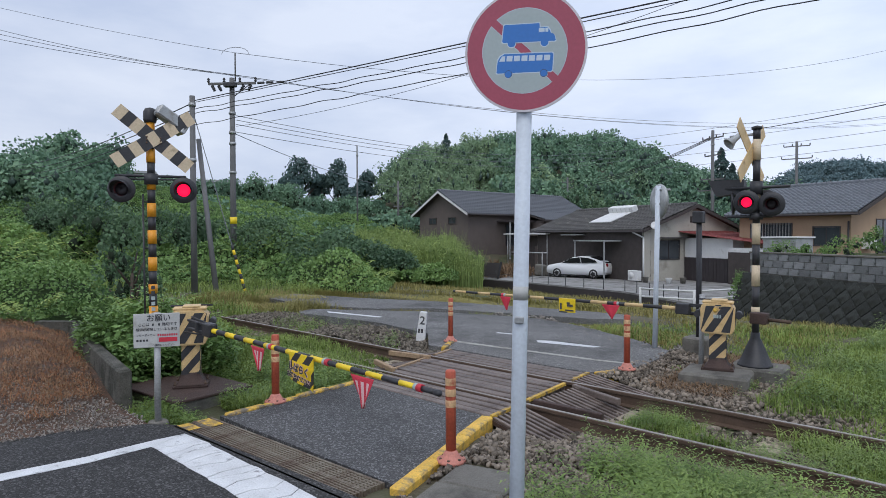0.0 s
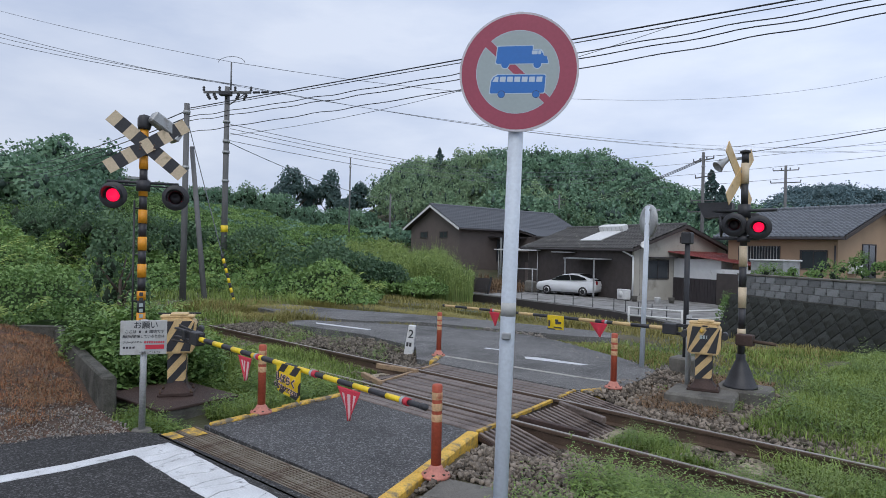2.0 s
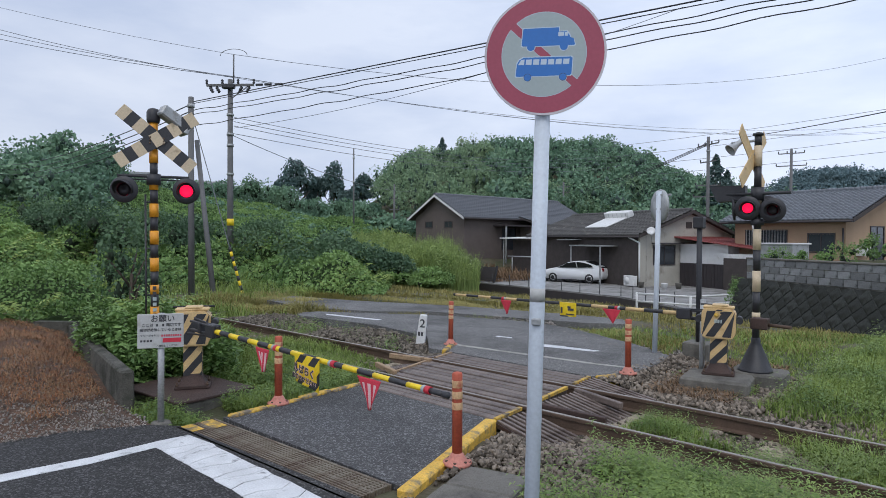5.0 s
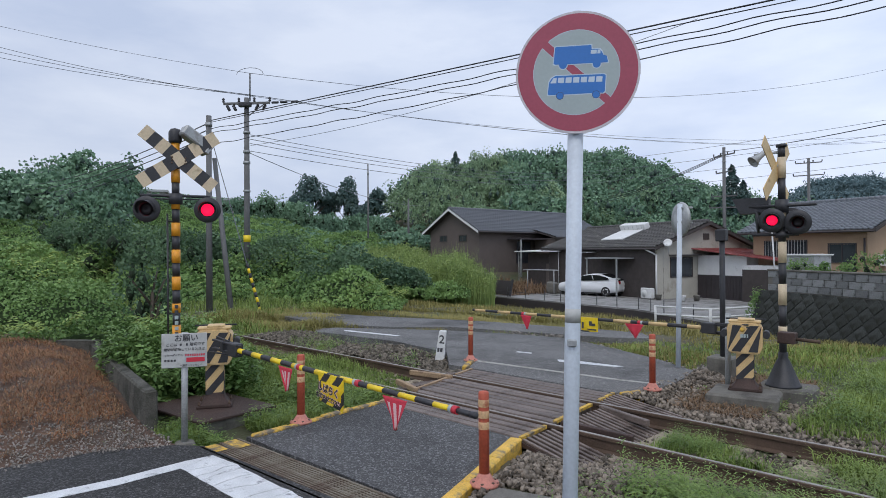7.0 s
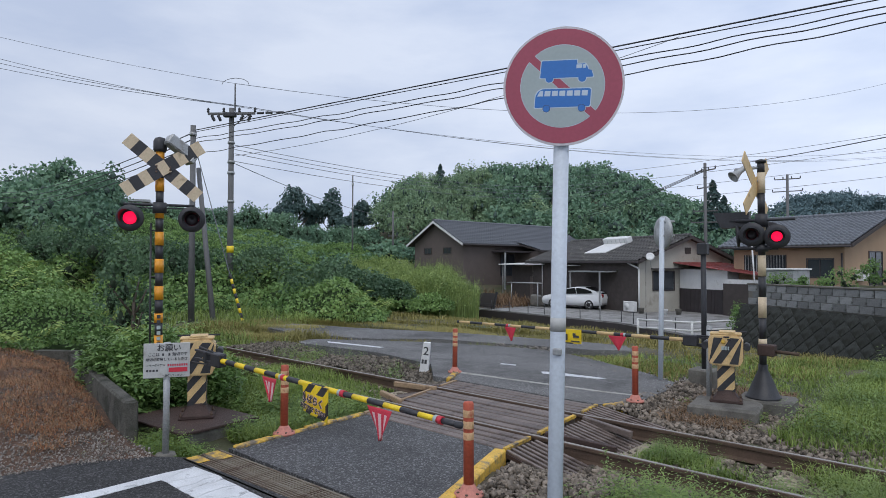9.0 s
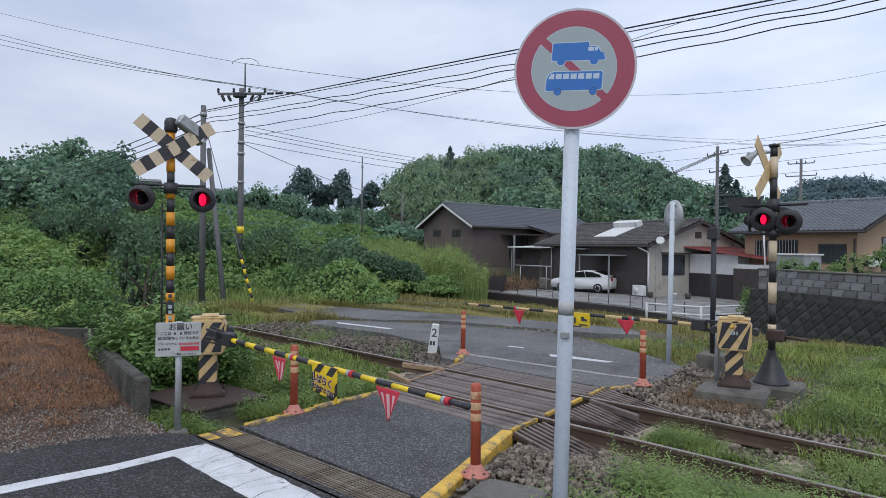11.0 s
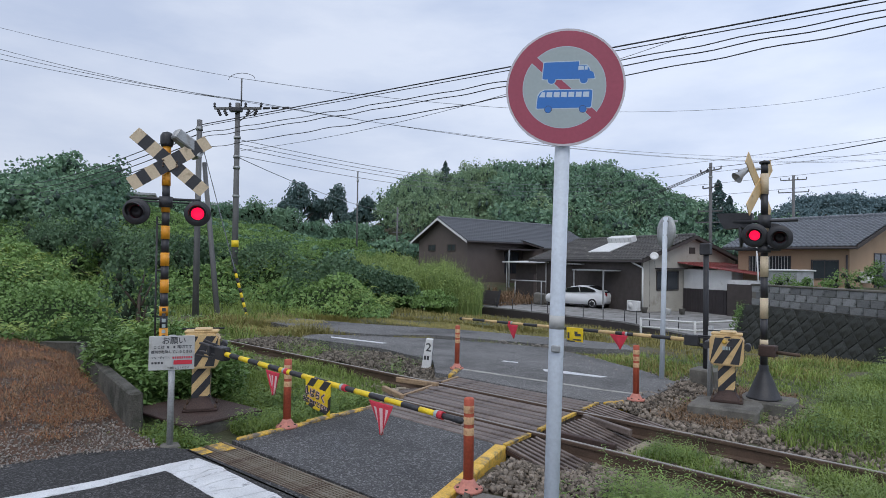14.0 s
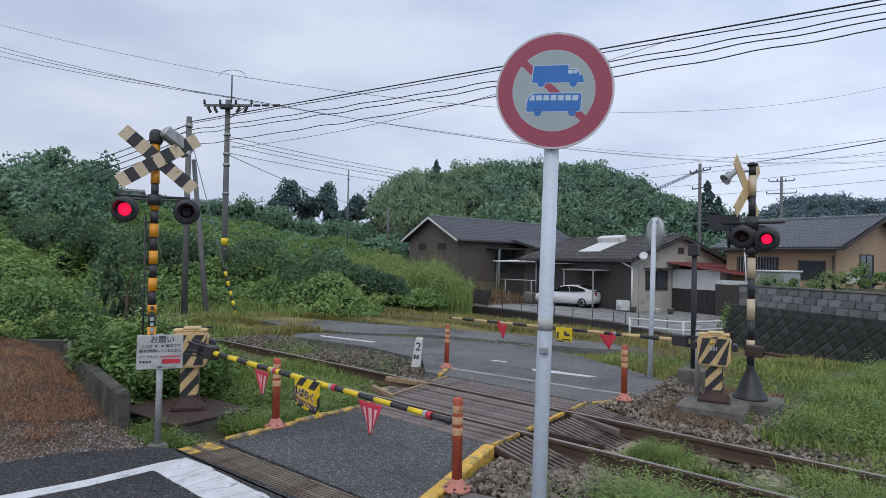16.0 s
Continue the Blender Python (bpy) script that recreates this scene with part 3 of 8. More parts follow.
def make_deck():
    t = tagged(new("crossing_deck"), "worn brown-grey timber crossing boards between the rails", "crossing deck")
    strips = ((4.90, 5.43, 4), (5.58, 6.54, 7), (6.70, 7.22, 4))
    for y0, y1, n in strips:
        w = (y1 - y0) / n
        for k in range(n):
            y = y0 + (k + 0.5) * w
            s = (y - 4.88) / 2.34
            xl, xr = -5.62 - 0.62 * s, -3.53 - 0.32 * s
            bm = bmesh.new()
            box(bm, (xl, -w / 2 + 0.013, -0.12), (xr, w / 2 - 0.013, 0.0), bevel=0.009)
            ob = part("board", bm, DECK, t)
            ob.matrix_basis = pose(0, y, rnd.uniform(-0.012, 0.004), rnd.uniform(-1.2, 1.2), 0, 0)
    for y0, y1 in ((4.90, 5.40), (5.60, 6.52), (6.72, 7.20)):
        for end, (xa, xb) in ((0, (-5.62, -6.24)), (1, (-3.53, -3.85))):
            f = lambda y: xa + (xb - xa) * (y - 4.88) / 2.34
            bm = bmesh.new()
            w = 0.022
            slab(bm, [(f(y0) - w, y0), (f(y0) + w, y0), (f(y1) + w, y1), (f(y1) - w, y1)], -0.02, 0.012)
            part("edge_strip", bm, TAN_TIMBER if end == 0 else YELLOW_PAINT, t, "worn edge strip with traces of yellow paint")


make_deck()


def make_ramp(x0, x1, y0, y1, drop, name="ramp_panel"):
    """Sloping slatted panel at the deck's end that turns hanging couplings up."""
    t = thing(name, pose(x0, (y0 + y1) / 2, 0.0, 0, math.degrees(math.atan2(drop, abs(x1 - x0))) * (1 if x1 > x0 else -1), 0 if x1 > x0 else 180), "rusty brown ribbed ramp panel beside the crossing deck", "ramp panel", "ramp panels")
    ln, w = abs(x1 - x0) + 0.05, y1 - y0
    if x1 < x0:
        t.matrix_basis = pose(x0, (y0 + y1) / 2, 0.0, 0, 0, 180) @ pose(0, 0, 0, 0, math.degrees(math.atan2(drop, ln)), 0)
    bm = bmesh.new()
    box(bm, (0, -w / 2, -0.06), (ln, w / 2, -0.02))
    part("plate", bm, RUST_PLATE, t)
    n = max(4, int(w / 0.075))
    bm = bmesh.new()
    box(bm, (0.0, -0.018, -0.02), (ln, 0.018, 0.004), bevel=0.004)
    me = bpy.data.meshes.new("slat")
    bm.to_mesh(me)
    bm.free()
    me.materials.append(DECK)
    for k in range(n):
        piece("slat", me, t, pose(0, -w / 2 + (k + 0.5) * w / n, 0))


make_ramp(-3.50, -2.86, 4.86, 5.40, 0.14)
make_ramp(-3.58, -2.92, 5.62, 6.50, 0.14)
make_ramp(-3.80, -3.00, 6.72, 7.22, 0.12)
make_ramp(-5.95, -6.55, 5.62, 6.50, 0.14)
make_ramp(-6.18, -6.80, 6.72, 7.22, 0.12)


def guard_timber(a, b, material, label):
    bm = bmesh.new()
    a, b = Vector(a), Vector(b)
    m = Matrix.Translation(a) @ (b - a).to_track_quat("X", "Z").to_matrix().to_4x4()
    box(bm, (0, -0.03, -0.05), ((b - a).length, 0.03, 0.02), m, bevel=0.008)
    tagged(part("guard_timber", bm, material), label, "guard rail", "guard rails at the deck")


guard_timber((-3.62, 6.50, 0.0), (-2.95, 6.33, -0.02), DECK, "weathered timber guard rail end beside the rail")
guard_timber((-3.55, 5.62, 0.01), (-2.80, 5.72, -0.02), RUST_PLATE, "rusty guard rail end beside the rail")
guard_timber((-5.98, 6.50, 0.02), (-6.70, 6.36, 0.02), TAN_TIMBER, "tan worn timber guard rail end beside the rail")
guard_timber((-5.75, 5.60, 0.02), (-6.35, 5.80, 0.02), TAN_TIMBER, "worn tan timber guard rail end")

# ---- sleepers ----
bm = bmesh.new()
box(bm, (-0.12, -1.0, -0.14), (0.12, 1.0, 0.0), bevel=0.02)
sleeper_me = bpy.data.meshes.new("sleeper")
bm.to_mesh(sleeper_me)
bm.free()
sleeper_me.materials.append(SLEEPER)
for k in range(62):
    x = 5.8 - k * 0.66
    if -6.5 < x < -3.0:
        continue
    ob = new("sleeper", sleeper_me)
    ob.matrix_basis = pose(x + rnd.uniform(-.02, .02), 6.07, -0.15 + rnd.uniform(-.01, .01), 0, 0, rnd.uniform(-1, 1))
    tagged(ob, "pale weathered concrete railway sleeper under the rails", "sleeper", "sleepers of the track")

# ---- bollards ----
BOLLARDS = ((-3.005, 3.765, 0), (-5.525, 3.745, 1), (-3.59, 7.73, 2), (-6.74, 7.73, 3))


def make_bollard(x, y, k):
    t = thing("bollard", pose(x, y, 0.0 if k != 1 else 0.0, rnd.uniform(-1, 1), rnd.uniform(-1.2, 1.2), k * 40), "faded orange flexible road bollard with worn reflective bands", "bollard", "bollards at the crossing")
    bm = bmesh.new()
    lathe(bm, [(0.040, 0.05), (0.040, 0.70), (0.034, 0.712), (0.0, 0.716)], n=18)
    part("post", bm, BOLLARD, t)
    bm = bmesh.new()
    lathe(bm, [(0.115, 0.0), (0.112, 0.02), (0.075, 0.035), (0.055, 0.07), (0.041, 0.09)], n=18)
    foot = part("foot", bm, BOLLARD_FOOT, t, "pale worn orange rubber foot")
    for i in range(6):
        a = i * math.pi / 3
        bm = bmesh.new()
        lathe(bm, [(0.013, 0.0), (0.013, 0.008), (0.0, 0.01)], pose(0.085 * math.cos(a), 0.085 * math.sin(a), 0.026), n=8)
        part("bolt", bm, RAIL_STEEL, foot)
    for z in (0.625, 0.54, 0.455):
        bm = bmesh.new()
        lathe(bm, [(0.0412, z - 0.028), (0.0418, z - 0.026), (0.0418, z + 0.026), (0.0412, z + 0.028)], n=18)
        part("reflective_band", bm, REFLECT, t, "peeling pale reflective tape")


for b in BOLLARDS:
    make_bollard(*b)


# ---- lettering ----
def letters(name, text, size, m, material, parent, depth=0.0015, grow=0.012):
    cu = bpy.data.curves.new(name, "FONT")
    cu.body, cu.size, cu.align_x, cu.align_y, cu.extrude, cu.offset = text, size, "CENTER", "CENTER", depth, size * grow
    tmp = new("tmp_text", cu)
    bpy.context.view_layer.update()
    me = bpy.data.meshes.new_from_object(tmp.evaluated_get(bpy.context.evaluated_depsgraph_get()))
    bpy.data.objects.remove(tmp)
    me.materials.clear()
    me.materials.append(material)
    ob = new(name, me)
    ob.parent = parent
    ob.matrix_basis = m
    return ob


UP = pose(0, 0, 0, 90, 0, 0)   # text in the xz plane, read from -y


def disc(bm, r, y0, y1, n=48, cx=0, cz=0, mi=0):
    prism(bm, [(cx + r * math.cos(2 * math.pi * i / n), cz + r * math.sin(2 * math.pi * i / n)) for i in range(n)], y0, y1, mi=mi)
    return bm


# ---- road sign: no lorries or buses ----
def make_road_sign():
    t = thing("road_sign", pose(-1.418, 2.485, -0.15, 0, 1.4, 0) @ pose(0, 0, 0, 0, 0, 31), "round red-bordered no-lorries-and-buses sign on a pale steel pole", "road sign")
    bm = bmesh.new()
    rod(bm, (0, 0, -0.1), (0, 0, 2.95), 0.0335, n=24)
    lathe(bm, [(0.0335, 2.95), (0.02, 2.965), (0.0, 2.97)], n=24)
    part("pole", bm, WHITE_POST, t)
    bm = bmesh.new()
    rod(bm, (0, 0, 1.62), (0, 0, 1.68), 0.0339, n=24)
    part("sticker", bm, NOTICE, t, "small pale grey sticker band")
    bm = bmesh.new()
    box(bm, (-0.02, -0.05, 1.52), (0.02, -0.03, 1.55), bevel=0.004)
    part("label_plate", bm, GALV, t)
    c = 2.69
    bm = bmesh.new()
    disc(bm, 0.300, -0.048, -0.038, 72, 0, c)
    plate = part("plate", bm, RIM_GREY, t, "pale pink-grey rim of the sign")
    plate.matrix_basis = Matrix.Translation((0.004, 0, c + 0.001)) @ Matrix.Diagonal((0.866, 1, 0.866, 1)) @ Matrix.Translation((0, 0, -c))
    bm = bmesh.new()
    disc(bm, 0.289, -0.0486, -0.047, 72, 0, c)
    part("border", bm, SIGN_RED, plate, "faded crimson ring and slash")
    n, r, w = 44, 0.207, 0.0215
    # two pale segments left by the slash from upper left to lower right, each with a thin light edge
    q = Matrix.Rotation(radians(-43), 2)
    for grow, y0, material, nm in ((0.0022, -0.0489, SIGN_LINE, "field_edge"), (0.0, -0.0492, SIGN_WHITE, "field")):
        for sgn in (1, -1):
            rr, ww = r + grow, w - grow
            a0 = math.asin(ww / rr)
            pts = [q @ Vector((rr * math.cos(a0 + (math.pi - 2 * a0) * i / n), sgn * rr * math.sin(a0 + (math.pi - 2 * a0) * i / n))) for i in range(n + 1)]
            bm = bmesh.new()
            prism(bm, [(p.x - 0.004, p.y + c) for p in pts], y0, -0.047)
            part(nm, bm, material, plate, "pale grey field of the sign" if nm == "field" else "")

    def icon(pts, y, name, material, grow=0.0):
        """A flat picture, grown outward by a margin for its light outline."""
        cx, cz = sum(p[0] for p in pts) / len(pts), sum(p[1] for p in pts) / len(pts)
        bm = bmesh.new()
        prism(bm, [(x + grow * (1 if x > cx else -1), z + grow * (1 if z > cz else -1) + c) for x, z in pts], y, -0.048)
        part(name, bm, material, plate)
    lorry = [(-0.117, 0.038), (-0.116, 0.118), (-0.110, 0.121), (0.058, 0.134), (0.061, 0.113), (0.098, 0.116), (0.112, 0.100), (0.118, 0.088), (0.134, 0.084), (0.144, 0.056), (0.140, 0.051), (-0.108, 0.034)]
    bus = [(-0.132, -0.112), (-0.131, -0.056), (-0.120, -0.034), (-0.100, -0.021), (0.130, -0.006), (0.139, -0.012), (0.141, -0.088), (0.134, -0.096), (-0.126, -0.117)]
    tilt = Matrix.Rotation(radians(-4.2), 2)
    lorry, bus = [tuple(tilt @ Vector(p)) for p in lorry], [tuple(tilt @ Vector(p)) for p in bus]
    wheels = ((-0.070, 0.033, 0.019), (0.091, 0.043, 0.019), (-0.072, -0.118, 0.017), (0.101, -0.106, 0.017))
    wheels = [(*(tilt @ Vector((x, z))), rad) for x, z, rad in wheels]
    for nm, out in (("lorry_outline", lorry), ("bus_outline", bus)):
        icon(out, -0.0495, nm, SIGN_LINE, 0.0042)
    for x, z, rad in wheels:
        bm = bmesh.new()
        disc(bm, rad + 0.0042, -0.0495, -0.048, 24, x, c + z)
        part("wheel_outline", bm, SIGN_LINE, plate)
    for nm, out in (("lorry_picture", lorry), ("bus_picture", bus)):
        icon(out, -0.0498, nm, SIGN_BLUE)
    for k, (x, z, rad) in enumerate(wheels):
        if k > 1:
            bm = bmesh.new()
            disc(bm, rad + 0.0022, -0.0500, -0.048, 24, x, c + z)
            part("wheel_gap", bm, TEXT_DARK, plate)
        bm = bmesh.new()
        disc(bm, rad, -0.0501, -0.048, 24, x, c + z)
        part("wheel_picture", bm, SIGN_BLUE, plate)
    for k in range(7):
        bm = bmesh.new()
        x, z = -0.124 + k * 0.0366, -0.058 + k * 0.0023
        quad = [tilt @ Vector(p) for p in ((x + (0.012 if k == 0 else 0), z + 0.026), (x, z), (x + 0.029, z + 0.001), (x + 0.029, z + 0.028))]
        prism(bm, [(p.x, p.y + c) for p in quad], -0.0501, -0.048)
        part("window_picture", bm, SIGN_LINE, plate)
    for x, w0 in ((0.065, 0.028), (0.097, 0.014)):
        bm = bmesh.new()
        box(bm, (x, -0.0501, c + 0.086), (x + w0, -0.048, c + 0.105))
        part("window_picture", bm, SIGN_LINE, plate)
    for z in (c - 0.14, c + 0.14):
        bm = bmesh.new()
        box(bm, (-0.045, -0.040, z - 0.02), (0.045, 0.04, z + 0.02), bevel=0.004)
        part("clamp", bm, GALV, t)


make_road_sign()


# ---- crossing signals ----
GLOWS = []


def striped_pole(t, z0, z1, r, segs, mats, taper=1.0):
    """A pole of painted bands: each band is a part."""
    z = z0
    for h, mi, nm in segs:
        bm = bmesh.new()
        rod(bm, (0, 0, z), (0, 0, min(z + h, z1)), r if mi == 0 else r * 0.88, n=20)
        part(nm, bm, mats[mi], t)
        z += h
        if z >= z1:
            break


def lamp_unit(t, m, phase, visor=True, lens=0.082, back=0.165):
    """One lamp: backboard, hood, and a lens plate that turns its lit side out."""
    lamp = new("lamp")
    lamp.parent = t
    lamp.matrix_basis = m
    bm = bmesh.new()
    mm = pose(0, 0, 0, 90, 0, 0)
    lathe(bm, [(back * 0.45, -0.16), (back * 0.62, -0.13), (back * 0.66, -0.035), (back, -0.03), (back * 1.02, -0.012), (back * 0.97, 0.0), (back * 0.66, 0.004), (lens + 0.003, 0.006), (lens + 0.003, -0.05), (0.0, -0.1)], mm, n=36)
    part("housing", bm, BLACK, lamp, "matt black round lamp housing")
    if visor:
        bm = bmesh.new()
        n, r = 22, lens + 0.03
        ring = []
        for i in range(n + 1):
            a = radians(-25 + 230 * i / n)
            d = 0.03 + 0.15 * max(0.0, math.sin(a) * 0.6 + 0.4)
            ring.append((r * math.cos(a), r * math.sin(a), d))
        for k in range(n):
            vs = []
            for rr in (1.0, 0.955):
                for p in (ring[k], ring[k + 1]):
                    vs.append([bm.verts.new((p[0] * rr, 0.004, p[1] * rr)), bm.verts.new((p[0] * rr, -p[2], p[1] * rr))])
            (a0, a1), (b0, b1), (c0, c1), (d0, d1) = vs
            for f in ((a0, b0, b1, a1), (d0, c0, c1, d1), (a1, b1, d1, c1)):
                bm.faces.new(f)
        bmesh.ops.remove_doubles(bm, verts=bm.verts, dist=1e-4)
        bmesh.ops.recalc_face_normals(bm, faces=bm.faces)
        part("visor", bm, BLACK, lamp, "black lamp hood")
    bm = bmesh.new()
    lathe(bm, [(0.0, 0.016), (lens * 0.6, 0.012), (lens, 0.002), (lens, 0.0)], pose(0, 0, 0, 90, 0, 0), n=28, mi=0)
    lathe(bm, [(0.0, 0.016), (lens * 0.6, 0.012), (lens, 0.002), (lens, 0.0)], pose(0, 0, 0, -90, 0, 0), n=28, mi=1)
    g = part("lens", bm, [LENS_LIT, LENS_DARK], lamp, "red signal lens, lit on one side")
    g.matrix_basis = pose(0, 0.012, 0)
    GLOWS.append((g, phase))
    return lamp


def crossbuck(t, m, mats, thick=0.01):
    """Two striped boards crossed, with rivets in the middle."""
    for k, ang in enumerate((37, -37)):
        arm = new("cross_board")
        arm.parent = t
        arm.matrix_basis = m @ pose(0, -0.012 * k, 0, 0, ang, 0)
        n, ln, w = 9, 1.11, 0.175
        s = ln / n
        for i in range(n):
            bm = bmesh.new()
            x = -ln / 2 + i * s
            box(bm, (x, -thick, -w / 2), (x + s, 0, w / 2))
            part("board_stripe", bm, mats[0] if i % 2 == 0 else mats[1], arm)
    for sx in (-1, 1):
        for z in (-0.055, -0.018, 0.018):
            bm = bmesh.new()
            lathe(bm, [(0.012, 0), (0.012, 0.006), (0.0, 0.009)], m @ pose(sx * 0.08, -0.024, z, 90, 0, 0), n=8)
            part("rivet", bm, RAIL_STEEL, t)


def horn(t, m, material):
    bm = bmesh.new()
    lathe(bm, [(0.045, -0.20), (0.055, -0.19), (0.060, -0.06), (0.075, 0.02), (0.125, 0.14), (0.130, 0.15), (0.118, 0.148), (0.06, 0.02), (0.0, 0.0)], m, n=22)
    part("loudspeaker", bm, material, t, "grey warning loudspeaker horn")


def make_signal_a():
    t = thing("crossing_signal", pose(-8.02, 3.47, -0.2, 0, -0.6, 0) @ pose(0, 0, 0, 0, 0, 68), "yellow and black striped level crossing signal with crossbuck and red lamps", "crossing signal", "crossing signals")
    segs = [(0.75, 2, "base_tube"), (0.30, 0, "label_band"), (0.16, 1, "stripe"), (0.12, 0, "stripe")]
    for k in range(12):
        segs.append((0.175, 1 if k % 2 == 0 else 0, "stripe"))
    striped_pole(t, 0.0, 3.50, 0.054, segs, (ORANGE, BLACK, GALV))
    bm = bmesh.new()
    lathe(bm, [(0.07, 3.42), (0.082, 3.46), (0.082, 3.56), (0.06, 3.60), (0.0, 3.62)], n=20)
    part("cap", bm, BLACK, t, "black pole cap")
    crossbuck(t, pose(0.04, -0.08, 3.20, 0, 3, 0), (CREAM, BLACK))
    bm = bmesh.new()
    rod(bm, (-0.42, 0, 2.73), (0.42, 0, 2.73), 0.018, n=12)
    rod(bm, (-0.42, 0, 2.69), (0.42, 0, 2.69), 0.010, n=8)
    rod(bm, (0, 0, 2.62), (0, 0, 2.76), 0.085, n=16)
    part("crossarm", bm, BLACK, t)
    for sx, ph, yaw in ((-1, 0, -14), (1, 1, -6)):
        lamp_unit(t, pose(sx * 0.365 + 0.02, -0.06, 2.55, 4, 0, yaw), ph)
        bm = bmesh.new()
        rod(bm, (sx * 0.37, 0, 2.70), (sx * 0.37, 0.02, 2.55), 0.02, n=10)
        part("bracket", bm, BLACK, t)
    bm = bmesh.new()
    m = pose(0.21, -0.05, 3.50, 0, 32, 20)
    box(bm, (-0.16, -0.09, -0.07), (0.20, 0.09, 0.08), m, bevel=0.02)
    box(bm, (0.20, -0.115, -0.10), (0.26, 0.115, 0.11), m, bevel=0.01)
    part("loudspeaker", bm, GALV, t, "grey box loudspeaker on the pole top")
    for z0, z1, x in ((0.3, 2.5, -0.10),):
        bm = bmesh.new()
        rod(bm, (x, 0.02, z0), (x, 0.02, z1), 0.012, n=8)
        for z in np.arange(z0 + 0.3, z1, 0.6):
            rod(bm, (x, 0.02, z), (0, 0.02, z), 0.01, n=6)
        part("cable_conduit", bm, BLACK, t)
    for k in range(7):
        bm = bmesh.new()
        z = 1.27 - k * 0.07
        box(bm, (-0.022, -0.068, z), (0.022, -0.062, z + 0.045), bevel=0.0)
        part("letter_bar", bm, SIGN_WHITE if z > 0.98 and z < 1.2 else TEXT_DARK, t)


def make_signal_b():
    t = thing("crossing_signal", pose(-2.38, 8.86, -0.12), "cream and black striped crossing signal with crossbuck and horn", "crossing signal", "crossing signals")
    bm = bmesh.new()
    lathe(bm, [(0.215, 0.17), (0.215, 0.19), (0.200, 0.20), (0.135, 0.36), (0.075, 0.50), (0.058, 0.53), (0.056, 0.60)], n=12)
    part("base_skirt", bm, BLACK, t, "black conical base of the signal")
    segs = [(0.28, 1, "stripe"), (0.10, 0, "stripe")] + [(0.27, (k + 1) % 2, "stripe") for k in range(12)]
    striped_pole(t, 0.55, 3.24, 0.050, segs, (CREAM, BLACK))
    bm = bmesh.new()
    lathe(bm, [(0.062, 3.22), (0.066, 3.25), (0.0, 3.27)], n=20)
    part("cap", bm, BLACK, t)
    crossbuck(t, pose(-0.035, -0.055, 2.92, 0, 0, -91), (PALE_YELLOW, PALE_YELLOW))
    bm = bmesh.new()
    rod(bm, (-0.30, -0.10, 3.14), (0.0, 0.0, 3.16), 0.018, n=8)
    rod(bm, (-0.11, -0.05, 2.98), (0.0, 0.0, 2.98), 0.03, n=8)
    part("bracket", bm, GALV, t)
    horn(t, pose(-0.25, -0.10, 3.10) @ pose(0, 0, 0, 0, -128, 50) @ Matrix.Scale(0.62, 4), GALV)
    bm = bmesh.new()
    rod(bm, (-0.40, 0.0, 2.47), (0.40, -0.02, 2.47), 0.02, n=10)
    rod(bm, (0, 0, 2.38), (0, 0, 2.55), 0.08, n=16)
    rod(bm, (0, 0, 2.06), (0, 0, 2.14), 0.08, n=16)
    rod(bm, (-0.34, -0.06, 2.10), (0.2, -0.02, 2.10), 0.018, n=8)
    part("crossarm", bm, BLACK, t)
    lamp_unit(t, pose(-0.08, -0.13, 2.28, 4, 0, 14), 1, True, 0.064, 0.152)
    lamp_unit(t, pose(0.20, -0.07, 2.25, 4, 0, 14), 0, True, 0.064, 0.152)
    # pair for the road that comes from the side, seen from behind
    lamp_unit(t, pose(-0.33, 0.06, 2.28, 4, 0, -70), 0, False, 0.070, 0.15)
    lamp_unit(t, pose(0.05, 0.22, 2.30, 4, 0, 175), 1, False, 0.070, 0.15)
    bm = bmesh.new()
    m = pose(-0.40, 0.10, 2.46, 0, 0, 10)
    prism(bm, [(-0.22, 0.13), (0.22, 0.13), (0.22, -0.06), (-0.12, -0.08)], -0.12, 0.12, m)
    part("visor", bm, BLACK, t, "black box-shaped lamp hood")
    bm = bmesh.new()
    box(bm, (0.0, -0.24, 0.74), (0.20, -0.10, 0.88), bevel=0.01)
    part("relay_box", bm, RUST_PLATE, t, "rust-brown junction box")
    bm = bmesh.new()
    rod(bm, (0.20, -0.17, 0.80), (0.46, -0.17, 0.79), 0.022, n=10)
    part("pipe", bm, RAIL_STEEL, t)


make_signal_a()
make_signal_b()

bm = bmesh.new()
box(bm, (-0.33, -0.30, -0.35), (0.33, 0.30, 0.05), bevel=0.03)
ob = part("concrete_footing", bm, CONCRETE)
ob.matrix_basis = pose(-2.36, 8.90, 0.0, 0, 0, 5)
tagged(ob, "weathered concrete footing block under the signal", "footing", "signal footings")
bm = bmesh.new()
box(bm, (-0.40, -0.33, -0.35), (0.40, 0.33, 0.03), bevel=0.03)
ob = part("concrete_footing", bm, CONCRETE)
ob.matrix_basis = pose(-2.66, 8.30, 0.0, 0, 0, 10)
tagged(ob, "weathered concrete footing block under the barrier machine", "footing", "signal footings")


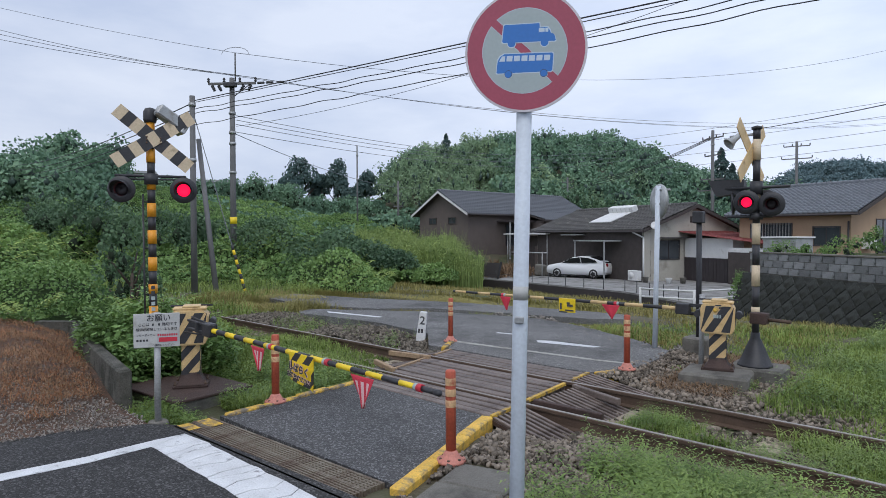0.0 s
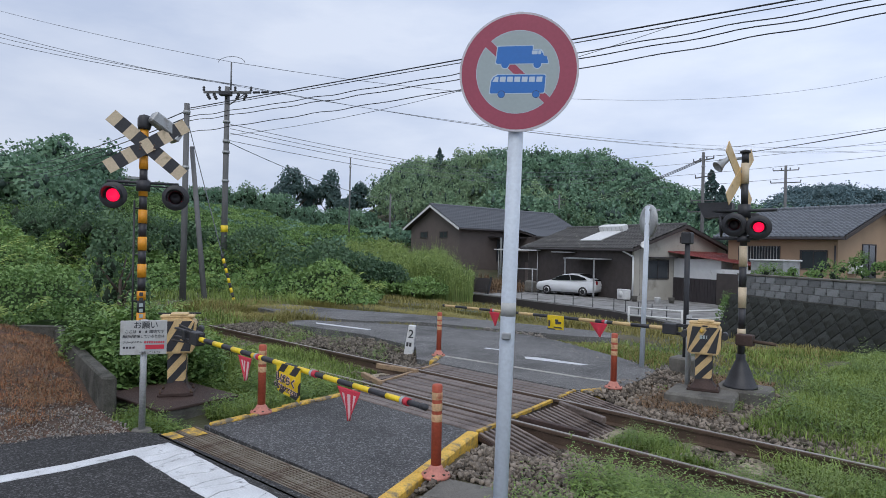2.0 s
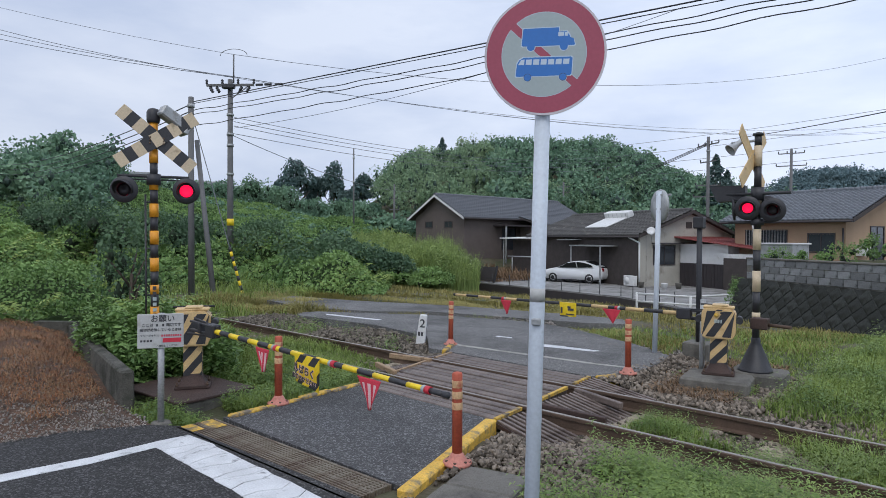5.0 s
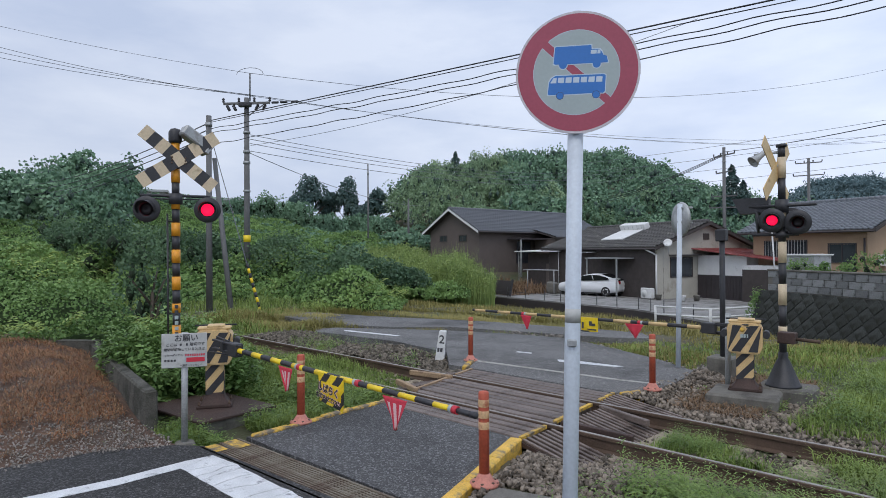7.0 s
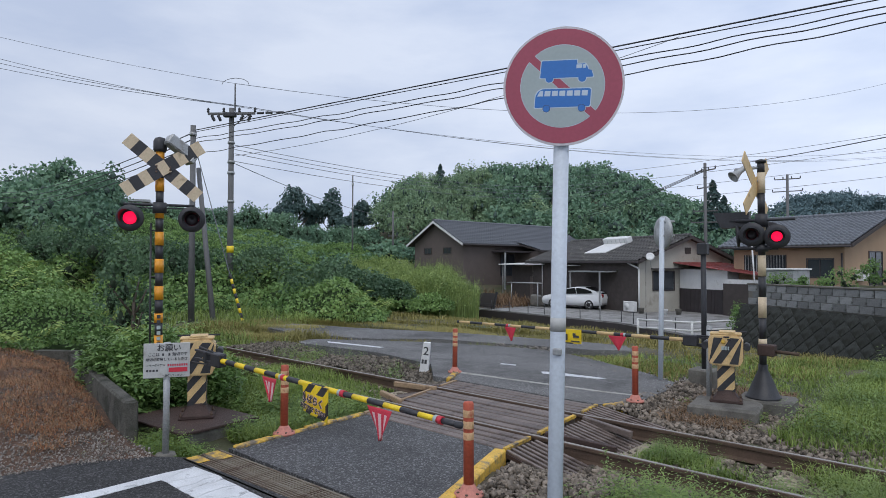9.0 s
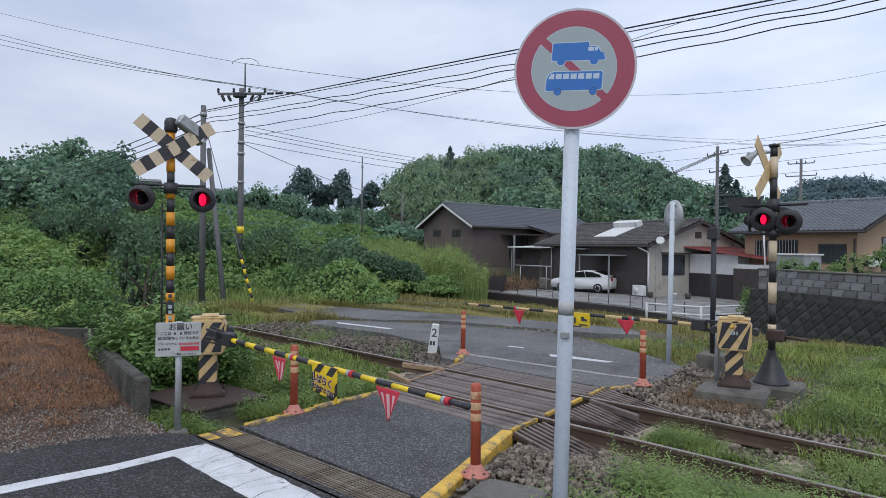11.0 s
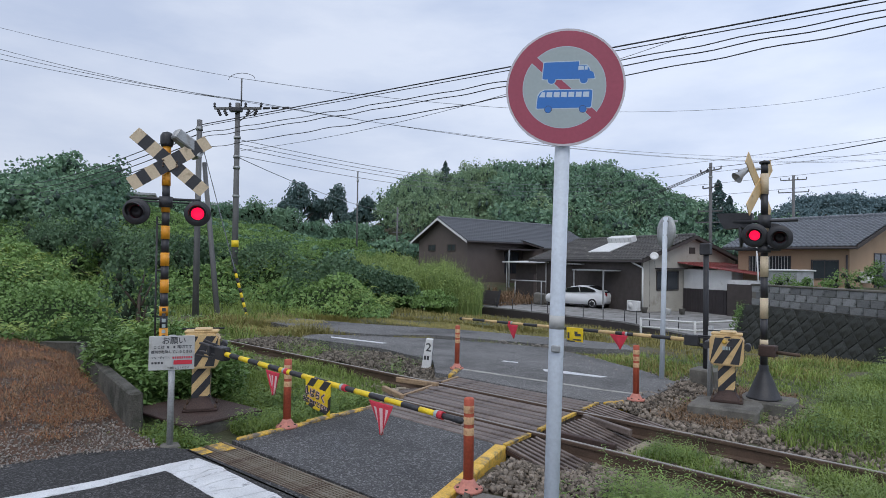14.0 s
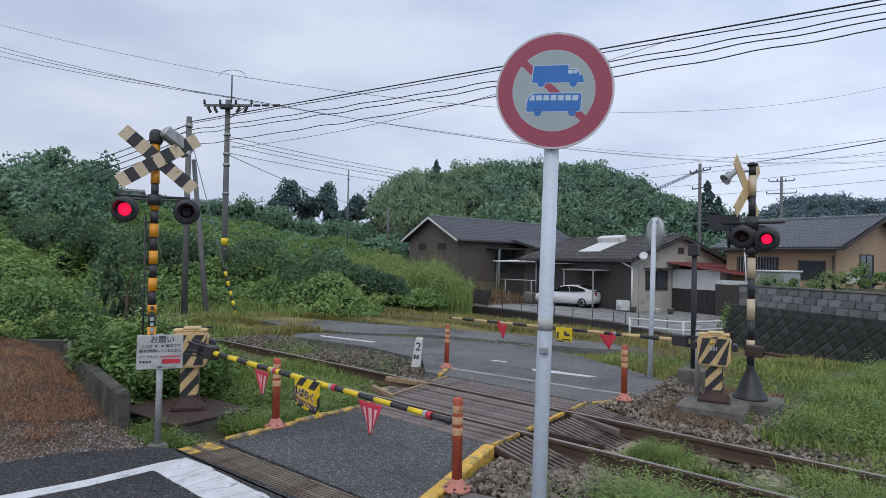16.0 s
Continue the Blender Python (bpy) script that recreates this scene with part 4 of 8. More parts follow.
# ---- barrier machines and their arms ----
def stripes_on(t, name, lo, hi, m, n, width=0.13, slope=0.9):
    """Hazard stripes: thin slanted plates on the front and right faces of a box."""
    (x0, y0, z0), (x1, y1, z1) = lo, hi
    for face in ("front", "side"):
        a0, a1 = (x0, x1) if face == "front" else (y0, y1)
        k = -3
        while True:
            s = z0 + k * 2 * width
            if s > z1:
                break
            poly = [(a0, s), (a1, s + (a1 - a0) * slope), (a1, s + (a1 - a0) * slope + width), (a0, s + width)]
            # clip to the box height
            def clip(poly, lim, keep):
                out = []
                for i in range(len(poly)):
                    p, q = poly[i], poly[(i + 1) % len(poly)]
                    ip, iq = keep(p[1]), keep(q[1])
                    if ip:
                        out.append(p)
                    if ip != iq:
                        f = (lim - p[1]) / (q[1] - p[1])
                        out.append((p[0] + f * (q[0] - p[0]), lim))
                return out
            poly = clip(poly, z1 - 0.004, lambda v: v < z1 - 0.004)
            if len(poly) > 2:
                poly = clip(poly, z0 + 0.004, lambda v: v > z0 + 0.004)
            if len(poly) > 2:
                bm = bmesh.new()
                if face == "front":
                    prism(bm, poly, y0 - 0.004, y0 + 0.002, m)
                else:
                    prism(bm, poly, -0.002, 0.004, m @ Matrix.Translation((x1, 0, 0)) @ Matrix(((0, 1, 0, 0), (1, 0, 0, 0), (0, 0, 1, 0), (0, 0, 0, 1))))
                part(name, bm, BLACK, t)
            k += 1


def make_machine(m, label, mirror):
    t = thing("barrier_machine", m, label, "barrier machine", "barrier machines")
    bm = bmesh.new()
    box(bm, (-0.24, -0.20, 0.0), (0.24, 0.20, 0.035), bevel=0.01)
    lathe(bm, [(0.285, 0.03), (0.27, 0.045), (0.20, 0.10), (0.172, 0.17), (0.168, 0.19)], pose(0, 0, 0, 0, 0, 45), n=4)
    base = part("base_plate", bm, RUST_PLATE, t, "rusty bolted base plate")
    for sx in (-1, 1):
        for sy in (-1, 1):
            bm = bmesh.new()
            lathe(bm, [(0.022, 0.035), (0.022, 0.06), (0.012, 0.062), (0.012, 0.085), (0.0, 0.087)], pose(sx * 0.205, sy * 0.165, 0), n=6)
            part("bolt", bm, RAIL_STEEL, base)
    bm = bmesh.new()
    box(bm, (-0.125, -0.12, 0.07), (0.125, 0.12, 0.56), bevel=0.02, seg=2)
    leg = part("leg", bm, PALE_YELLOW, t, "yellow leg with black hazard stripes")
    stripes_on(leg, "stripe", (-0.125, -0.12, 0.08), (0.125, 0.12, 0.55), Matrix(), 4, 0.12, 1.0 * mirror)
    bm = bmesh.new()
    out = [(-0.25, 0.58), (-0.20, 0.53), (0.20, 0.53), (0.25, 0.62), (0.25, 0.90), (0.17, 0.97), (-0.20, 0.97), (-0.25, 0.92)]
    prism(bm, out, -0.19, 0.19)
    bmesh.ops.bevel(bm, geom=list(bm.edges), offset=0.015, segments=2, affect="EDGES")
    head = part("head", bm, PALE_YELLOW, t, "yellow machine head with black hazard stripes")
    for k in (-1, 0, 1):
        bm = bmesh.new()
        x = k * 0.24 - 0.06 * mirror
        poly = [(x - 0.13 * mirror, 0.56), (x - 0.13 * mirror + 0.13, 0.56), (x + 0.13 * mirror + 0.13, 0.93), (x + 0.13 * mirror, 0.93)]
        poly = [(max(-0.245, min(0.235, a)), z) for a, z in poly]
        if abs(poly[0][0] - poly[1][0]) + abs(poly[2][0] - poly[3][0]) > 0.02:
            prism(bm, poly, -0.196, -0.188)
            part("stripe", bm, BLACK, head)
        else:
            bm.free()
    bm = bmesh.new()
    prism(bm, [(-0.15, 0.64), (0.02, 0.64), (0.15, 0.88), (-0.02, 0.88)], -0.002, 0.004, Matrix.Translation((0.25, 0, 0)) @ Matrix(((0, 1, 0, 0), (1, 0, 0, 0), (0, 0, 1, 0), (0, 0, 0, 1))))
    part("stripe", bm, BLACK, head)
    bm = bmesh.new()
    box(bm, (-0.23, -0.17, 0.965), (0.23, 0.17, 1.0), bevel=0.012)
    box(bm, (-0.10, -0.17, 0.995), (0.14, 0.10, 1.02), bevel=0.008)
    part("lid", bm, PALE_YELLOW, t, "worn yellow lid")
    bm = bmesh.new()
    rod(bm, (-0.28, 0.05, 1.005), (0.30, 0.05, 1.005), 0.012, n=8)
    rod(bm, (0.30, -0.15, 0.80), (0.30, 0.15, 0.80), 0.05, n=12)
    rod(bm, (-0.30, -0.15, 0.80), (-0.30, 0.15, 0.80), 0.05, n=12)
    part("pivot_shaft", bm, BLACK, t, "black pivot shaft")
    return t


ma = make_machine(pose(-6.90, 3.46, 0.0, 0, 0, 60) @ Matrix.Diagonal((0.80, 0.80, 0.93, 1)), "yellow and black hazard-striped barrier machine on a rusty plate", 1)
mb = make_machine(pose(-2.69, 8.42, 0.03, 0, 0, 17) @ Matrix.Diagonal((0.80, 0.80, 0.88, 1)), "yellow and black hazard-striped barrier machine on a concrete block", 1)
bm = bmesh.new()
for k, w in enumerate((0.035, 0.03, 0.02)):
    box(bm, (-0.06 + k * 0.045, -0.203, 0.76), (-0.06 + k * 0.045 + w, -0.195, 0.81))
part("number_bars", bm, SIGN_WHITE, mb, "small white number bars")
bm = bmesh.new()
lathe(bm, [(0.035, 0.0), (0.035, 0.006), (0.0, 0.008)], pose(-0.03, -0.197, 0.875, 90, 0, 0), n=16)
part("badge", bm, YELLOW_PAINT, mb)


def cloth(pts_fn, nu, nv, name, mats, parent, thick=0.004, mi_fn=None, label=""):
    """A rigid rippled sheet of cloth with some thickness."""
    bm = bmesh.new()
    g = [[bm.verts.new(pts_fn(u / nu, v / nv)) for v in range(nv + 1)] for u in range(nu + 1)]
    h = [[bm.verts.new(Vector(pts_fn(u / nu, v / nv)) + Vector((0, thick, 0))) for v in range(nv + 1)] for u in range(nu + 1)]
    for u in range(nu):
        for v in range(nv):
            mi = mi_fn((u + 0.5) / nu, (v + 0.5) / nv) if mi_fn else 0
            for q, flip in ((g, 0), (h, 1)):
                vs = [q[u][v], q[u + 1][v], q[u + 1][v + 1], q[u][v + 1]]
                f = bm.faces.new(vs[::-1] if flip else vs)
                f.material_index, f.smooth = mi, True
    for u in range(nu):
        bm.faces.new((g[u][0], h[u][0], h[u + 1][0], g[u + 1][0]))
        bm.faces.new((g[u][nv], g[u + 1][nv], h[u + 1][nv], h[u][nv]))
    bmesh.ops.remove_doubles(bm, verts=bm.verts, dist=1e-5)
    return part(name, bm, mats, parent, label)


def make_arm(a, b, mats, tape_at, flags, banner, near, label):
    a, b = Vector(a), Vector(b)
    d = b - a
    ln = d.length
    yaw = math.degrees(math.atan2(d.y, d.x))
    dip = math.degrees(math.asin(d.z / ln))
    t = thing("crossing_barrier", Matrix.Translation(a) @ pose(0, 0, 0, 0, -dip, yaw), label, "barrier", "crossing barriers")
    flip = 1 if near else -1
    r0, r1 = 0.027, 0.020
    n = 18 if near else 15
    s = ln / n
    for i in range(n):
        bm = bmesh.new()
        ra, rb = r0 + (r1 - r0) * i / n, r0 + (r1 - r0) * (i + 1) / n
        rod(bm, (i * s, 0, 0), ((i + 1) * s, 0, 0), ra, rb, n=14)
        part("arm_band", bm, mats[i % 2], t)
    for f in tape_at:
        bm = bmesh.new()
        rod(bm, (f * ln, 0, 0), (f * ln + 0.045, 0, 0), r0 + 0.002, n=14)
        part("reflective_tape", bm, RED_INK, t, "red reflective tape")
        bm = bmesh.new()
        rod(bm, (f * ln - 0.03, 0, 0), (f * ln, 0, 0), r0 + 0.0015, n=14)
        part("reflective_tape", bm, SIGN_WHITE, t, "white reflective tape")
    bm = bmesh.new()
    lathe(bm, [(r1 + 0.003, 0), (r1 + 0.004, 0.05), (r1 - 0.006, 0.058), (0, 0.06)], pose(ln - 0.02, 0, 0, 0, 90, 0), n=14)
    part("end_cap", bm, BLACK, t)
    bm = bmesh.new()
    for zz in (-0.045, 0.045):
        box(bm, (-0.52, -0.02, zz - 0.012), (0.10, 0.02, zz + 0.012), bevel=0.004)
    box(bm, (-0.10, -0.05, -0.07), (0.08, 0.05, 0.07), bevel=0.01)
    box(bm, (-0.30, -0.035, -0.06), (-0.24, 0.035, 0.06), bevel=0.008)
    rod(bm, (-0.5, 0.03, 0.08), (0.0, 0.0, 0.06), 0.010, n=6)
    rod(bm, (-0.55, -0.03, -0.09), (0.02, 0.0, -0.06), 0.010, n=6)
    part("bracket", bm, BLACK, t, "black arm holder with springs")
    for f, w, h, striped in flags:
        x0 = f * ln
        ph = rnd.uniform(0, 6)

        def fn(u, v, x0=x0, w=w, h=h, ph=ph):
            half = (1 - v) * w / 2 + 0.012
            x = x0 + (u - 0.5) * 2 * half + flip * 0.02 * v
            return (x, flip * (-0.035 - 0.02 * v * math.sin(u * 9 + ph) * 0.8 - 0.01), -0.02 - v * h)
        cloth(fn, 28, 12, "flag", [RED_CLOTH, PALE_CLOTH], t, 0.003 * flip, (lambda u, v: 1 if int(u * 7) % 2 and striped and v > 0.15 else 0), "small triangular red flag with pale stripes" if striped else "small triangular red flag")
    f, w, h = banner
    x0 = f * ln

    def fb(u, v):
        sag = 0.10 * v * u * u if near else 0.02 * v
        return (x0 + (u - 0.5) * w * (1 - 0.06 * v), flip * (-0.045 + 0.010 * math.sin(u * 7 + 2 * v) * v), 0.025 - v * h - sag * 0.5)
    bn = cloth(fb, 60, 40, "banner", [BRIGHT_YELLOW, BLACK], t, 0.003 * flip, (lambda u, v: 1 if near and int(u * 4 + v * 2.6) % 2 == 1 and (v < 0.30 or v > 0.74 or u < 0.10 or u > 0.90) else 0), "yellow warning banner hung on the arm")
    if near:
        for k, (tx, sz) in enumerate((("しばらく", 0.078), ("お待ちください", 0.050))):
            letters("banner_text_outline", tx, sz, pose(x0 + 0.0, -0.0705, -0.105 - k * 0.075, 90, 6, 0), PALE_CLOTH, bn, 0.001, 0.085)
            letters("banner_text", tx, sz, pose(x0 + 0.0, -0.0725, -0.105 - k * 0.075, 90, 6, 0), TEXT_DARK, bn, 0.0012, 0.03)
    else:
        bm = bmesh.new()
        for px, pz, pw, ph in ((-0.06, -0.06, 0.10, 0.035), (-0.03, -0.03, 0.05, 0.03), (0.10, -0.05, 0.03, 0.09), (-0.05, -0.14, 0.14, 0.02), (0.06, -0.17, 0.14, 0.02)):
            box(bm, (x0 + px - pw / 2, 0.058, pz - ph), (x0 + px + pw / 2, 0.064, pz))
        part("banner_print", bm, TEXT_DARK, bn, "black pictogram bars")
    return t


make_arm((-6.08, 3.30, 0.755), (-2.70, 3.30, 0.675), (BRIGHT_YELLOW, BLACK), (0.36, 0.62, 0.945), ((0.315, 0.22, 0.22, True), (0.775, 0.26, 0.24, True)), (0.53, 0.37, 0.25), True, "yellow and black striped barrier arm lowered across the road")
make_arm((-3.10, 8.30, 0.78), (-7.16, 8.30, 0.765), (PALE_YELLOW, BLACK), (0.23, 0.73), ((0.25, 0.26, 0.20, False), (0.715, 0.20, 0.22, False)), (0.427, 0.29, 0.20), False, "faded yellow and black barrier arm lowered over the far lane")

# ---- rusty plate over the ditch ----
bm = bmesh.new()
box(bm, (-0.62, -0.48, -0.03), (0.62, 0.48, 0.0), bevel=0.006)
ob = part("steel_cover_plate", bm, RUST_PLATE)
ob.matrix_basis = pose(-6.95, 3.42, 0.0, 0, 0, 6)
tagged(ob, "rusty brown steel cover plate under the barrier machine", "cover plate")
for x0, x1 in ((-0.60, -0.44), (0.44, 0.60)):
    bm = bmesh.new()
    box(bm, (x0, -0.44, -0.45), (x1, 0.44, -0.034), bevel=0.01)
    ob = part("plate_support", bm, CONCRETE)
    ob.matrix_basis = pose(-6.95, 3.42, 0.0, 0, 0, 6)
    tagged(ob, "grey concrete support under the steel plate", "support", "plate supports")


# ---- notice board ----
def make_notice():
    t = thing("notice_board", pose(-5.85, 2.66, -0.10, 0, 0.6, 0) @ pose(0, 0, 0, 0, 0, 64), "weathered grey notice plate with Japanese lettering on a post", "notice board")
    bm = bmesh.new()
    rod(bm, (0, 0, -0.1), (0, 0, 1.12), 0.030, n=16)
    part("post", bm, GALV, t)
    bm = bmesh.new()
    box(bm, (-0.24, -0.045, 0.77), (0.24, -0.035, 1.14), bevel=0.004)
    plate = part("plate", bm, NOTICE, t, "pale grey enamel plate")
    plate.matrix_basis = Matrix.Translation((0, 0, 0.955)) @ Matrix.Diagonal((0.84, 1, 0.88, 1)) @ Matrix.Translation((0, 0, -0.955))
    letters("heading", "お願い", 0.085, pose(0.02, -0.046, 1.085, 90, 0, 0), TEXT_DARK, plate)
    for text, size, x, z in (("ここは", 0.040, -0.135, 1.018), ("踏切です", 0.040, 0.135, 1.018), ("踏切が故障しているときは", 0.036, 0.0, 0.966), ("フリーダイヤル", 0.028, -0.115, 0.905), ("へ連絡してください", 0.026, 0.07, 0.792)):
        letters("lettering", text, size, pose(x, -0.046, z, 90, 0, 0), TEXT_DARK, plate)
    rows = ((1.018, (-0.05, -0.02), 1, 0.026), (1.018, (0.015, 0.045), 1, 0.026), (0.85, (-0.21, -0.08), 4, 0.022))
    for z, (x0, x1), n, h in rows:
        w = (x1 - x0) / n
        for i in range(n):
            bm = bmesh.new()
            box(bm, (x0 + i * w, -0.047, z - h / 2), (x0 + i * w + w * 0.68, -0.044, z + h / 2))
            part("text_bar", bm, TEXT_DARK, plate)
    bm = bmesh.new()
    box(bm, (0.0, -0.0465, 0.815), (0.225, -0.044, 0.925))
    part("paper_patch", bm, SIGN_WHITE, plate, "pale sticker")
    bm = bmesh.new()
    box(bm, (0.02, -0.049, 0.828), (0.215, -0.046, 0.876))
    part("red_bar", bm, RED_INK, plate, "red printed bar")
    for i in range(9):
        bm = bmesh.new()
        box(bm, (0.008 + i * 0.024, -0.049, 0.892), (0.008 + i * 0.024 + 0.015, -0.046, 0.915))
        part("text_bar", bm, RED_INK, plate)
    bm = bmesh.new()
    lathe(bm, [(0.10, -0.05), (0.10, 0.04), (0.085, 0.07), (0.0, 0.075)], n=16)
    part("concrete_foot", bm, CONCRETE, t)


make_notice()


# ---- distance post ----
def make_distance_post():
    t = thing("distance_post", pose(-7.52, 7.78, -0.2, -4, 3, 0) @ pose(0, 0, 0, 0, 0, 40), "white concrete railway distance post with a black figure", "distance post")
    bm = bmesh.new()
    prism(bm, [(-0.085, 0.0), (0.085, 0.0), (0.075, 0.62), (-0.045, 0.62)], -0.085, 0.085)
    bmesh.ops.bevel(bm, geom=list(bm.edges), offset=0.008, segments=1, affect="EDGES")
    p = part("post", bm, WHITE_SHEET, t)
    letters("figure", "2", 0.20, pose(0.012, -0.087, 0.47, 90, 0, 0), TEXT_DARK, p)
    letters("figure", "2", 0.16, pose(0.086, 0.0, 0.34, 90, 0, 90), TEXT_DARK, p)
    bm = bmesh.new()
    box(bm, (-0.05, -0.088, 0.26), (-0.012, -0.084, 0.33))
    box(bm, (0.0, -0.088, 0.26), (0.04, -0.084, 0.33))
    part("figure_bar", bm, TEXT_DARK, p)


make_distance_post()


# ---- traffic mirror, seen from behind ----
def make_mirror():
    t = thing("traffic_mirror", pose(-4.02, 9.46, 0.0, 0, 1.0, 0) @ pose(0, 0, 0, 0, 0, 20), "grey round traffic mirror seen from behind on a pole", "traffic mirror")
    bm = bmesh.new()
    rod(bm, (0, 0, -0.2), (0, 0, 2.50), 0.038, n=18)
    part("pole", bm, WHITE_POST, t)
    bm = bmesh.new()
    lathe(bm, [(0.0, -0.05), (0.15, -0.045), (0.25, -0.02), (0.265, 0.01), (0.26, 0.03), (0.0, 0.06)], pose(0.0, 0.12, 2.27) @ pose(0, 0, 0, 0, 0, -58) @ pose(0, 0, 0, -90, 0, 0), n=32)
    part("mirror_back", bm, GALV, t, "grey back shell of the mirror")
    bm = bmesh.new()
    for z in (2.22, 2.44):
        box(bm, (-0.03, -0.03, z - 0.015), (0.18, 0.06, z + 0.015), bevel=0.004)
    part("bracket", bm, GALV, t)


make_mirror()


# ---- black post with a concrete foot ----
def make_black_post():
    t = thing("sensor_post", pose(-3.45, 9.72, 0.0), "slim black sensor post with a small head on a concrete foot", "sensor post")
    bm = bmesh.new()
    rod(bm, (0, 0, 0.0), (0, 0, 2.05), 0.040, n=14)
    part("pole", bm, BLACK, t)
    bm = bmesh.new()
    box(bm, (-0.08, -0.07, 1.92), (0.07, 0.07, 2.10), bevel=0.015)
    part("head", bm, BLACK, t)
    bm = bmesh.new()
    box(bm, (-0.18, -0.18, -0.25), (0.18, 0.18, 0.20), bevel=0.02)
    part("concrete_foot", bm, CONCRETE, t)


make_black_post()
bm = bmesh.new()
rod(bm, (-2.98, 8.62, -0.2), (-2.97, 8.62, 0.95), 0.035, n=12)
tagged(part("old_stake", bm, GALV), "short grey weathered stake beside the barrier machine", "stake")


# ---- retaining wall and cut bank beside the approach ----
bm = bmesh.new()
slab(bm, [(-6.60, 2.55), (-8.2, 2.80), (-10.85, 3.24), (-10.85, 3.38), (-8.2, 2.94), (-6.56, 2.68)], -0.5, 0.36)
bmesh.ops.bevel(bm, geom=list(bm.edges), offset=0.02, segments=1, affect="EDGES")
tagged(part("wall_retaining", bm, MOSSY_CONCRETE), "mossy weathered low concrete retaining wall", "retaining wall", kind="structure")
bm = bmesh.new()
slab(bm, [(-10.82, 3.42), (-10.74, 3.26), (-11.25, 2.86), (-11.36, 2.98)], -0.5, 0.40)
tagged(part("wall_retaining_end", bm, MOSSY_CONCRETE), "grey concrete end of the retaining wall", "retaining wall", kind="structure")


def bank_h(x, y):
    """Bank of cut brown litter: level with the road at its edge, rising to the wall top."""
    edge = -6.12 + 0.12 * min(0.0, y - 1.9) * 0.2
    up = step(0.0, 2.6, edge - x) * 0.34 + step(2.6, 5.0, edge - x) * 0.10
    wall_y = 2.55 + (-6.60 - x) * 0.175
    near_wall = step(0.0, 0.9, wall_y - y)
    return -0.03 + up * (0.45 + 0.55 * near_wall) + 0.03 * math.sin(x * 3.1 + y * 2.3) * math.sin(y * 4.1 - x)


def make_bank():
    xs = [-6.08 - i * 0.18 for i in range(60)]
    ys = [2.5 - i * 0.18 for i in range(50)]
    v, f = [], []
    for i, x in enumerate(xs):
        top = 2.54 + max(0.0, (-6.60 - x)) * 0.178 if x > -11 else 3.3
        for j in range(len(ys)):
            y = top - (top + 6.5) * (j / (len(ys) - 1)) ** 1.3
            xx = x
            if i == 0:
                xx = -6.0 - 0.12 * max(0.0, 1.9 - y) * 0.5 + (0.45 * step(1.7, 2.6, y))
            v.append((xx, y, bank_h(x, y) if i else -0.02))
    n = len(ys)
    for i in range(len(xs) - 1):
        for j in range(n - 1):
            a = i * n + j
            f.append((a, a + 1, a + n + 1, a + n))
    me = grid_mesh("bank", v, f, RED_EARTH, True)
    tagged(new("ground_bank", me), "bank of red-brown cut grass litter and grit", "bank", kind="structure")


make_bank()


# ---- block wall on a dark stone bank ----
def make_block_wall():
    a, b = Vector((-5.92, 19.78, 0)), Vector((2.9, 13.45, 0))
    d = b - a
    yaw = math.degrees(math.atan2(d.y, d.x))
    w = tagged(new("wall_block"), "weathered grey concrete block wall on a dark stone bank", "block wall", kind="structure")
    w.matrix_basis = pose(a.x, a.y, 0, 0, 0, yaw)
    ln = d.length
    bm = bmesh.new()
    box(bm, (0, 0.02, 0.60), (ln, 0.13, 1.18))
    part("mortar_core", bm, CONCRETE, w)
    bm = bmesh.new()
    box(bm, (0.006, -0.0, 0.006), (0.384, 0.15, 0.184), bevel=0.006)
    me = bpy.data.meshes.new("block")
    bm.to_mesh(me)
    bm.free()
    me.materials.append(BLOCK)
    for r in range(3):
        x = -0.195 * (r % 2)
        while x < ln - 0.1:
            if x >= -0.01:
                piece("block", me, w, pose(x, rnd.uniform(-.004, .004), 0.62 + r * 0.19))
            x += 0.39
    bm = bmesh.new()
    box(bm, (-0.02, -0.02, 1.19), (ln, 0.17, 1.24), bevel=0.01)
    part("coping", bm, CONCRETE, w)
    bm = bmesh.new()
    prism(bm, [(-0.55, -0.9), (0.2, -0.9), (0.2, 0.60), (0.0, 0.60)], -0.3, ln, Matrix(((0, 1, 0, 0), (1, 0, 0, 0), (0, 0, 1, 0), (0, 0, 0, 1))))
    part("bank_core", bm, BANK_STONE, w, "dark mossy stone bank")
    bm = bmesh.new()
    m45 = pose(0, 0, 0, 0, 45, 0)
    box(bm, (-0.146, -0.02, -0.146), (0.146, 0.04, 0.146), m45, bevel=0.015)
    me2 = bpy.data.meshes.new("bank_stone")
    bm.to_mesh(me2)
    bm.free()
    me2.materials.append(BANK_STONE)
    tilt = math.degrees(math.atan2(0.43, 1.18))
    for r in range(7):
        for c in range(int(ln / 0.42)):
            x = c * 0.42 + (r % 2) * 0.21
            z = -0.80 + r * 0.205
            piece("bank_stone", me2, w, pose(x, -0.55 + 0.43 * (z + 0.9) / 1.18, z, -tilt, 0, 0) @ pose(0, rnd.uniform(-.008, .006), 0, rnd.uniform(-1.2, 1.2), rnd.uniform(-2, 2), rnd.uniform(-1.2, 1.2)))


make_block_wall()


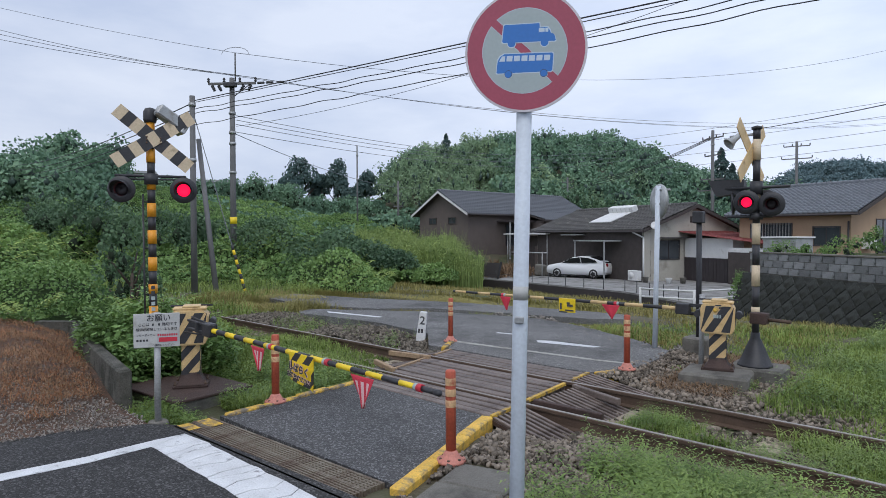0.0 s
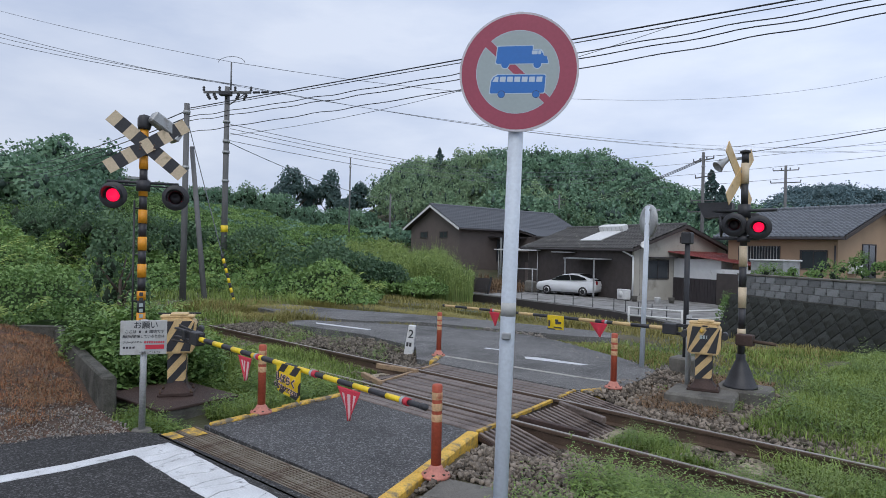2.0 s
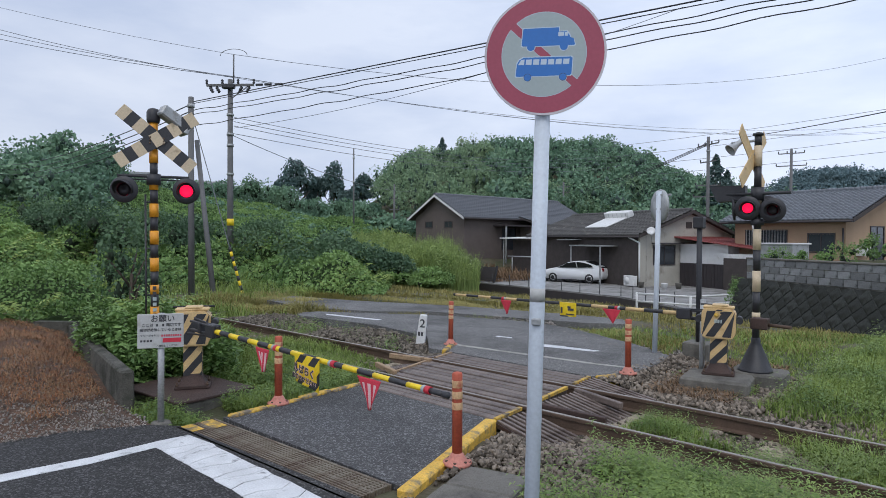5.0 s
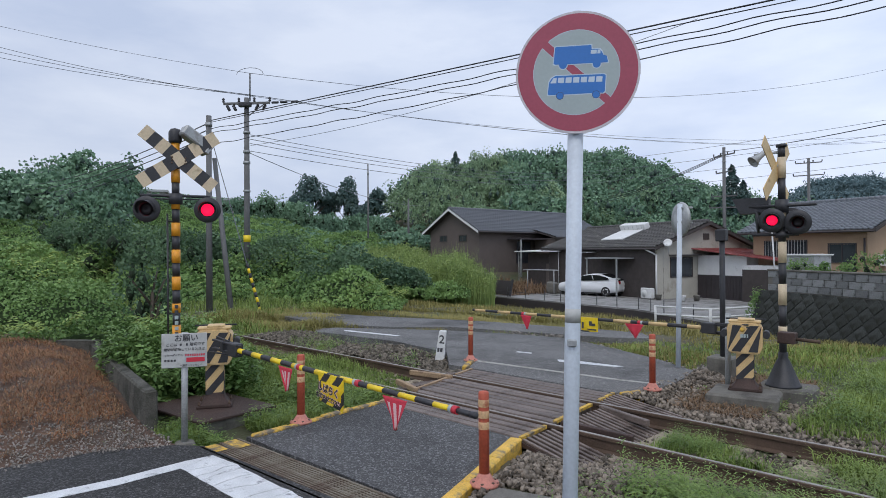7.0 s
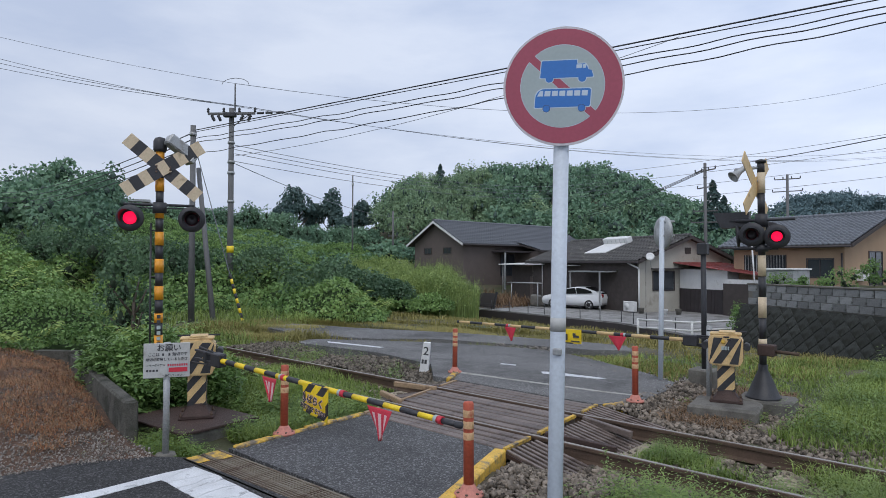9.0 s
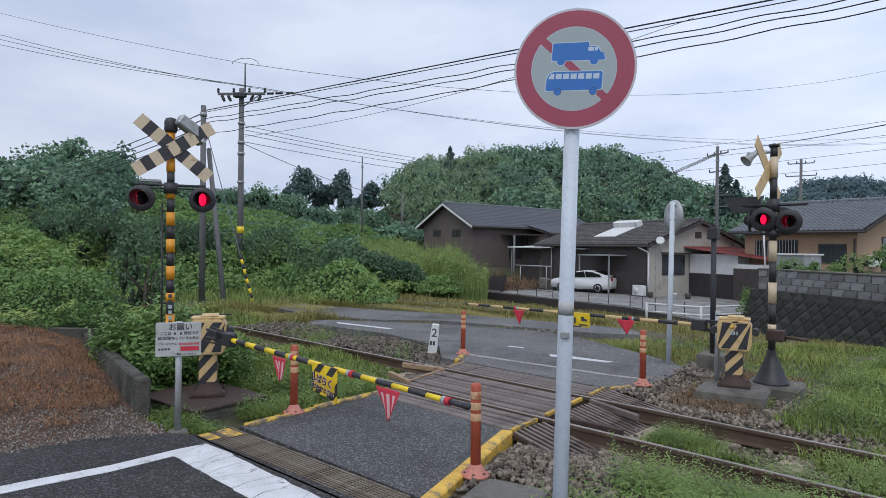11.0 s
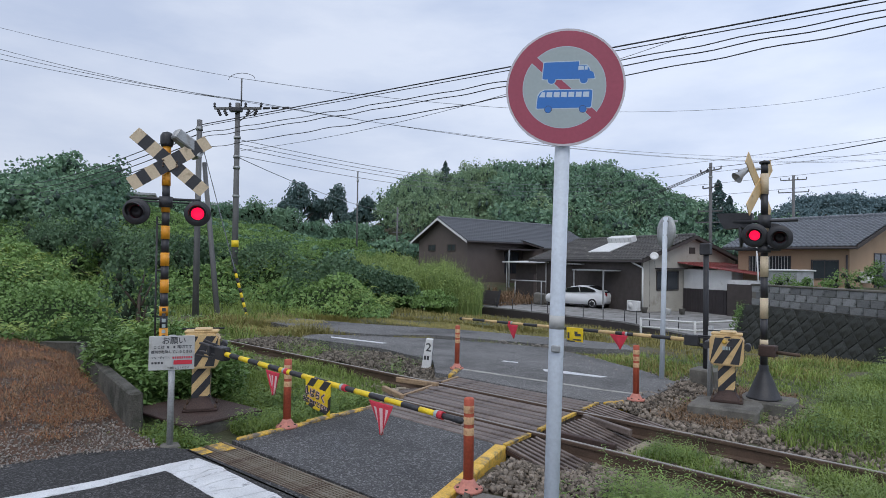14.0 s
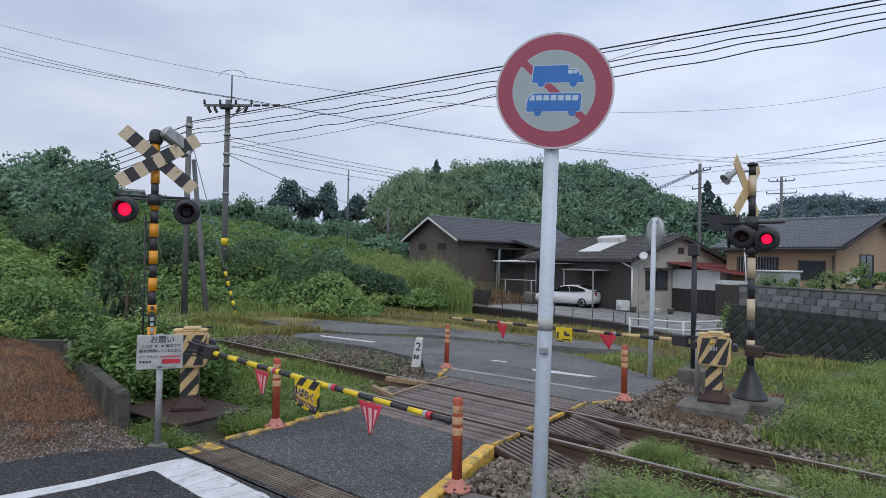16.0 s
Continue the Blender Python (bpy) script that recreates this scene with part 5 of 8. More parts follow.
# ---- houses ----
def tiled_slope(parent, m, length, run, rise, material, pitch=0.27, row=0.30, name="roof_slope"):
    """One roof slope in overlapping courses of waved tiles: x along the eave, y up the slope from the eave."""
    sl = math.hypot(run, rise)
    ang = math.atan2(rise, run)
    nx = int(length / pitch) * 4
    rows = int(sl / row)
    v, f = [], []
    for r in range(rows):
        y0, y1 = r * sl / rows, (r + 1) * sl / rows + 0.03
        base = len(v)
        for i in range(nx + 1):
            x = i * length / nx
            wv = 0.040 * math.cos(2 * math.pi * i / 4)
            for yy, lift in ((y0, 0.07), (y1, 0.0), (y0, -0.01)):
                v.append((x, yy * math.cos(ang) - (wv + lift) * math.sin(ang), yy * math.sin(ang) + (wv + lift) * math.cos(ang)))
        for i in range(nx):
            a = base + i * 3
            f.append((a, a + 3, a + 4, a + 1))
            f.append((a + 2, a + 5, a + 3, a))
    me = grid_mesh(name, v, f, material)
    ob = new(name, me)
    ob.parent = parent
    ob.matrix_basis = m
    tagged(ob, "overlapping courses of waved roof tiles", kind="stuff")
    bm = bmesh.new()
    prism(bm, [(0, -0.02), (run, rise - 0.02), (run, rise - 0.12), (0, -0.12)], 0, length, m @ Matrix(((0, 1, 0, 0), (1, 0, 0, 0), (0, 0, 1, 0), (0, 0, 0, 1))))
    part("roof_board", bm, DARK_WOOD, parent)
    return ob


def window(parent, m, w, h, panes=2, frame_mat=None, bars=0):
    """A window let into a wall face: frame, sill, panes."""
    wn_ = new("window")
    wn_.parent = parent
    wn_.matrix_basis = m
    fm = frame_mat or DARK_METAL
    bm = bmesh.new()
    for lo, hi in (((-w / 2 - .05, -.05, -.05), (w / 2 + .05, .02, 0)), ((-w / 2 - .05, -.05, h), (w / 2 + .05, .02, h + .05)), ((-w / 2 - .05, -.05, 0), (-w / 2, .02, h)), ((w / 2, -.05, 0), (w / 2 + .05, .02, h))):
        box(bm, lo, hi)
    for k in range(1, panes):
        x = -w / 2 + w * k / panes
        box(bm, (x - 0.025, -0.04, 0), (x + 0.025, 0.02, h))
    part("frame", bm, fm, wn_)
    for k in range(panes):
        bm = bmesh.new()
        x = -w / 2 + w * k / panes
        box(bm, (x + 0.02, -0.015, 0.01), (x + w / panes - 0.02, 0.0, h - 0.01))
        part("pane", bm, WINDOW, wn_)
    for k in range(bars):
        bm = bmesh.new()
        x = -w / 2 + w * (k + 0.5) / bars
        box(bm, (x - 0.012, -0.14, -0.05), (x + 0.012, -0.11, h + 0.05))
        part("bar", bm, GALV, wn_)


def gable_house(name, m, length, depth, eave, rise, wall_mat, tile_mat, label, over=0.55, ridge_mat=None, slopes=(1, 1)):
    """Walls with gables at both ends; x along the ridge, front at y = 0. Local origin: front right corner; the house runs to -x and +y."""
    t = thing(name, m, label, "house", "houses")
    th = 0.16
    hy = depth / 2
    for lo, hi in (((-length, 0, -0.6), (0, th, eave)), ((-length, depth - th, -0.6), (0, depth, eave))):
        bm = bmesh.new()
        box(bm, lo, hi)
        part("wall", bm, wall_mat, t)
    mm = Matrix(((0, 1, 0, 0), (1, 0, 0, 0), (0, 0, 1, 0), (0, 0, 0, 1)))
    for x0 in (-length + 0.003, -th - 0.003):
        bm = bmesh.new()
        prism(bm, [(th, -0.6), (depth - th, -0.6), (depth - th, eave), (hy, eave + rise - 0.02), (th, eave)], x0, x0 + th + 0.006, mm)
        part("gable_wall", bm, wall_mat, t)
    ov_drop = over * rise / hy
    tiled_slope(t, pose(-length - over, -over, eave - ov_drop + 0.08), length + 2 * over, hy + over, rise + ov_drop, tile_mat)
    tiled_slope(t, pose(over, depth + over, eave - ov_drop + 0.08, 0, 0, 180), length + 2 * over, hy + over, rise + ov_drop, tile_mat)
    bm = bmesh.new()
    for k in range(int((length + 2 * over) / 0.3)):
        x = -length - over + k * 0.3
        rod(bm, (x, hy, eave + rise + 0.14), (x + 0.29, hy, eave + rise + 0.14), 0.13, n=10)
    box(bm, (-length - over, hy - 0.16, eave + rise + 0.0), (over, hy + 0.16, eave + rise + 0.12))
    part("ridge", bm, ridge_mat or tile_mat, t)
    for sx in (over, -length - over - 0.04):
        for sgn in (0, 1):
            bm = bmesh.new()
            y0, y1 = (-over, hy) if sgn == 0 else (depth + over, hy)
            prism(bm, [(y0, eave - ov_drop - 0.10), (y0, eave - ov_drop + 0.10), (y1, eave + rise + 0.10), (y1, eave + rise - 0.10)], sx, sx + 0.04, mm)
            part("bargeboard", bm, WHITE_SHEET if wall_mat is WALL_BROWN else DARK_WOOD, t)
    bm = bmesh.new()
    rod(bm, (-length - over, -over - 0.06, eave - ov_drop + 0.0), (over, -over - 0.06, eave - ov_drop - 0.03), 0.055, n=10)
    part("gutter", bm, DARK_METAL, t)
    return t


# grey house behind the tall grass: gable towards the track
H1 = gable_house("house", pose(-34.3, 39.2, 0.0, 0, 0, -7) @ pose(0, 0, 0, 0, 0, 90) @ pose(15.5, 0, 0), 15.5, 6.7, 3.75, 1.75, WALL_BROWN, TILE_DARK, "single-storey brown-grey house with grey tiled gable roof")
for x in (2.05, 4.75):
    window(H1, pose(-15.5, 0, 2.75) @ pose(0, 0, 0, 0, 0, -90) @ pose(-x, 0, 0), 0.95, 0.48, 2, DARK_WOOD)
window(H1, pose(-10.2, 0, 0.8), 1.7, 1.9, 2)
window(H1, pose(-6.2, 0, 0.8), 1.7, 1.9, 2)
bm = bmesh.new()
prism(bm, [(-12.2, 2.85), (-8.5, 2.85), (-8.5, 2.95), (-12.2, 2.95)], -1.7, -0.02)
part("canopy", bm, DARK_METAL, H1, "dark flat porch canopy")
for x in (-12.1, -8.6):
    bm = bmesh.new()
    box(bm, (x - 0.06, -1.62, -0.6), (x + 0.06, -1.5, 2.85))
    part("canopy_post", bm, GALV, H1)
porch = thing("porch_wing", pose(-34.3, 39.2, 0.0, 0, 0, -7) @ pose(0.0, 6.2, 0), "low tiled porch wing of the grey house", "porch")
tiled_slope(porch, pose(3.0, 0, 3.05) @ pose(0, 0, 0, 0, 0, 90), 6.0, 3.0, 0.75, TILE_DARK)
bm = bmesh.new()
box(bm, (0.2, 0.3, -0.6), (2.6, 5.7, 3.0))
part("wall", bm, WALL_BROWN, porch)
bm = bmesh.new()
box(bm, (2.602, 1.0, 0.2), (2.64, 4.6, 2.4))
part("sliding_door", bm, WINDOW, porch, "dark glazed sliding door")

# cream house beside the parked car
H2M = pose(-17.3, 36.3, -1.05, 0, 0, 21)
H2 = gable_house("house", H2M @ pose(0, 0, 0, 0, 0, -42), 11.6, 8.1, 3.15, 1.45, WALL_CREAM, TILE_WORN, "old cream house with weathered dark tiled roof", over=0.4)
g = pose(0, 0, 0, 0, 0, 90)
window(H2, pose(0.003, 2.0, 1.25) @ g, 1.75, 1.15, 2)
bm = bmesh.new()
box(bm, (0.02, 0.95, 2.55), (0.55, 3.15, 2.62))
part("window_hood", bm, DARK_METAL, H2)
bm = bmesh.new()
box(bm, (0.004, 3.85, 3.55), (0.05, 4.35, 3.95))
part("gable_vent", bm, DARK_WOOD, H2)
for y in (0.5, 3.3, 4.3, 5.4, 6.6):
    bm = bmesh.new()
    box(bm, (0.004, y, -0.4), (0.022, y + 0.05, 3.1))
    part("batten", bm, PALE_CONCRETE, H2)
bm = bmesh.new()
rod(bm, (0.06, -0.08, -0.2), (0.06, -0.08, 2.6), 0.05, n=10)
rod(bm, (0.06, -0.08, 2.6), (-0.5, -0.45, 2.95), 0.05, n=10)
part("downpipe", bm, WHITE_SHEET, H2)
for x, w, h0, h1, mt, nm in ((-1.3, 1.6, 0.1, 2.3, DARK_WOOD, "door"), (-3.4, 1.9, 0.2, 2.2, WINDOW, "sliding_door"), (-6.0, 1.9, 0.2, 2.2, DARK_WOOD, "shutter"), (-8.6, 1.9, 0.2, 2.2, WINDOW, "sliding_door")):
    bm = bmesh.new()
    box(bm, (x - w / 2, -0.05, h0), (x + w / 2, -0.004, h1), bevel=0.01)
    part(nm, bm, mt, H2)
bm = bmesh.new()
box(bm, (-11.5, -0.06, -0.3), (-0.12, -0.003, 3.0))
part("dark_facade", bm, DARK_WOOD, H2, "dark timber front of the house")
bm = bmesh.new()
prism(bm, [(-5.1, 2.35), (-1.9, 2.35), (-1.9, 2.43), (-5.1, 2.43)], -1.5, -0.07)
for x in (-5.0, -2.0):
    box(bm, (x - 0.04, -1.45, -0.3), (x + 0.04, -1.37, 2.35))
part("awning", bm, GALV, H2, "pale sheet awning over the entrance")
bm = bmesh.new()
prism(bm, [(-7.2, 2.75), (-5.6, 2.75), (-5.6, 2.82), (-7.2, 2.82)], -1.0, -0.07)
part("awning", bm, GALV, H2, "pale sheet awning")
# solar water heater on the roof
sh = thing("solar_water_heater", H2M @ pose(0, 0, 0, 0, 0, -42) @ pose(-5.3, 1.2, 3.15) @ pose(0, 0, 0.50, math.degrees(math.atan2(1.45, 4.05)), 0, 0), "white rooftop solar water heater panel", "solar heater")
bm = bmesh.new()
box(bm, (-1.1, -0.3, 0.06), (1.1, 1.7, 0.14), bevel=0.02)
part("collector", bm, WHITE_SHEET, sh)
bm = bmesh.new()
box(bm, (-1.25, 1.7, 0.04), (1.25, 2.25, 0.50), bevel=0.06, seg=2)
part("tank", bm, WHITE_SHEET, sh, "white ribbed water tank")
for k in range(6):
    bm = bmesh.new()
    box(bm, (-1.2 + k * 0.44, 1.69, 0.10), (-1.2 + k * 0.44 + 0.03, 1.70, 0.44))
    part("rib", bm, GALV, sh)
dish = thing("satellite_dish", pose(-16.6, 36.35, 2.15, 0, 0, 5), "small white satellite dish at the eave", "satellite dish")
bm = bmesh.new()
lathe(bm, [(0.0, 0.03), (0.15, 0.05), (0.25, 0.10), (0.26, 0.11), (0.15, 0.07), (0.0, 0.05)], pose(0, 0, 0.1, 65, 0, 15), n=24)
part("reflector", bm, WHITE_SHEET, dish)
bm = bmesh.new()
rod(bm, (0, 0, 0.1), (0.02, 0.1, -0.55), 0.02, n=8)
rod(bm, (0, 0, 0.05), (0.02, -0.28, 0.02), 0.012, n=6)
part("arm", bm, GALV, dish)

# lean-to with red roof beside the cream house
LT = H2M @ pose(0, 0, 0, 0, 0, -42) @ pose(0.05, 3.35, 0)
lean = thing("lean_to_shed", LT, "white and dark shed with a rusty red sheet roof", "shed")
bm = bmesh.new()
box(bm, (0.0, 0.0, 1.35), (3.6, 3.5, 2.55))
part("upper_wall", bm, WHITE_SHEET, lean, "white upper wall")
bm = bmesh.new()
box(bm, (0.0, -0.03, -0.4), (3.6, 3.5, 1.35))
part("lower_wall", bm, DARK_METAL, lean, "dark corrugated lower wall")
for k in range(18):
    bm = bmesh.new()
    box(bm, (0.05 + k * 0.2, -0.06, -0.35), (0.09 + k * 0.2, -0.03, 1.33))
    part("sheet_rib", bm, DARK_METAL, lean)
bm = bmesh.new()
mm = pose(-0.1, -0.5, 2.95, 0, 6.5, 0)
box(bm, (0, 0, 0), (7.2, 4.4, 0.05), mm)
lean_roof = part("roof", bm, RED_ROOF, lean, "rusty red sheet roof")
for k in range(17):
    bm = bmesh.new()
    box(bm, (0.02 + k * 0.43, 0, 0.05), (0.06 + k * 0.43, 4.4, 0.08), mm)
    part("roof_rib", bm, RED_ROOF, lean_roof)
bm = bmesh.new()
box(bm, (3.62, -0.4, -0.4), (6.2, -0.3, 1.75))
part("side_wall", bm, DARK_WOOD, lean)
bm = bmesh.new()
box(bm, (3.62, -0.32, 1.75), (6.2, 3.0, 2.0))
part("side_beam", bm, WHITE_SHEET, lean)

# flat sheds and carport left of the cream house
shed = thing("carport", pose(-29.0, 40.6, -1.15, 0, 0, -12), "dark shed with a flat white sheet roof", "shed")
bm = bmesh.new()
box(bm, (-2.0, 0.4, -0.3), (2.2, 3.4, 2.80))
part("wall", bm, DARK_WOOD, shed)
bm = bmesh.new()
box(bm, (-2.4, -0.6, 2.95), (2.6, 3.6, 3.03), pose(0, 0, 0, 2, 0, 0))
part("roof", bm, WHITE_SHEET, shed, "flat white sheet roof")
for x in (-2.2, 2.4):
    bm = bmesh.new()
    rod(bm, (x, -0.4, -0.3), (x, -0.4, 2.95), 0.04, n=8)
    part("post", bm, GALV, shed)
bm = bmesh.new()
box(bm, (0.2, 0.36, 0.2), (1.4, 0.39, 2.0))
part("door", bm, WALL_BROWN, shed)

# tan house on the yard behind the block wall
H3 = gable_house("house", pose(-6.72, 37.6, 0.40, 0, 0, -14), 6.1, 9.0, 2.58, 1.59, WALL_TAN, TILE_BLUE, "tan rendered house with blue-grey tiled roof", over=0.6)
window(H3, pose(-1.2, 0, 0.75), 1.3, 0.95, 2)
window(H3, pose(-4.2, 0, 0.95), 2.35, 0.95, 3, None, 14)
bm = bmesh.new()
box(bm, (0.02, 1.0, 0.55), (0.42, 1.8, 1.15), bevel=0.02)
part("air_unit", bm, WHITE_SHEET, H3, "white air conditioner unit")
bm = bmesh.new()
rod(bm, (-0.1, -0.08, -0.4), (-0.1, -0.08, 2.0), 0.045, n=10)
part("downpipe", bm, DARK_METAL, H3)
window(H3, pose(0.003, 3.4, 0.3) @ g, 1.5, 1.8, 2)
cab = thing("storage_cabinet", pose(-5.4, 21.6, 1.0, 0, 0, -20), "pale grey steel storage cabinet behind the wall", "cabinet")
bm = bmesh.new()
box(bm, (-0.55, -0.4, 0.0), (0.55, 0.4, 0.62), bevel=0.01)
part("body", bm, GALV, cab)
bm = bmesh.new()
box(bm, (-0.60, -0.45, 0.62), (0.60, 0.45, 0.67), bevel=0.01)
part("lid", bm, WHITE_SHEET, cab)
bm = bmesh.new()
rod(bm, (-9.2, 31.5, 0.2), (-9.35, 31.5, 3.0), 0.035, n=8)
tagged(part("drain_pole", bm, WHITE_SHEET), "thin white pole leaning by the tan house", "pole")

# ---- car yard: concrete platform with rail ----
bm = bmesh.new()
slab(bm, [(-30.6, 33.0), (-22.0, 31.1), (-15.0, 29.4), (-10.2, 26.3), (-7.2, 28.0), (-10.0, 40.0), (-24, 48), (-34, 44)], -2.4, -1.15)
tagged(part("pavement_yard", bm, YARD), "pale concrete yard platform with dark side", "yard", kind="structure")
bm = bmesh.new()
edge = [(-30.6, 32.96), (-22.0, 31.06), (-15.0, 29.36), (-10.2, 26.26)]
for (x0, y0), (x1, y1) in zip(edge, edge[1:]):
    d = Vector((x1 - x0, y1 - y0, 0))
    m = pose(x0, y0, 0, 0, 0, math.degrees(math.atan2(d.y, d.x)))
    box(bm, (0, -0.06, -2.4), (d.length, 0, -1.22), m)
tagged(part("trim_yard_side", bm, DARK_METAL), "dark side of the yard platform", "edge", kind="structure")


def make_yard_rail():
    t = thing("yard_railing", pose(0, 0, -1.15), "thin dark metal posts and rail along the yard edge", "railing")
    pts = []
    for (x0, y0), (x1, y1) in zip(edge[:-1], edge[1:]):
        for k in range(5):
            pts.append((x0 + (x1 - x0) * k / 5, y0 + (y1 - y0) * k / 5 + 0.15))
    for x, y in pts:
        bm = bmesh.new()
        rod(bm, (x, y, 0), (x, y, 0.62), 0.022, n=8)
        part("post", bm, BLACK, t)
    for a, b in zip(pts[:6], pts[1:7]):
        bm = bmesh.new()
        rod(bm, (*a, 0.35), (*b, 0.35), 0.012, n=6)
        part("rail", bm, BLACK, t)


make_yard_rail()


def make_white_fence():
    t = thing("guard_fence", pose(0, 0, 0), "white painted pipe guard fence by the side road", "fence")
    pts = [(-10.9, 22.9), (-9.9, 22.95), (-8.85, 23.0), (-7.9, 25.4)]
    zs = [float(ground_z(x, y)) for x, y in pts]
    for (x, y), z in zip(pts, zs):
        if (x, y) == (-9.9, 22.95):
            continue
        bm = bmesh.new()
        rod(bm, (x, y, z - 0.1), (x, y, -0.92 + 0.62), 0.045, n=10)
        part("post", bm, WHITE_SHEET, t)
    for a, b in ((0, 2), (2, 3)):
        for h in (0.58, 0.28):
            bm = bmesh.new()
            rod(bm, (*pts[a], -0.92 + h), (*pts[b], -0.92 + h), 0.036, n=10)
            part("rail", bm, WHITE_SHEET, t)


make_white_fence()


# ---- parked car ----
def make_car(m):
    t = thing("car", m, "white five-door hatchback parked on the yard", "car")
    prof = [(-2.20, 0.32), (-2.22, 0.62), (-2.10, 0.80), (-1.55, 0.92), (-1.05, 1.02), (-0.35, 1.36), (0.35, 1.47), (0.95, 1.44), (1.75, 1.20), (2.12, 1.06), (2.20, 0.95), (2.24, 0.55), (2.18, 0.30), (1.75, 0.24), (-1.80, 0.22)]
    bm = bmesh.new()
    sec = ((-0.86, 0.86, 0.0), (-0.80, 0.94, 0.0), (-0.62, 1.0, 0.0), (0.62, 1.0, 0.0), (0.80, 0.94, 0.0), (0.86, 0.86, 0.0))
    rings = []
    for y, s, _ in sec:
        ring = []
        for x, z in prof:
            zz = z if z < 0.95 else 0.95 + (z - 0.95) * (0.0 if s < 0.9 else (0.72 if s < 0.97 else 1.0))
            ring.append(bm.verts.new((x * (0.97 if s < 0.9 else 1.0), y * (0.92 if z > 1.1 and abs(y) > 0.7 else 1.0), zz)))
        rings.append(ring)
    n = len(prof)
    for a, b in zip(rings, rings[1:]):
        for i in range(n):
            bm.faces.new((a[i], b[i], b[(i + 1) % n], a[(i + 1) % n]))
    bm.faces.new(rings[0][::-1])
    bm.faces.new(rings[-1])
    bmesh.ops.recalc_face_normals(bm, faces=bm.faces)
    bmesh.ops.bevel(bm, geom=list(bm.edges), offset=0.03, segments=2, affect="EDGES")
    part("body", bm, CAR_WHITE, t, "white painted body", True)
    glass = [[(-1.02, 0.98), (-0.30, 1.31), (0.32, 1.40), (0.42, 1.02)], [(0.50, 1.02), (0.40, 1.40), (0.92, 1.37), (1.45, 1.22), (1.60, 1.08)]]
    for sgn in (-1, 1):
        for pts in glass:
            bm = bmesh.new()
            y = 0.80 * sgn
            prism(bm, pts, min(y, y + 0.05 * sgn), max(y, y + 0.05 * sgn))
            part("side_window", bm, CAR_GLASS, t)
        for x in (-1.35, 1.35):
            w = new("wheel")
            w.parent = t
            w.matrix_basis = pose(x, 0.80 * sgn, 0.31)
            bm = bmesh.new()
            lathe(bm, [(0.20, -0.09), (0.30, -0.10), (0.315, -0.06), (0.315, 0.06), (0.30, 0.10), (0.20, 0.09)], pose(0, 0, 0, 90, 0, 0), n=28)
            part("tyre", bm, TYRE, w)
            bm = bmesh.new()
            lathe(bm, [(0.0, -0.10), (0.06, -0.105), (0.19, -0.085), (0.21, -0.095), (0.21, 0.095), (0.0, 0.08)], pose(0, 0, 0, 90, 0, 0), n=28)
            rim = part("rim", bm, ALLOY, w)
            for k in range(5):
                bm = bmesh.new()
                a = 2 * math.pi * (k + 0.5) / 5
                box(bm, (0.07, -0.108 * 1, -0.028), (0.19, 0.108, 0.028), pose(0, 0, 0, 0, math.degrees(a), 0))
                part("spoke_gap", bm, TYRE, rim)
        bm = bmesh.new()
        box(bm, (1.92, 0.60 * sgn - 0.12, 0.78), (2.225, 0.60 * sgn + 0.16 * (1 if sgn > 0 else 1), 1.02), bevel=0.04)
        part("tail_lamp", bm, TAIL_RED, t)
    bm = bmesh.new()
    prism(bm, [(1.02, 1.455), (1.78, 1.215), (1.76, 1.17), (1.0, 1.40)], -0.60, 0.60)
    part("rear_window", bm, CAR_GLASS, t)
    bm = bmesh.new()
    prism(bm, [(-1.04, 1.045), (-0.38, 1.375), (-0.36, 1.33), (-1.0, 1.0)], -0.62, 0.62)
    part("windscreen", bm, CAR_GLASS, t)
    bm = bmesh.new()
    box(bm, (1.80, -0.58, 1.02), (2.16, 0.58, 1.11), bevel=0.02)
    part("tail_window", bm, CAR_GLASS, t)
    bm = bmesh.new()
    box(bm, (2.215, -0.17, 0.72), (2.25, 0.17, 0.86))
    part("plate_panel", bm, WHITE_SHEET, t)
    # Underbody box; its tyre black also stands for shade under the sills.
    bm = bmesh.new()
    box(bm, (-2.0, -0.80, 0.16), (2.0, 0.80, 0.30))
    part("sill_shadow", bm, TYRE, t, "dark underbody, also standing for shade below the sills")


make_car(pose(-22.2, 37.1, -1.15, 0, 0, 3))

# small things in the yard
bm = bmesh.new()
box(bm, (-0.45, -0.16, 0.05), (0.45, 0.16, 0.68), bevel=0.03)
lathe(bm, [(0.22, -0.165), (0.22, -0.18), (0.0, -0.185)], pose(-0.12, 0, 0.36) @ pose(0, 0, 0, 90, 0, 0) @ pose(0, 0, 0.345), n=20)
ob = part("air_conditioner", bm, WHITE_SHEET)
ob.matrix_basis = pose(-17.75, 36.0, -1.15, 0, 0, -21)
tagged(ob, "pale outdoor air conditioner unit by the house corner", "air conditioner")
board = thing("sign_board", pose(-26.6, 32.5, -1.15, 0, 0, -12), "dark slatted board on the yard edge seen from behind", "board")
bm = bmesh.new()
box(bm, (-1.05, -0.04, 0.1), (1.05, 0.04, 1.05), pose(0, 0, 0, -14, 0, 0), bevel=0.01)
part("panel", bm, DARK_METAL, board)
for x in (-1.1, 1.1):
    bm = bmesh.new()
    box(bm, (x - 0.05, -0.06, 0.0), (x + 0.05, 0.06, 1.15), pose(0, 0, 0, -14, 0, 0))
    part("frame_post", bm, BLACK, board)
bm = bmesh.new()
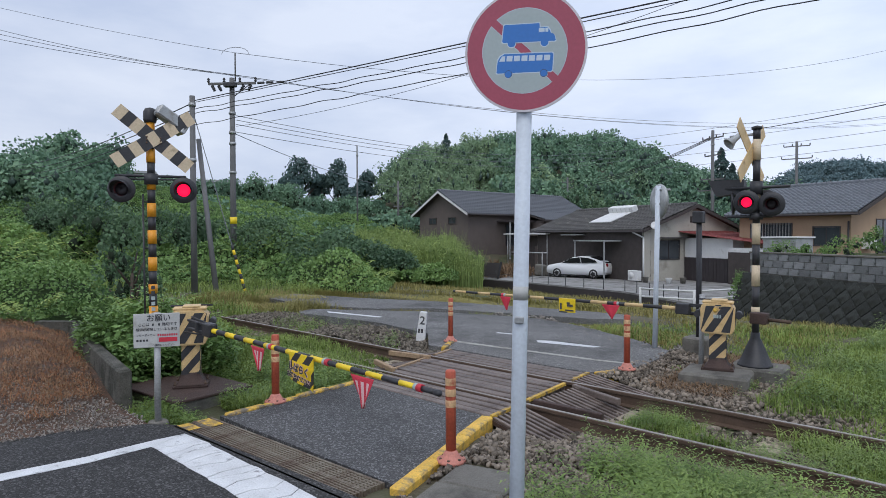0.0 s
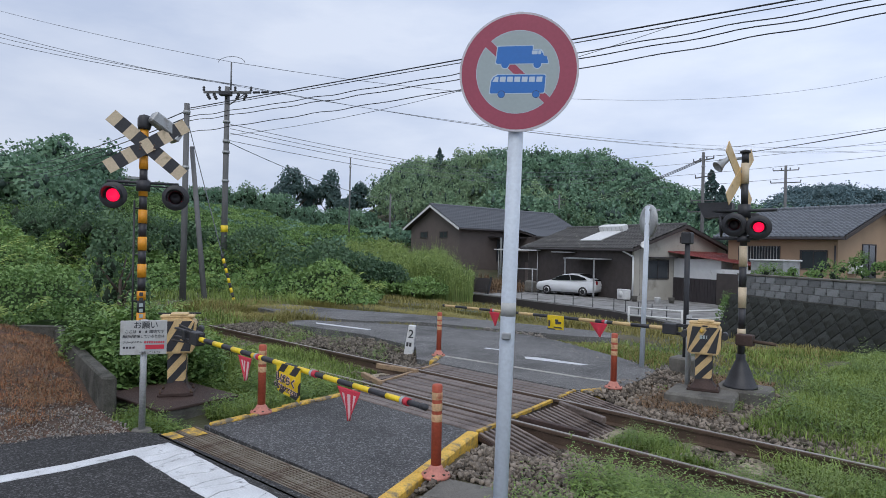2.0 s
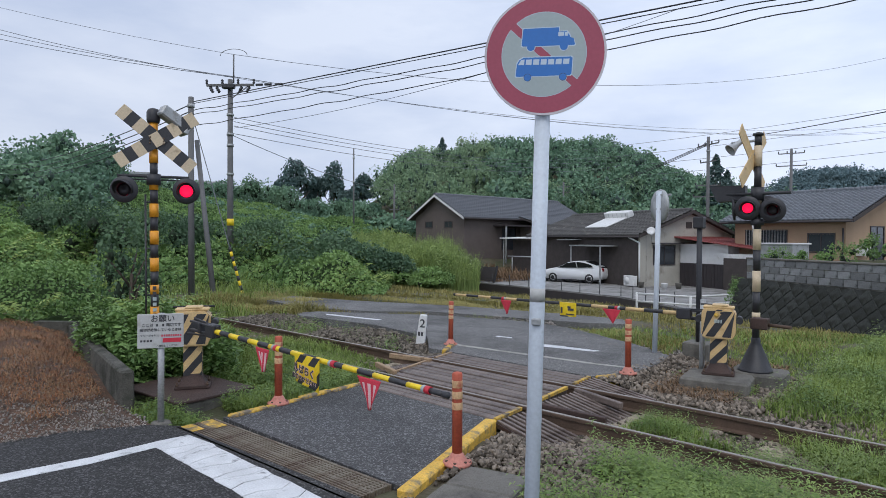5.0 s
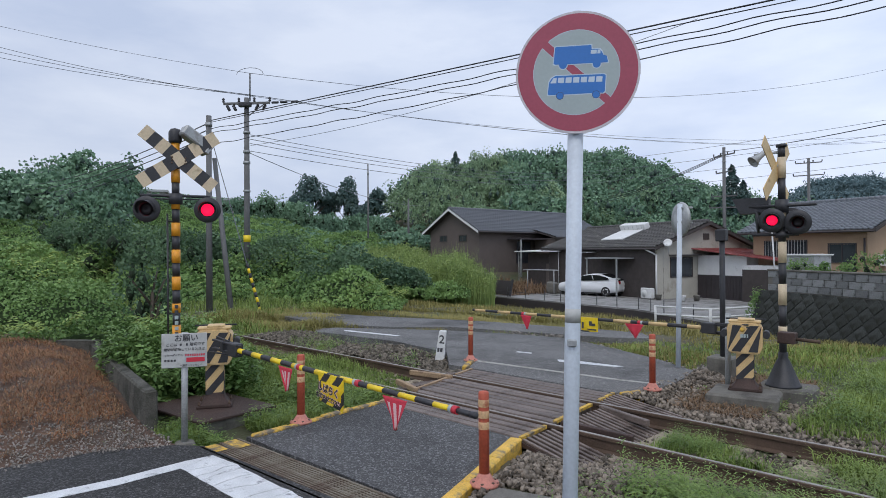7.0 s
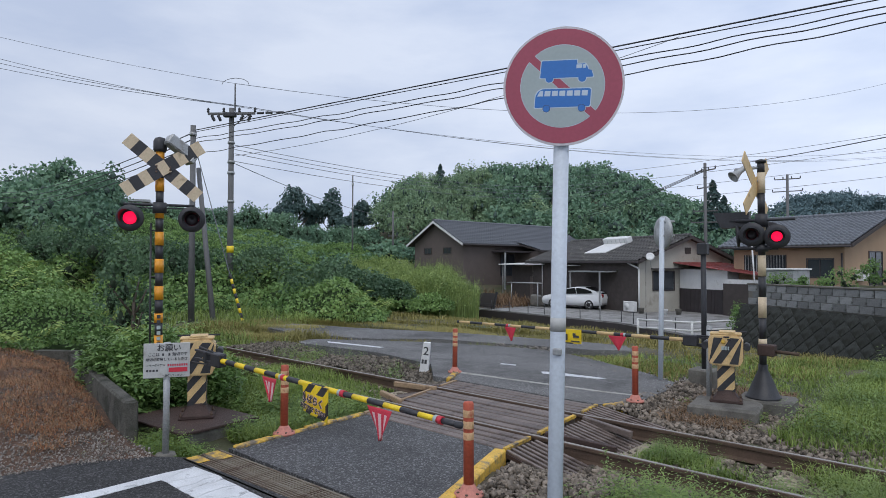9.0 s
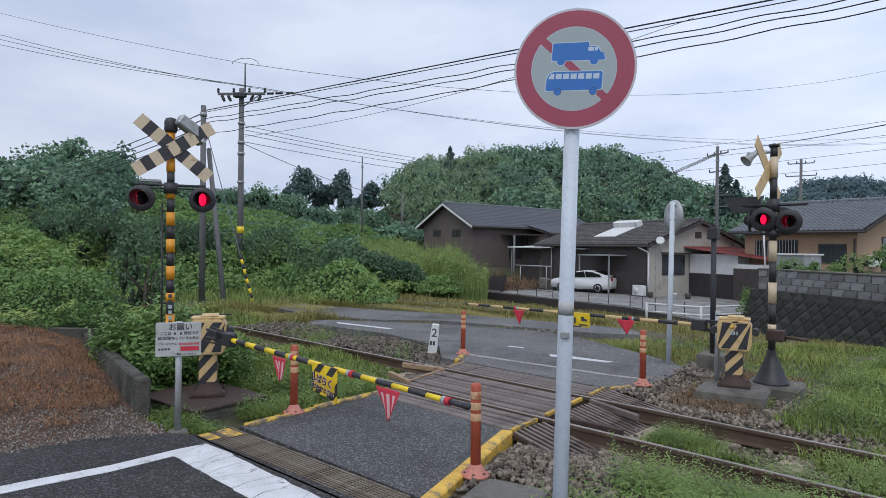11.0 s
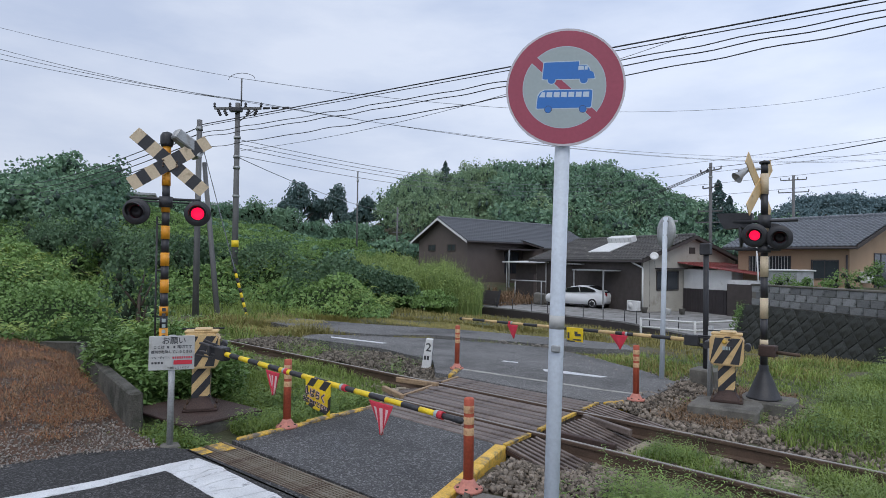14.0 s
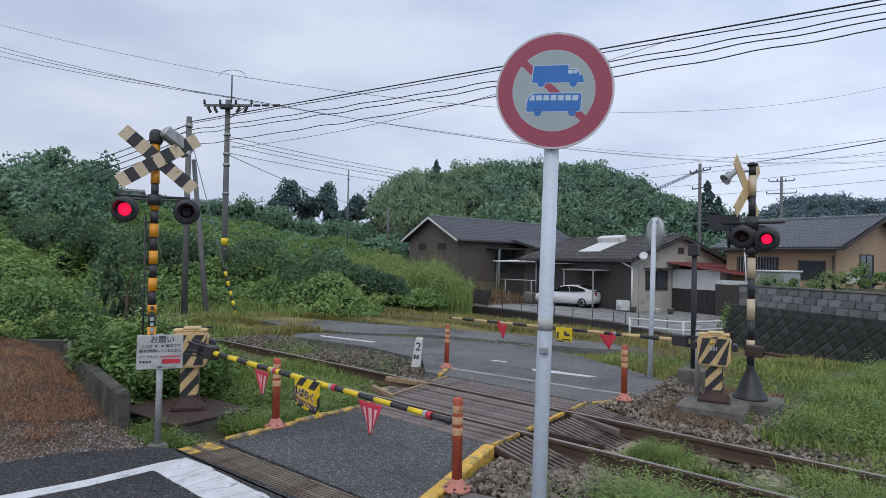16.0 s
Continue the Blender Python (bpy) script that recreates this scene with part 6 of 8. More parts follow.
rod(bm, (-27.0, 36.2, -1.2), (-27.0, 36.2, 0.55), 0.04, n=8)
rod(bm, (-24.6, 36.0, -1.2), (-24.6, 36.0, 0.55), 0.04, n=8)
rod(bm, (-27.4, 36.2, 0.5), (-24.2, 36.0, 0.5), 0.04, n=8)
tagged(part("laundry_rack", bm, GALV), "grey pipe laundry rack in the yard", "laundry rack")
for k, (x, y, s) in enumerate(((-25.2, 36.6, 0.9), (-24.7, 36.9, 0.7))):
    bm = bmesh.new()
    box(bm, (-0.4 * s, -0.3 * s, 0), (0.4 * s, 0.3 * s, 0.9 * s), bevel=0.08)
    ob = part("covered_bin", bm, CONCRETE)
    ob.matrix_basis = pose(x, y, -1.15, 0, 6, 20 * k)
    tagged(ob, "grey-green covered bin in the yard", "bin", "bins in the yard")
for k, (x, y) in enumerate(((-15.4, 35.6), (-14.9, 36.4), (-16.9, 35.7))):
    bm = bmesh.new()
    lathe(bm, [(0.14, 0), (0.19, 0.32), (0.20, 0.34), (0.17, 0.34), (0.15, 0.30), (0.0, 0.30)], n=14)
    ob = part("plant_pot", bm, CONCRETE if k else WHITE_SHEET)
    ob.matrix_basis = pose(x, y, -1.15)
    tagged(ob, "small pot standing by the cream house wall", "plant pot", "pots by the house")


# ---- plants ----
def leaf_quads(p, size, up=0.5, seed=1, slim=0.62, face=None):
    """Folded diamond leaves at the points p, tilted at random; up: how far they follow the directions in face, or the sky."""
    g = np.random.default_rng(seed)
    n = len(p)
    nrm = g.normal(size=(n, 3))
    nrm /= np.linalg.norm(nrm, axis=1, keepdims=True) + 1e-9
    nrm = nrm * (1 - up) + (np.array([0, 0, 1.0]) if face is None else face) * up
    nrm /= np.linalg.norm(nrm, axis=1, keepdims=True) + 1e-9
    a = np.cross(nrm, g.normal(size=(n, 3)))
    a /= np.linalg.norm(a, axis=1, keepdims=True) + 1e-9
    b = np.cross(nrm, a)
    s = (np.asarray(size) * g.uniform(0.6, 1.3, n))[:, None]
    v = np.empty((n, 4, 3))
    v[:, 0] = p - a * s * 0.5
    v[:, 1] = p + b * s * slim * 0.5 + nrm * s * 0.10
    v[:, 2] = p + a * s * 0.5 - nrm * s * 0.08
    v[:, 3] = p - b * s * slim * 0.5 + nrm * s * 0.10
    return v.reshape(-1, 3), np.arange(n * 4).reshape(n, 4)


def join(parts):
    vs, fs, k = [], [], 0
    for v, f in parts:
        vs.append(v)
        fs.append(f + k)
        k += len(v)
    return np.concatenate(vs), np.concatenate(fs)


def stuff(name, parts, material, label, category, smooth=False):
    v, f = join(parts)
    return tagged(new(name, grid_mesh(name, v, f, material, smooth)), label, category, kind="stuff")


def blades(x, y, z, h, w, seed, bend=0.5):
    """Grass blades: two bent quads each, tapering to a point."""
    g = np.random.default_rng(seed)
    n = len(x)
    h = np.asarray(h) * g.uniform(0.55, 1.25, n)
    ang = g.uniform(0, 2 * np.pi, n)
    d = np.stack([np.cos(ang), np.sin(ang), 0 * ang], 1)
    s = np.stack([-np.sin(ang), np.cos(ang), 0 * ang], 1) * (w * g.uniform(0.7, 1.3, n))[:, None] * 0.5
    base = np.stack([x, y, z], 1)
    k = (g.uniform(0.1, 1.0, n) * bend)[:, None]
    hz = np.stack([0 * h, 0 * h, h], 1)
    mid = base + hz * 0.55 + d * (h[:, None] * k * 0.25)
    tip = base + hz * (1 - 0.35 * k) + d * (h[:, None] * k)
    v = np.stack([base - s, base + s, mid + s * 0.8, mid - s * 0.8, tip + s * 0.12, tip - s * 0.12], 1).reshape(-1, 3)
    i = np.arange(n)[:, None] * 6
    f = np.concatenate([i + np.array([[0, 1, 2, 3]]), i + np.array([[3, 2, 4, 5]])])
    return v, f


def lump(x, y, s=1.0):
    return np.sin(x * 1.3 / s + 1.7 * np.sin(y * 0.9 / s)) * np.cos(y * 1.1 / s - 0.7 * np.sin(x * 0.8 / s))


def patches(n, x0, x1, y0, y1, seed, keep=None, cut=-0.2, s=0.6):
    g = np.random.default_rng(seed)
    x, y = g.uniform(x0, x1, n), g.uniform(y0, y1, n)
    k = lump(x, y, s) + 0.5 * lump(x * 2.3 + 5, y * 2.3, s) > cut
    if keep is not None:
        k &= keep(x, y)
    return x[k], y[k]


def domes(x, y, c, seed=0.0):
    """Rounded mounds on a jittered grid of pitch c, from 0 to 1."""
    x, y = np.asarray(x, float) / c, np.asarray(y, float) / c
    ix, iy = np.floor(x), np.floor(y)
    best = np.zeros(np.broadcast(x, y).shape)
    for dx in (-1, 0, 1):
        for dy in (-1, 0, 1):
            gx, gy = ix + dx, iy + dy
            h = np.abs(np.sin(gx * 127.1 + gy * 311.7 + seed) * 43758.5453) % 1
            k = np.abs(np.sin(gx * 269.5 + gy * 183.3 + seed) * 24634.6345) % 1
            r = 0.62 + 0.4 * ((h * 7.3) % 1)
            d2 = (x - gx - h) ** 2 + (y - gy - k) ** 2
            best = np.maximum(best, np.sqrt(np.maximum(0.0, 1 - d2 / (r * r))) * (0.5 + 0.5 * ((k * 5.7) % 1)))
    return best


# kudzu and bramble mounds: a leafy skin over a dark core that stands for shade
def vine_near(x, y):
    """Height over the ground of the growth left of the road, on the camera's side of the track."""
    dist = np.hypot(x, y)
    wall = np.where(x > -11.3, 2.72 + 0.178 * np.maximum(0.0, -6.6 - x), -9.0)
    inside = sm(0.0, 0.7, y - wall) * sm(5.2, 4.3, y) * sm(-7.45, -8.3, x)
    h = 0.14 + 0.075 * np.clip(dist - 9, 0, 30) + 0.52 * domes(x, y, 1.25, 1.0) + 0.18 * domes(x, y, 0.5, 2.0) + 1.3 * domes(x, y, 4.2, 3.0) * sm(12, 19, dist)
    return np.maximum(0.0, h) * inside


def vine_far(x, y):
    """Height of the growth beyond the track."""
    far = sm(-22.5, -27.5, x)
    e = (far * sm(7.8, 11.0, y) + (1 - far) * sm(12.4, 14.4, y)) * sm(-12.8, -15.2, x + 0.25 * (y - 14))
    e = e * (1 - sm(26, 34, y) * sm(-44, -36, x)) * sm(1.06, 1.28, -x / np.maximum(y, 0.1))
    h = 0.10 + 0.95 * domes(x, y, 3.0, 4.0) + 0.50 * domes(x, y, 1.1, 5.0) + 0.14 * domes(x, y, 0.5, 6.0) + 0.8 * domes(x, y, 7.0, 7.0) * sm(-30, -38, x)
    h = h + 0.75 * np.exp(-((x + 21.2) / 2.7) ** 2 - ((y - 17.5) / 2.3) ** 2) + 1.0 * np.exp(-((x + 26.6) / 2.4) ** 2 - ((y - 16.4) / 2.4) ** 2) + 0.3 * np.exp(-((x + 25.5) / 3.2) ** 2 - ((y - 21.0) / 3.0) ** 2)
    h = h + 0.3 * np.exp(-((x + 30) / 5) ** 2 - ((y - 15) / 3) ** 2) + 1.0 * np.exp(-((x + 35) / 6) ** 2 - ((y - 24) / 4) ** 2)
    return np.maximum(0.0, h) * e


def make_vines(name, fn, x0, x1, y0, y1, n, size, seed, step_, label):
    xs, ys = np.arange(x0, x1, step_), np.arange(y0, y1, step_)
    gx, gy = np.meshgrid(xs, ys)
    h = fn(gx, gy)
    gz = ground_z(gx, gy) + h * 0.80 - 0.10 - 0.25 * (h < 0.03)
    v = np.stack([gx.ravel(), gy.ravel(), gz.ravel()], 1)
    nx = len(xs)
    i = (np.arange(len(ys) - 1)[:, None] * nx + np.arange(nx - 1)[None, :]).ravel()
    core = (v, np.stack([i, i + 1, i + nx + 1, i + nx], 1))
    tagged(new(name + "_stems", grid_mesh(name + "_stems", *core, VINE_SHADE, True)), "dark sheet under the leaves standing for shade in the gaps", "undergrowth", kind="stuff")
    g = np.random.default_rng(seed)
    d = g.uniform(0, 1, n) ** 1.5
    x = x1 - d * (x1 - x0)
    y = g.uniform(y0, y1, n)
    hh = fn(x, y)
    k = (hh > 0.12) & (y > -0.04 * x - 0.9)
    x, y, hh = x[k], y[k], hh[k]
    dist = np.hypot(x, y)
    e = 0.06
    sx, sy = (fn(x + e, y) - hh) / e, (fn(x, y + e) - hh) / e
    face = np.stack([-sx, -sy, np.ones(len(x))], 1)
    face /= np.linalg.norm(face, axis=1, keepdims=True)
    z = ground_z(x, y) + hh - np.minimum(0.25, 0.3 * hh) * g.uniform(0, 1, len(x)) ** 2 + g.uniform(-0.03, 0.07, len(x))
    s = size * np.clip(dist / 17, 0.8, 1.7)
    stuff(name, [leaf_quads(np.stack([x, y, z], 1), s, 0.48, seed, 0.72, face)], LEAF, label, "plants")


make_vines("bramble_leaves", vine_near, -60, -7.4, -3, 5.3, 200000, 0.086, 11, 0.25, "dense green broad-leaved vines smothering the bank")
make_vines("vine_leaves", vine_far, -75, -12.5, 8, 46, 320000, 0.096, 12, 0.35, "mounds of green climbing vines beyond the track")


def fronds(x, y, z, ln, seed, pairs=9):
    """Arching fern fronds: pairs of narrow leaflets along a bent spine."""
    g = np.random.default_rng(seed)
    n = len(x)
    ang = g.uniform(0, 2 * np.pi, n)[:, None, None]
    ln = (np.asarray(ln) * g.uniform(0.7, 1.3, n))[:, None, None]
    arch = g.uniform(0.7, 1.15, n)[:, None, None]
    t = ((np.arange(pairs) + 0.6) / pairs)[None, :, None]
    side = np.array([-1.0, 1.0])[None, None, :]
    run, up = ln * 0.85 * t, ln * (1.15 * t - arch * t * t)
    fx, fy = np.cos(ang), np.sin(ang)
    base = np.stack([x[:, None, None] + fx * run + 0 * side, y[:, None, None] + fy * run + 0 * side, z[:, None, None] + up + 0 * side], -1)
    w = ln * 0.30 * (1.05 - t) * np.minimum(1, 4 * t) + 0 * side
    dx, dy = -fy * side * 0.85 + fx * 0.5, fx * side * 0.85 + fy * 0.5
    out = np.stack([dx * w, dy * w, -0.30 * w], -1)
    wide = np.stack([fx * ln * 0.035 + 0 * w, fy * ln * 0.035 + 0 * w, 0 * w + ln * 0.01], -1)
    v = np.stack([base, base + out * 0.5 + wide, base + out, base + out * 0.5 - wide], -2).reshape(-1, 3)
    return v, np.arange(len(v)).reshape(-1, 4)


def weed_plants(x, y, z, h, leaf, seed, levels=7, slim=0.16):
    """Leafy weeds: a stem with pairs of pointed, drooping leaves that turn from level to level."""
    g = np.random.default_rng(seed)
    n = len(x)
    h = np.asarray(h) * g.uniform(0.5, 1.25, n)
    lean = g.normal(0, 0.22, (n, 2))
    a0 = g.uniform(0, 2 * np.pi, n)[:, None, None]
    t = ((np.arange(levels) + 0.7) / levels)[None, :, None]
    a = a0 + 2.4 * np.arange(levels)[None, :, None] + np.array([0, np.pi])[None, None, :] + g.normal(0, 0.35, (n, levels, 2))
    base = np.stack([x[:, None, None] + lean[:, 0, None, None] * h[:, None, None] * t + 0 * a, y[:, None, None] + lean[:, 1, None, None] * h[:, None, None] * t + 0 * a, z[:, None, None] + h[:, None, None] * t + 0 * a], -1)
    ln = leaf * (1.15 - 0.6 * t) * g.uniform(0.6, 1.3, a.shape)
    rise = g.uniform(-0.25, 0.65, a.shape)
    d = np.stack([np.cos(a), np.sin(a), 0 * a], -1)
    q = np.stack([-np.sin(a), np.cos(a), 0 * a], -1) * (ln * slim)[..., None]
    up = np.stack([0 * a, 0 * a, ln * rise], -1)
    mid = base + d * (ln * 0.5)[..., None] + up * 0.7
    tip = base + d * ln[..., None] + up * 0.6 - np.stack([0 * a, 0 * a, ln * 0.15], -1)
    v = np.stack([base, mid + q, tip, mid - q], -2).reshape(-1, 3)
    return v, np.arange(len(v)).reshape(-1, 4)


# arching ferns and grass sprays standing out of the vines
F = []
for fn, n, x0, x1, y0, y1, ln, seed in ((vine_near, 4200, -28, -8, -7, 5.0, 0.55, 13), (vine_far, 2600, -40, -13, 8.5, 24, 0.70, 14)):
    x, y = patches(n, x0, x1, y0, y1, seed, None, 0.05, 1.4)
    hh = fn(x, y)
    k = hh > 0.15
    x, y, hh = x[k], y[k], hh[k]
    F.append(fronds(x, y, ground_z(x, y) + hh * 0.92, ln, seed))
stuff("fern_sprays", F, GRASS, "pale green arching fern sprays over the vines", "plants")

# large leaves close to the signal
g = np.random.default_rng(5)
n = 5200
x, y = g.uniform(-9.6, -7.3, n), g.uniform(2.95, 4.3, n)
z = -0.15 + g.uniform(0, 1, n) ** 0.7 * (0.55 + 0.35 * np.exp(-((x + 8.6) / 0.7) ** 2) + 0.15 * lump(x, y, 0.4))
k = ~((np.abs(x + 6.95) < 0.62) & (np.abs(y - 3.42) < 0.5))
stuff("broad_leaves", [leaf_quads(np.stack([x, y, z], 1)[k], 0.095, 0.45, 5, 0.5), weed_plants(*(q[k][::9] for q in (x, y, z - 0.2)), 0.45, 0.14, 6, 7, 0.2)], LEAF, "broad-leaved weeds growing round the signal foot", "plants")

# grass, near to far
G = []


def tuft_field(n, x0, x1, y0, y1, h, w, seed, cut=-0.3, s=0.5, keep=None, zoff=0.0, bend=0.6):
    x, y = patches(n, x0, x1, y0, y1, seed, keep, cut, s)
    z = ground_z(x, y) + zoff
    hh = h * (0.75 + 0.45 * lump(x + 3, y - 2, 0.8))
    return blades(x, y, z, np.maximum(0.05, hh), w, seed, bend)


on_track = lambda x, y: (np.abs(y - 5.5) > 0.09) & (np.abs(y - 6.635) > 0.09)
near_plate = lambda x, y: ~((x < -6.3) & (x > -7.6) & (y > 2.95) & (y < 3.95))
G.append(tuft_field(21000, -8.2, -5.58, 3.5, 5.38, 0.3, 0.011, 21, -0.9, 0.5, lambda x, y: near_plate(x, y) & (x < -5.62 - 0.03 * (y - 3.5)) & on_track(x, y), bend=1.1))
G.append(tuft_field(10000, -17, -8.2, 3.9, 5.36, 0.42, 0.014, 22, -0.8, 0.6, bend=1.0))
G.append(tuft_field(13000, -15, -6.1, 5.58, 6.56, 0.20, 0.011, 23, -0.7, 0.6, bend=1.0))
G.append(tuft_field(11000, -14, -6.7, 6.75, 8.1, 0.19, 0.012, 24, -0.1, 0.5, bend=1.0))
G.append(tuft_field(9000, -2.75, 1.4, 5.60, 6.54, 0.2, 0.010, 25, -0.25, 0.45, bend=1.2))
G.append(tuft_field(12000, -2.15, 1.4, 2.9, 5.38, 0.22, 0.010, 26, -0.35, 0.45, lambda x, y: (y > 3.1 + 0.0 * x) & (x > -2.2 + 0.5 * (y < 4.2) + 0.35 * np.sin(y * 5)), bend=1.2))
G.append(tuft_field(3500, -2.6, 1.4, 6.75, 8.0, 0.16, 0.012, 27, 0.25, 0.5, bend=1.0))
G.append(tuft_field(36000, -2.0, 1.6, 7.6, 16.5, 0.19, 0.010, 28, -1.3, 0.8, lambda x, y: ~((np.abs(x + 2.5) < 0.5) & (np.abs(y - 8.6) < 0.75)), bend=1.0))
G.append(tuft_field(9000, -9.5, -2.2, 9.6, 14.5, 0.18, 0.016, 29, -0.6, 0.8, lambda x, y: (y > 11.15 - 0.55 * np.clip(x + 7.3, 0, 9)) & (y < 11.3 + 0.55 * np.clip(x + 8.6, 0, 9)) | ((x > -3.6) & (y > 10.2)), bend=1.0))
G.append(tuft_field(13000, -28, -10.8, 6.95, 14.0, 0.45, 0.018, 32, -0.6, 0.8, lambda x, y: (y < 7.95) | (x < -15.8), bend=1.1))
G.append(tuft_field(1500, -6.7, -5.3, 2.58, 3.05, 0.16, 0.011, 30, -0.3, 0.3))
G.append(tuft_field(20000, -3.6, 1.6, 9.3, 16.5, 0.11, 0.013, 281, -2.0, 0.8, lambda x, y: y > 10.0 - 0.9 * (x + 3.2), bend=1.0))
stuff("grass", G, GRASS, "lush green grass and weeds beside the track", "grass")

# broad weeds mixed into the grass
def weeds(n, x0, x1, y0, y1, h, leaf, seed, cut=-0.2, s=0.45, keep=None, slim=0.16):
    x, y = patches(n, x0, x1, y0, y1, seed, keep, cut, s)
    hh = h * (0.55 + 0.75 * domes(x, y, 0.7, seed))
    return weed_plants(x, y, ground_z(x, y), hh, leaf, seed, 7, slim)


beside_lid = lambda x, y: (x > -2.25 + 0.45 * (y < 4.2) + 0.3 * np.sin(y * 5)) & on_track(x, y)
low_by_rail = lambda x, y: beside_lid(x, y) & (np.abs(y - 5.5) > 0.22)
W = [weeds(1500, -8.0, -5.75, 3.55, 5.3, 0.28, 0.085, 35, -0.5, 0.45, near_plate),
     weeds(4600, -2.3, 1.4, 3.0, 4.75, 0.33, 0.066, 36, -0.25, 0.6, low_by_rail, 0.13),
     weeds(1500, -2.1, 1.4, 4.75, 5.36, 0.19, 0.055, 361, -0.15, 0.5, low_by_rail, 0.12),
     weeds(1900, -2.7, 1.4, 5.62, 6.52, 0.20, 0.052, 37, 0.0, 0.45, on_track, 0.12),
     weeds(3000, -1.9, 1.6, 7.9, 16, 0.36, 0.085, 38, -0.3, 0.7, None, 0.13),
     weeds(90, -6.6, -5.85, 2.1, 2.6, 0.12, 0.05, 391, -0.3, 0.3),
     weeds(200, -6.7, -5.5, 2.6, 3.05, 0.18, 0.07, 39, -0.5, 0.3),
     weeds(1300, -17, -8.2, 4.0, 5.3, 0.40, 0.11, 40, -0.4, 0.6),
     weeds(900, -12, -6.9, 6.85, 8.0, 0.22, 0.07, 401, -0.1, 0.5),
     weeds(420, -3.3, -2.2, 7.6, 9.0, 0.16, 0.06, 402, 0.1, 0.4)]
stuff("weeds", W, WEED, "leafy green weeds among the grass", "weeds")
# paler tufts with seed heads, in drifts by the rails
P = [weeds(800, -1.6, 1.4, 5.62, 6.52, 0.26, 0.07, 403, 0.0, 0.5, on_track, 0.09), weeds(2000, -1.2, 1.4, 3.2, 4.9, 0.28, 0.06, 404, 0.1, 0.5, low_by_rail, 0.09), weeds(1200, -2.0, 1.6, 9.0, 15, 0.34, 0.09, 405, 0.2, 0.9, None, 0.09)]
stuff("pale_weeds", P, REED, "yellow-green seeding grass tufts by the rails", "weeds")

D = []
D.append(tuft_field(28000, -40, -5, 12.3, 31.5, 0.24, 0.026, 31, -0.9, 1.5, lambda x, y: (y > 13.6 + 0.45 * np.clip(x + 8, 0, 9)) & (y < 31 + 0.0 * x)))
D.append(tuft_field(5000, -13.5, -10.2, 9.6, 11.2, 0.20, 0.018, 33, -0.4, 0.8, lambda x, y: (y > 9.5 + 0.45 * (x + 12)) & (y < 9.9 + 0.55 * (x + 12.2))))
D.append(tuft_field(2500, -7.0, -4.4, 10.6, 12.0, 0.12, 0.015, 34, 0.0, 0.8))
D.append(tuft_field(9000, -9.5, -3.3, 9.3, 12.2, 0.13, 0.014, 341, -0.2, 0.7, lambda x, y: (y > 11.0 - 0.55 * np.clip(x + 7.3, 0, 9)) & (y < 11.35 + 0.3 * np.clip(x + 8.6, 0, 9)), bend=1.2))
D.append(tuft_field(6500, -15, -6.7, 7.1, 8.3, 0.19, 0.012, 342, -0.1, 0.5, lambda x, y: y < 8.0 + 0.25 * np.sin(x * 3), bend=1.2))
D.append(tuft_field(9000, -18.0, -12.0, 7.9, 9.4, 0.34, 0.016, 343, -1.5, 0.8, lambda x, y: (y < 9.3) & (x < -12.15 + 0.2 * np.sin(y * 7)), bend=1.0))
D.append(tuft_field(5000, -18.5, -14.4, 8.9, 12.2, 0.34, 0.018, 344, -1.5, 0.8, bend=1.0))
D.append(tuft_field(3500, -13.6, -6.9, 7.8, 8.5, 0.20, 0.013, 345, -0.5, 0.6, lambda x, y: y < 8.16 + 0.10 * np.sin(x * 2.3) + 0.12 * np.sin(x * 5.1), bend=1.0))
D.append(tuft_field(9000, -10, -2.4, 11.9, 17.5, 0.14, 0.016, 346, -1.6, 0.8, lambda x, y: y > 13.05 - 0.45 * np.clip(x + 5.9, 0, 3), bend=1.0))
D.append(tuft_field(8000, -18, -8, 12.3, 15.0, 0.17, 0.018, 347, -1.6, 0.8, bend=1.0))
stuff("dry_grass", D, DRY_GRASS, "yellowing rough grass on the verges", "grass")

# tall reeds on the slope below the grey house
g = np.random.default_rng(41)
n = 19000
x, y = g.uniform(-38, -23.0, n), g.uniform(24.5, 32, n)
k = (-x / y > 0.83) & (-x / y < 1.29) & (g.uniform(0, 1, n) < sm(0.84, 1.0, -x / y) + 0.25)
x, y = x[k], y[k]
zb = ground_z(x, y) - 0.05
hr = (2.1 + 0.13 * (y - 24.5) + 0.35 * lump(x, y, 0.9) + 0.35 * lump(x, y, 0.22)) * (0.80 + 0.25 * sm(0.84, 0.92, -x / y))
m = 3 * len(x)
j = g.integers(0, len(x), m)
lp = np.stack([x[j] + g.normal(0, 0.07, m), y[j] + g.normal(0, 0.07, m), zb[j] + hr[j] * g.uniform(0.35, 1.0, m)], 1)
stuff("tall_reeds", [blades(x, y, zb, hr, 0.034, 42, 0.28), leaf_quads(lp, 0.26, 0.25, 45, 0.20)], REED, "tall stand of green reeds below the grey house", "reeds")
g = np.random.default_rng(43)
n = 2500
x, y = g.uniform(-31.5, -25.5, n), g.uniform(32.5, 39.5, n)
z = ground_z(x, y) + 0.9 * np.exp(-((x + 27.5) / 2.4) ** 2 - ((y - 36) / 2.4) ** 2) * g.uniform(0.2, 1.2, n)
stuff("cut_brush", [blades(x, y, z, 0.8, 0.05, 44, 1.6)], TWIG, "heap of cut brown brush on the slope", "brush")

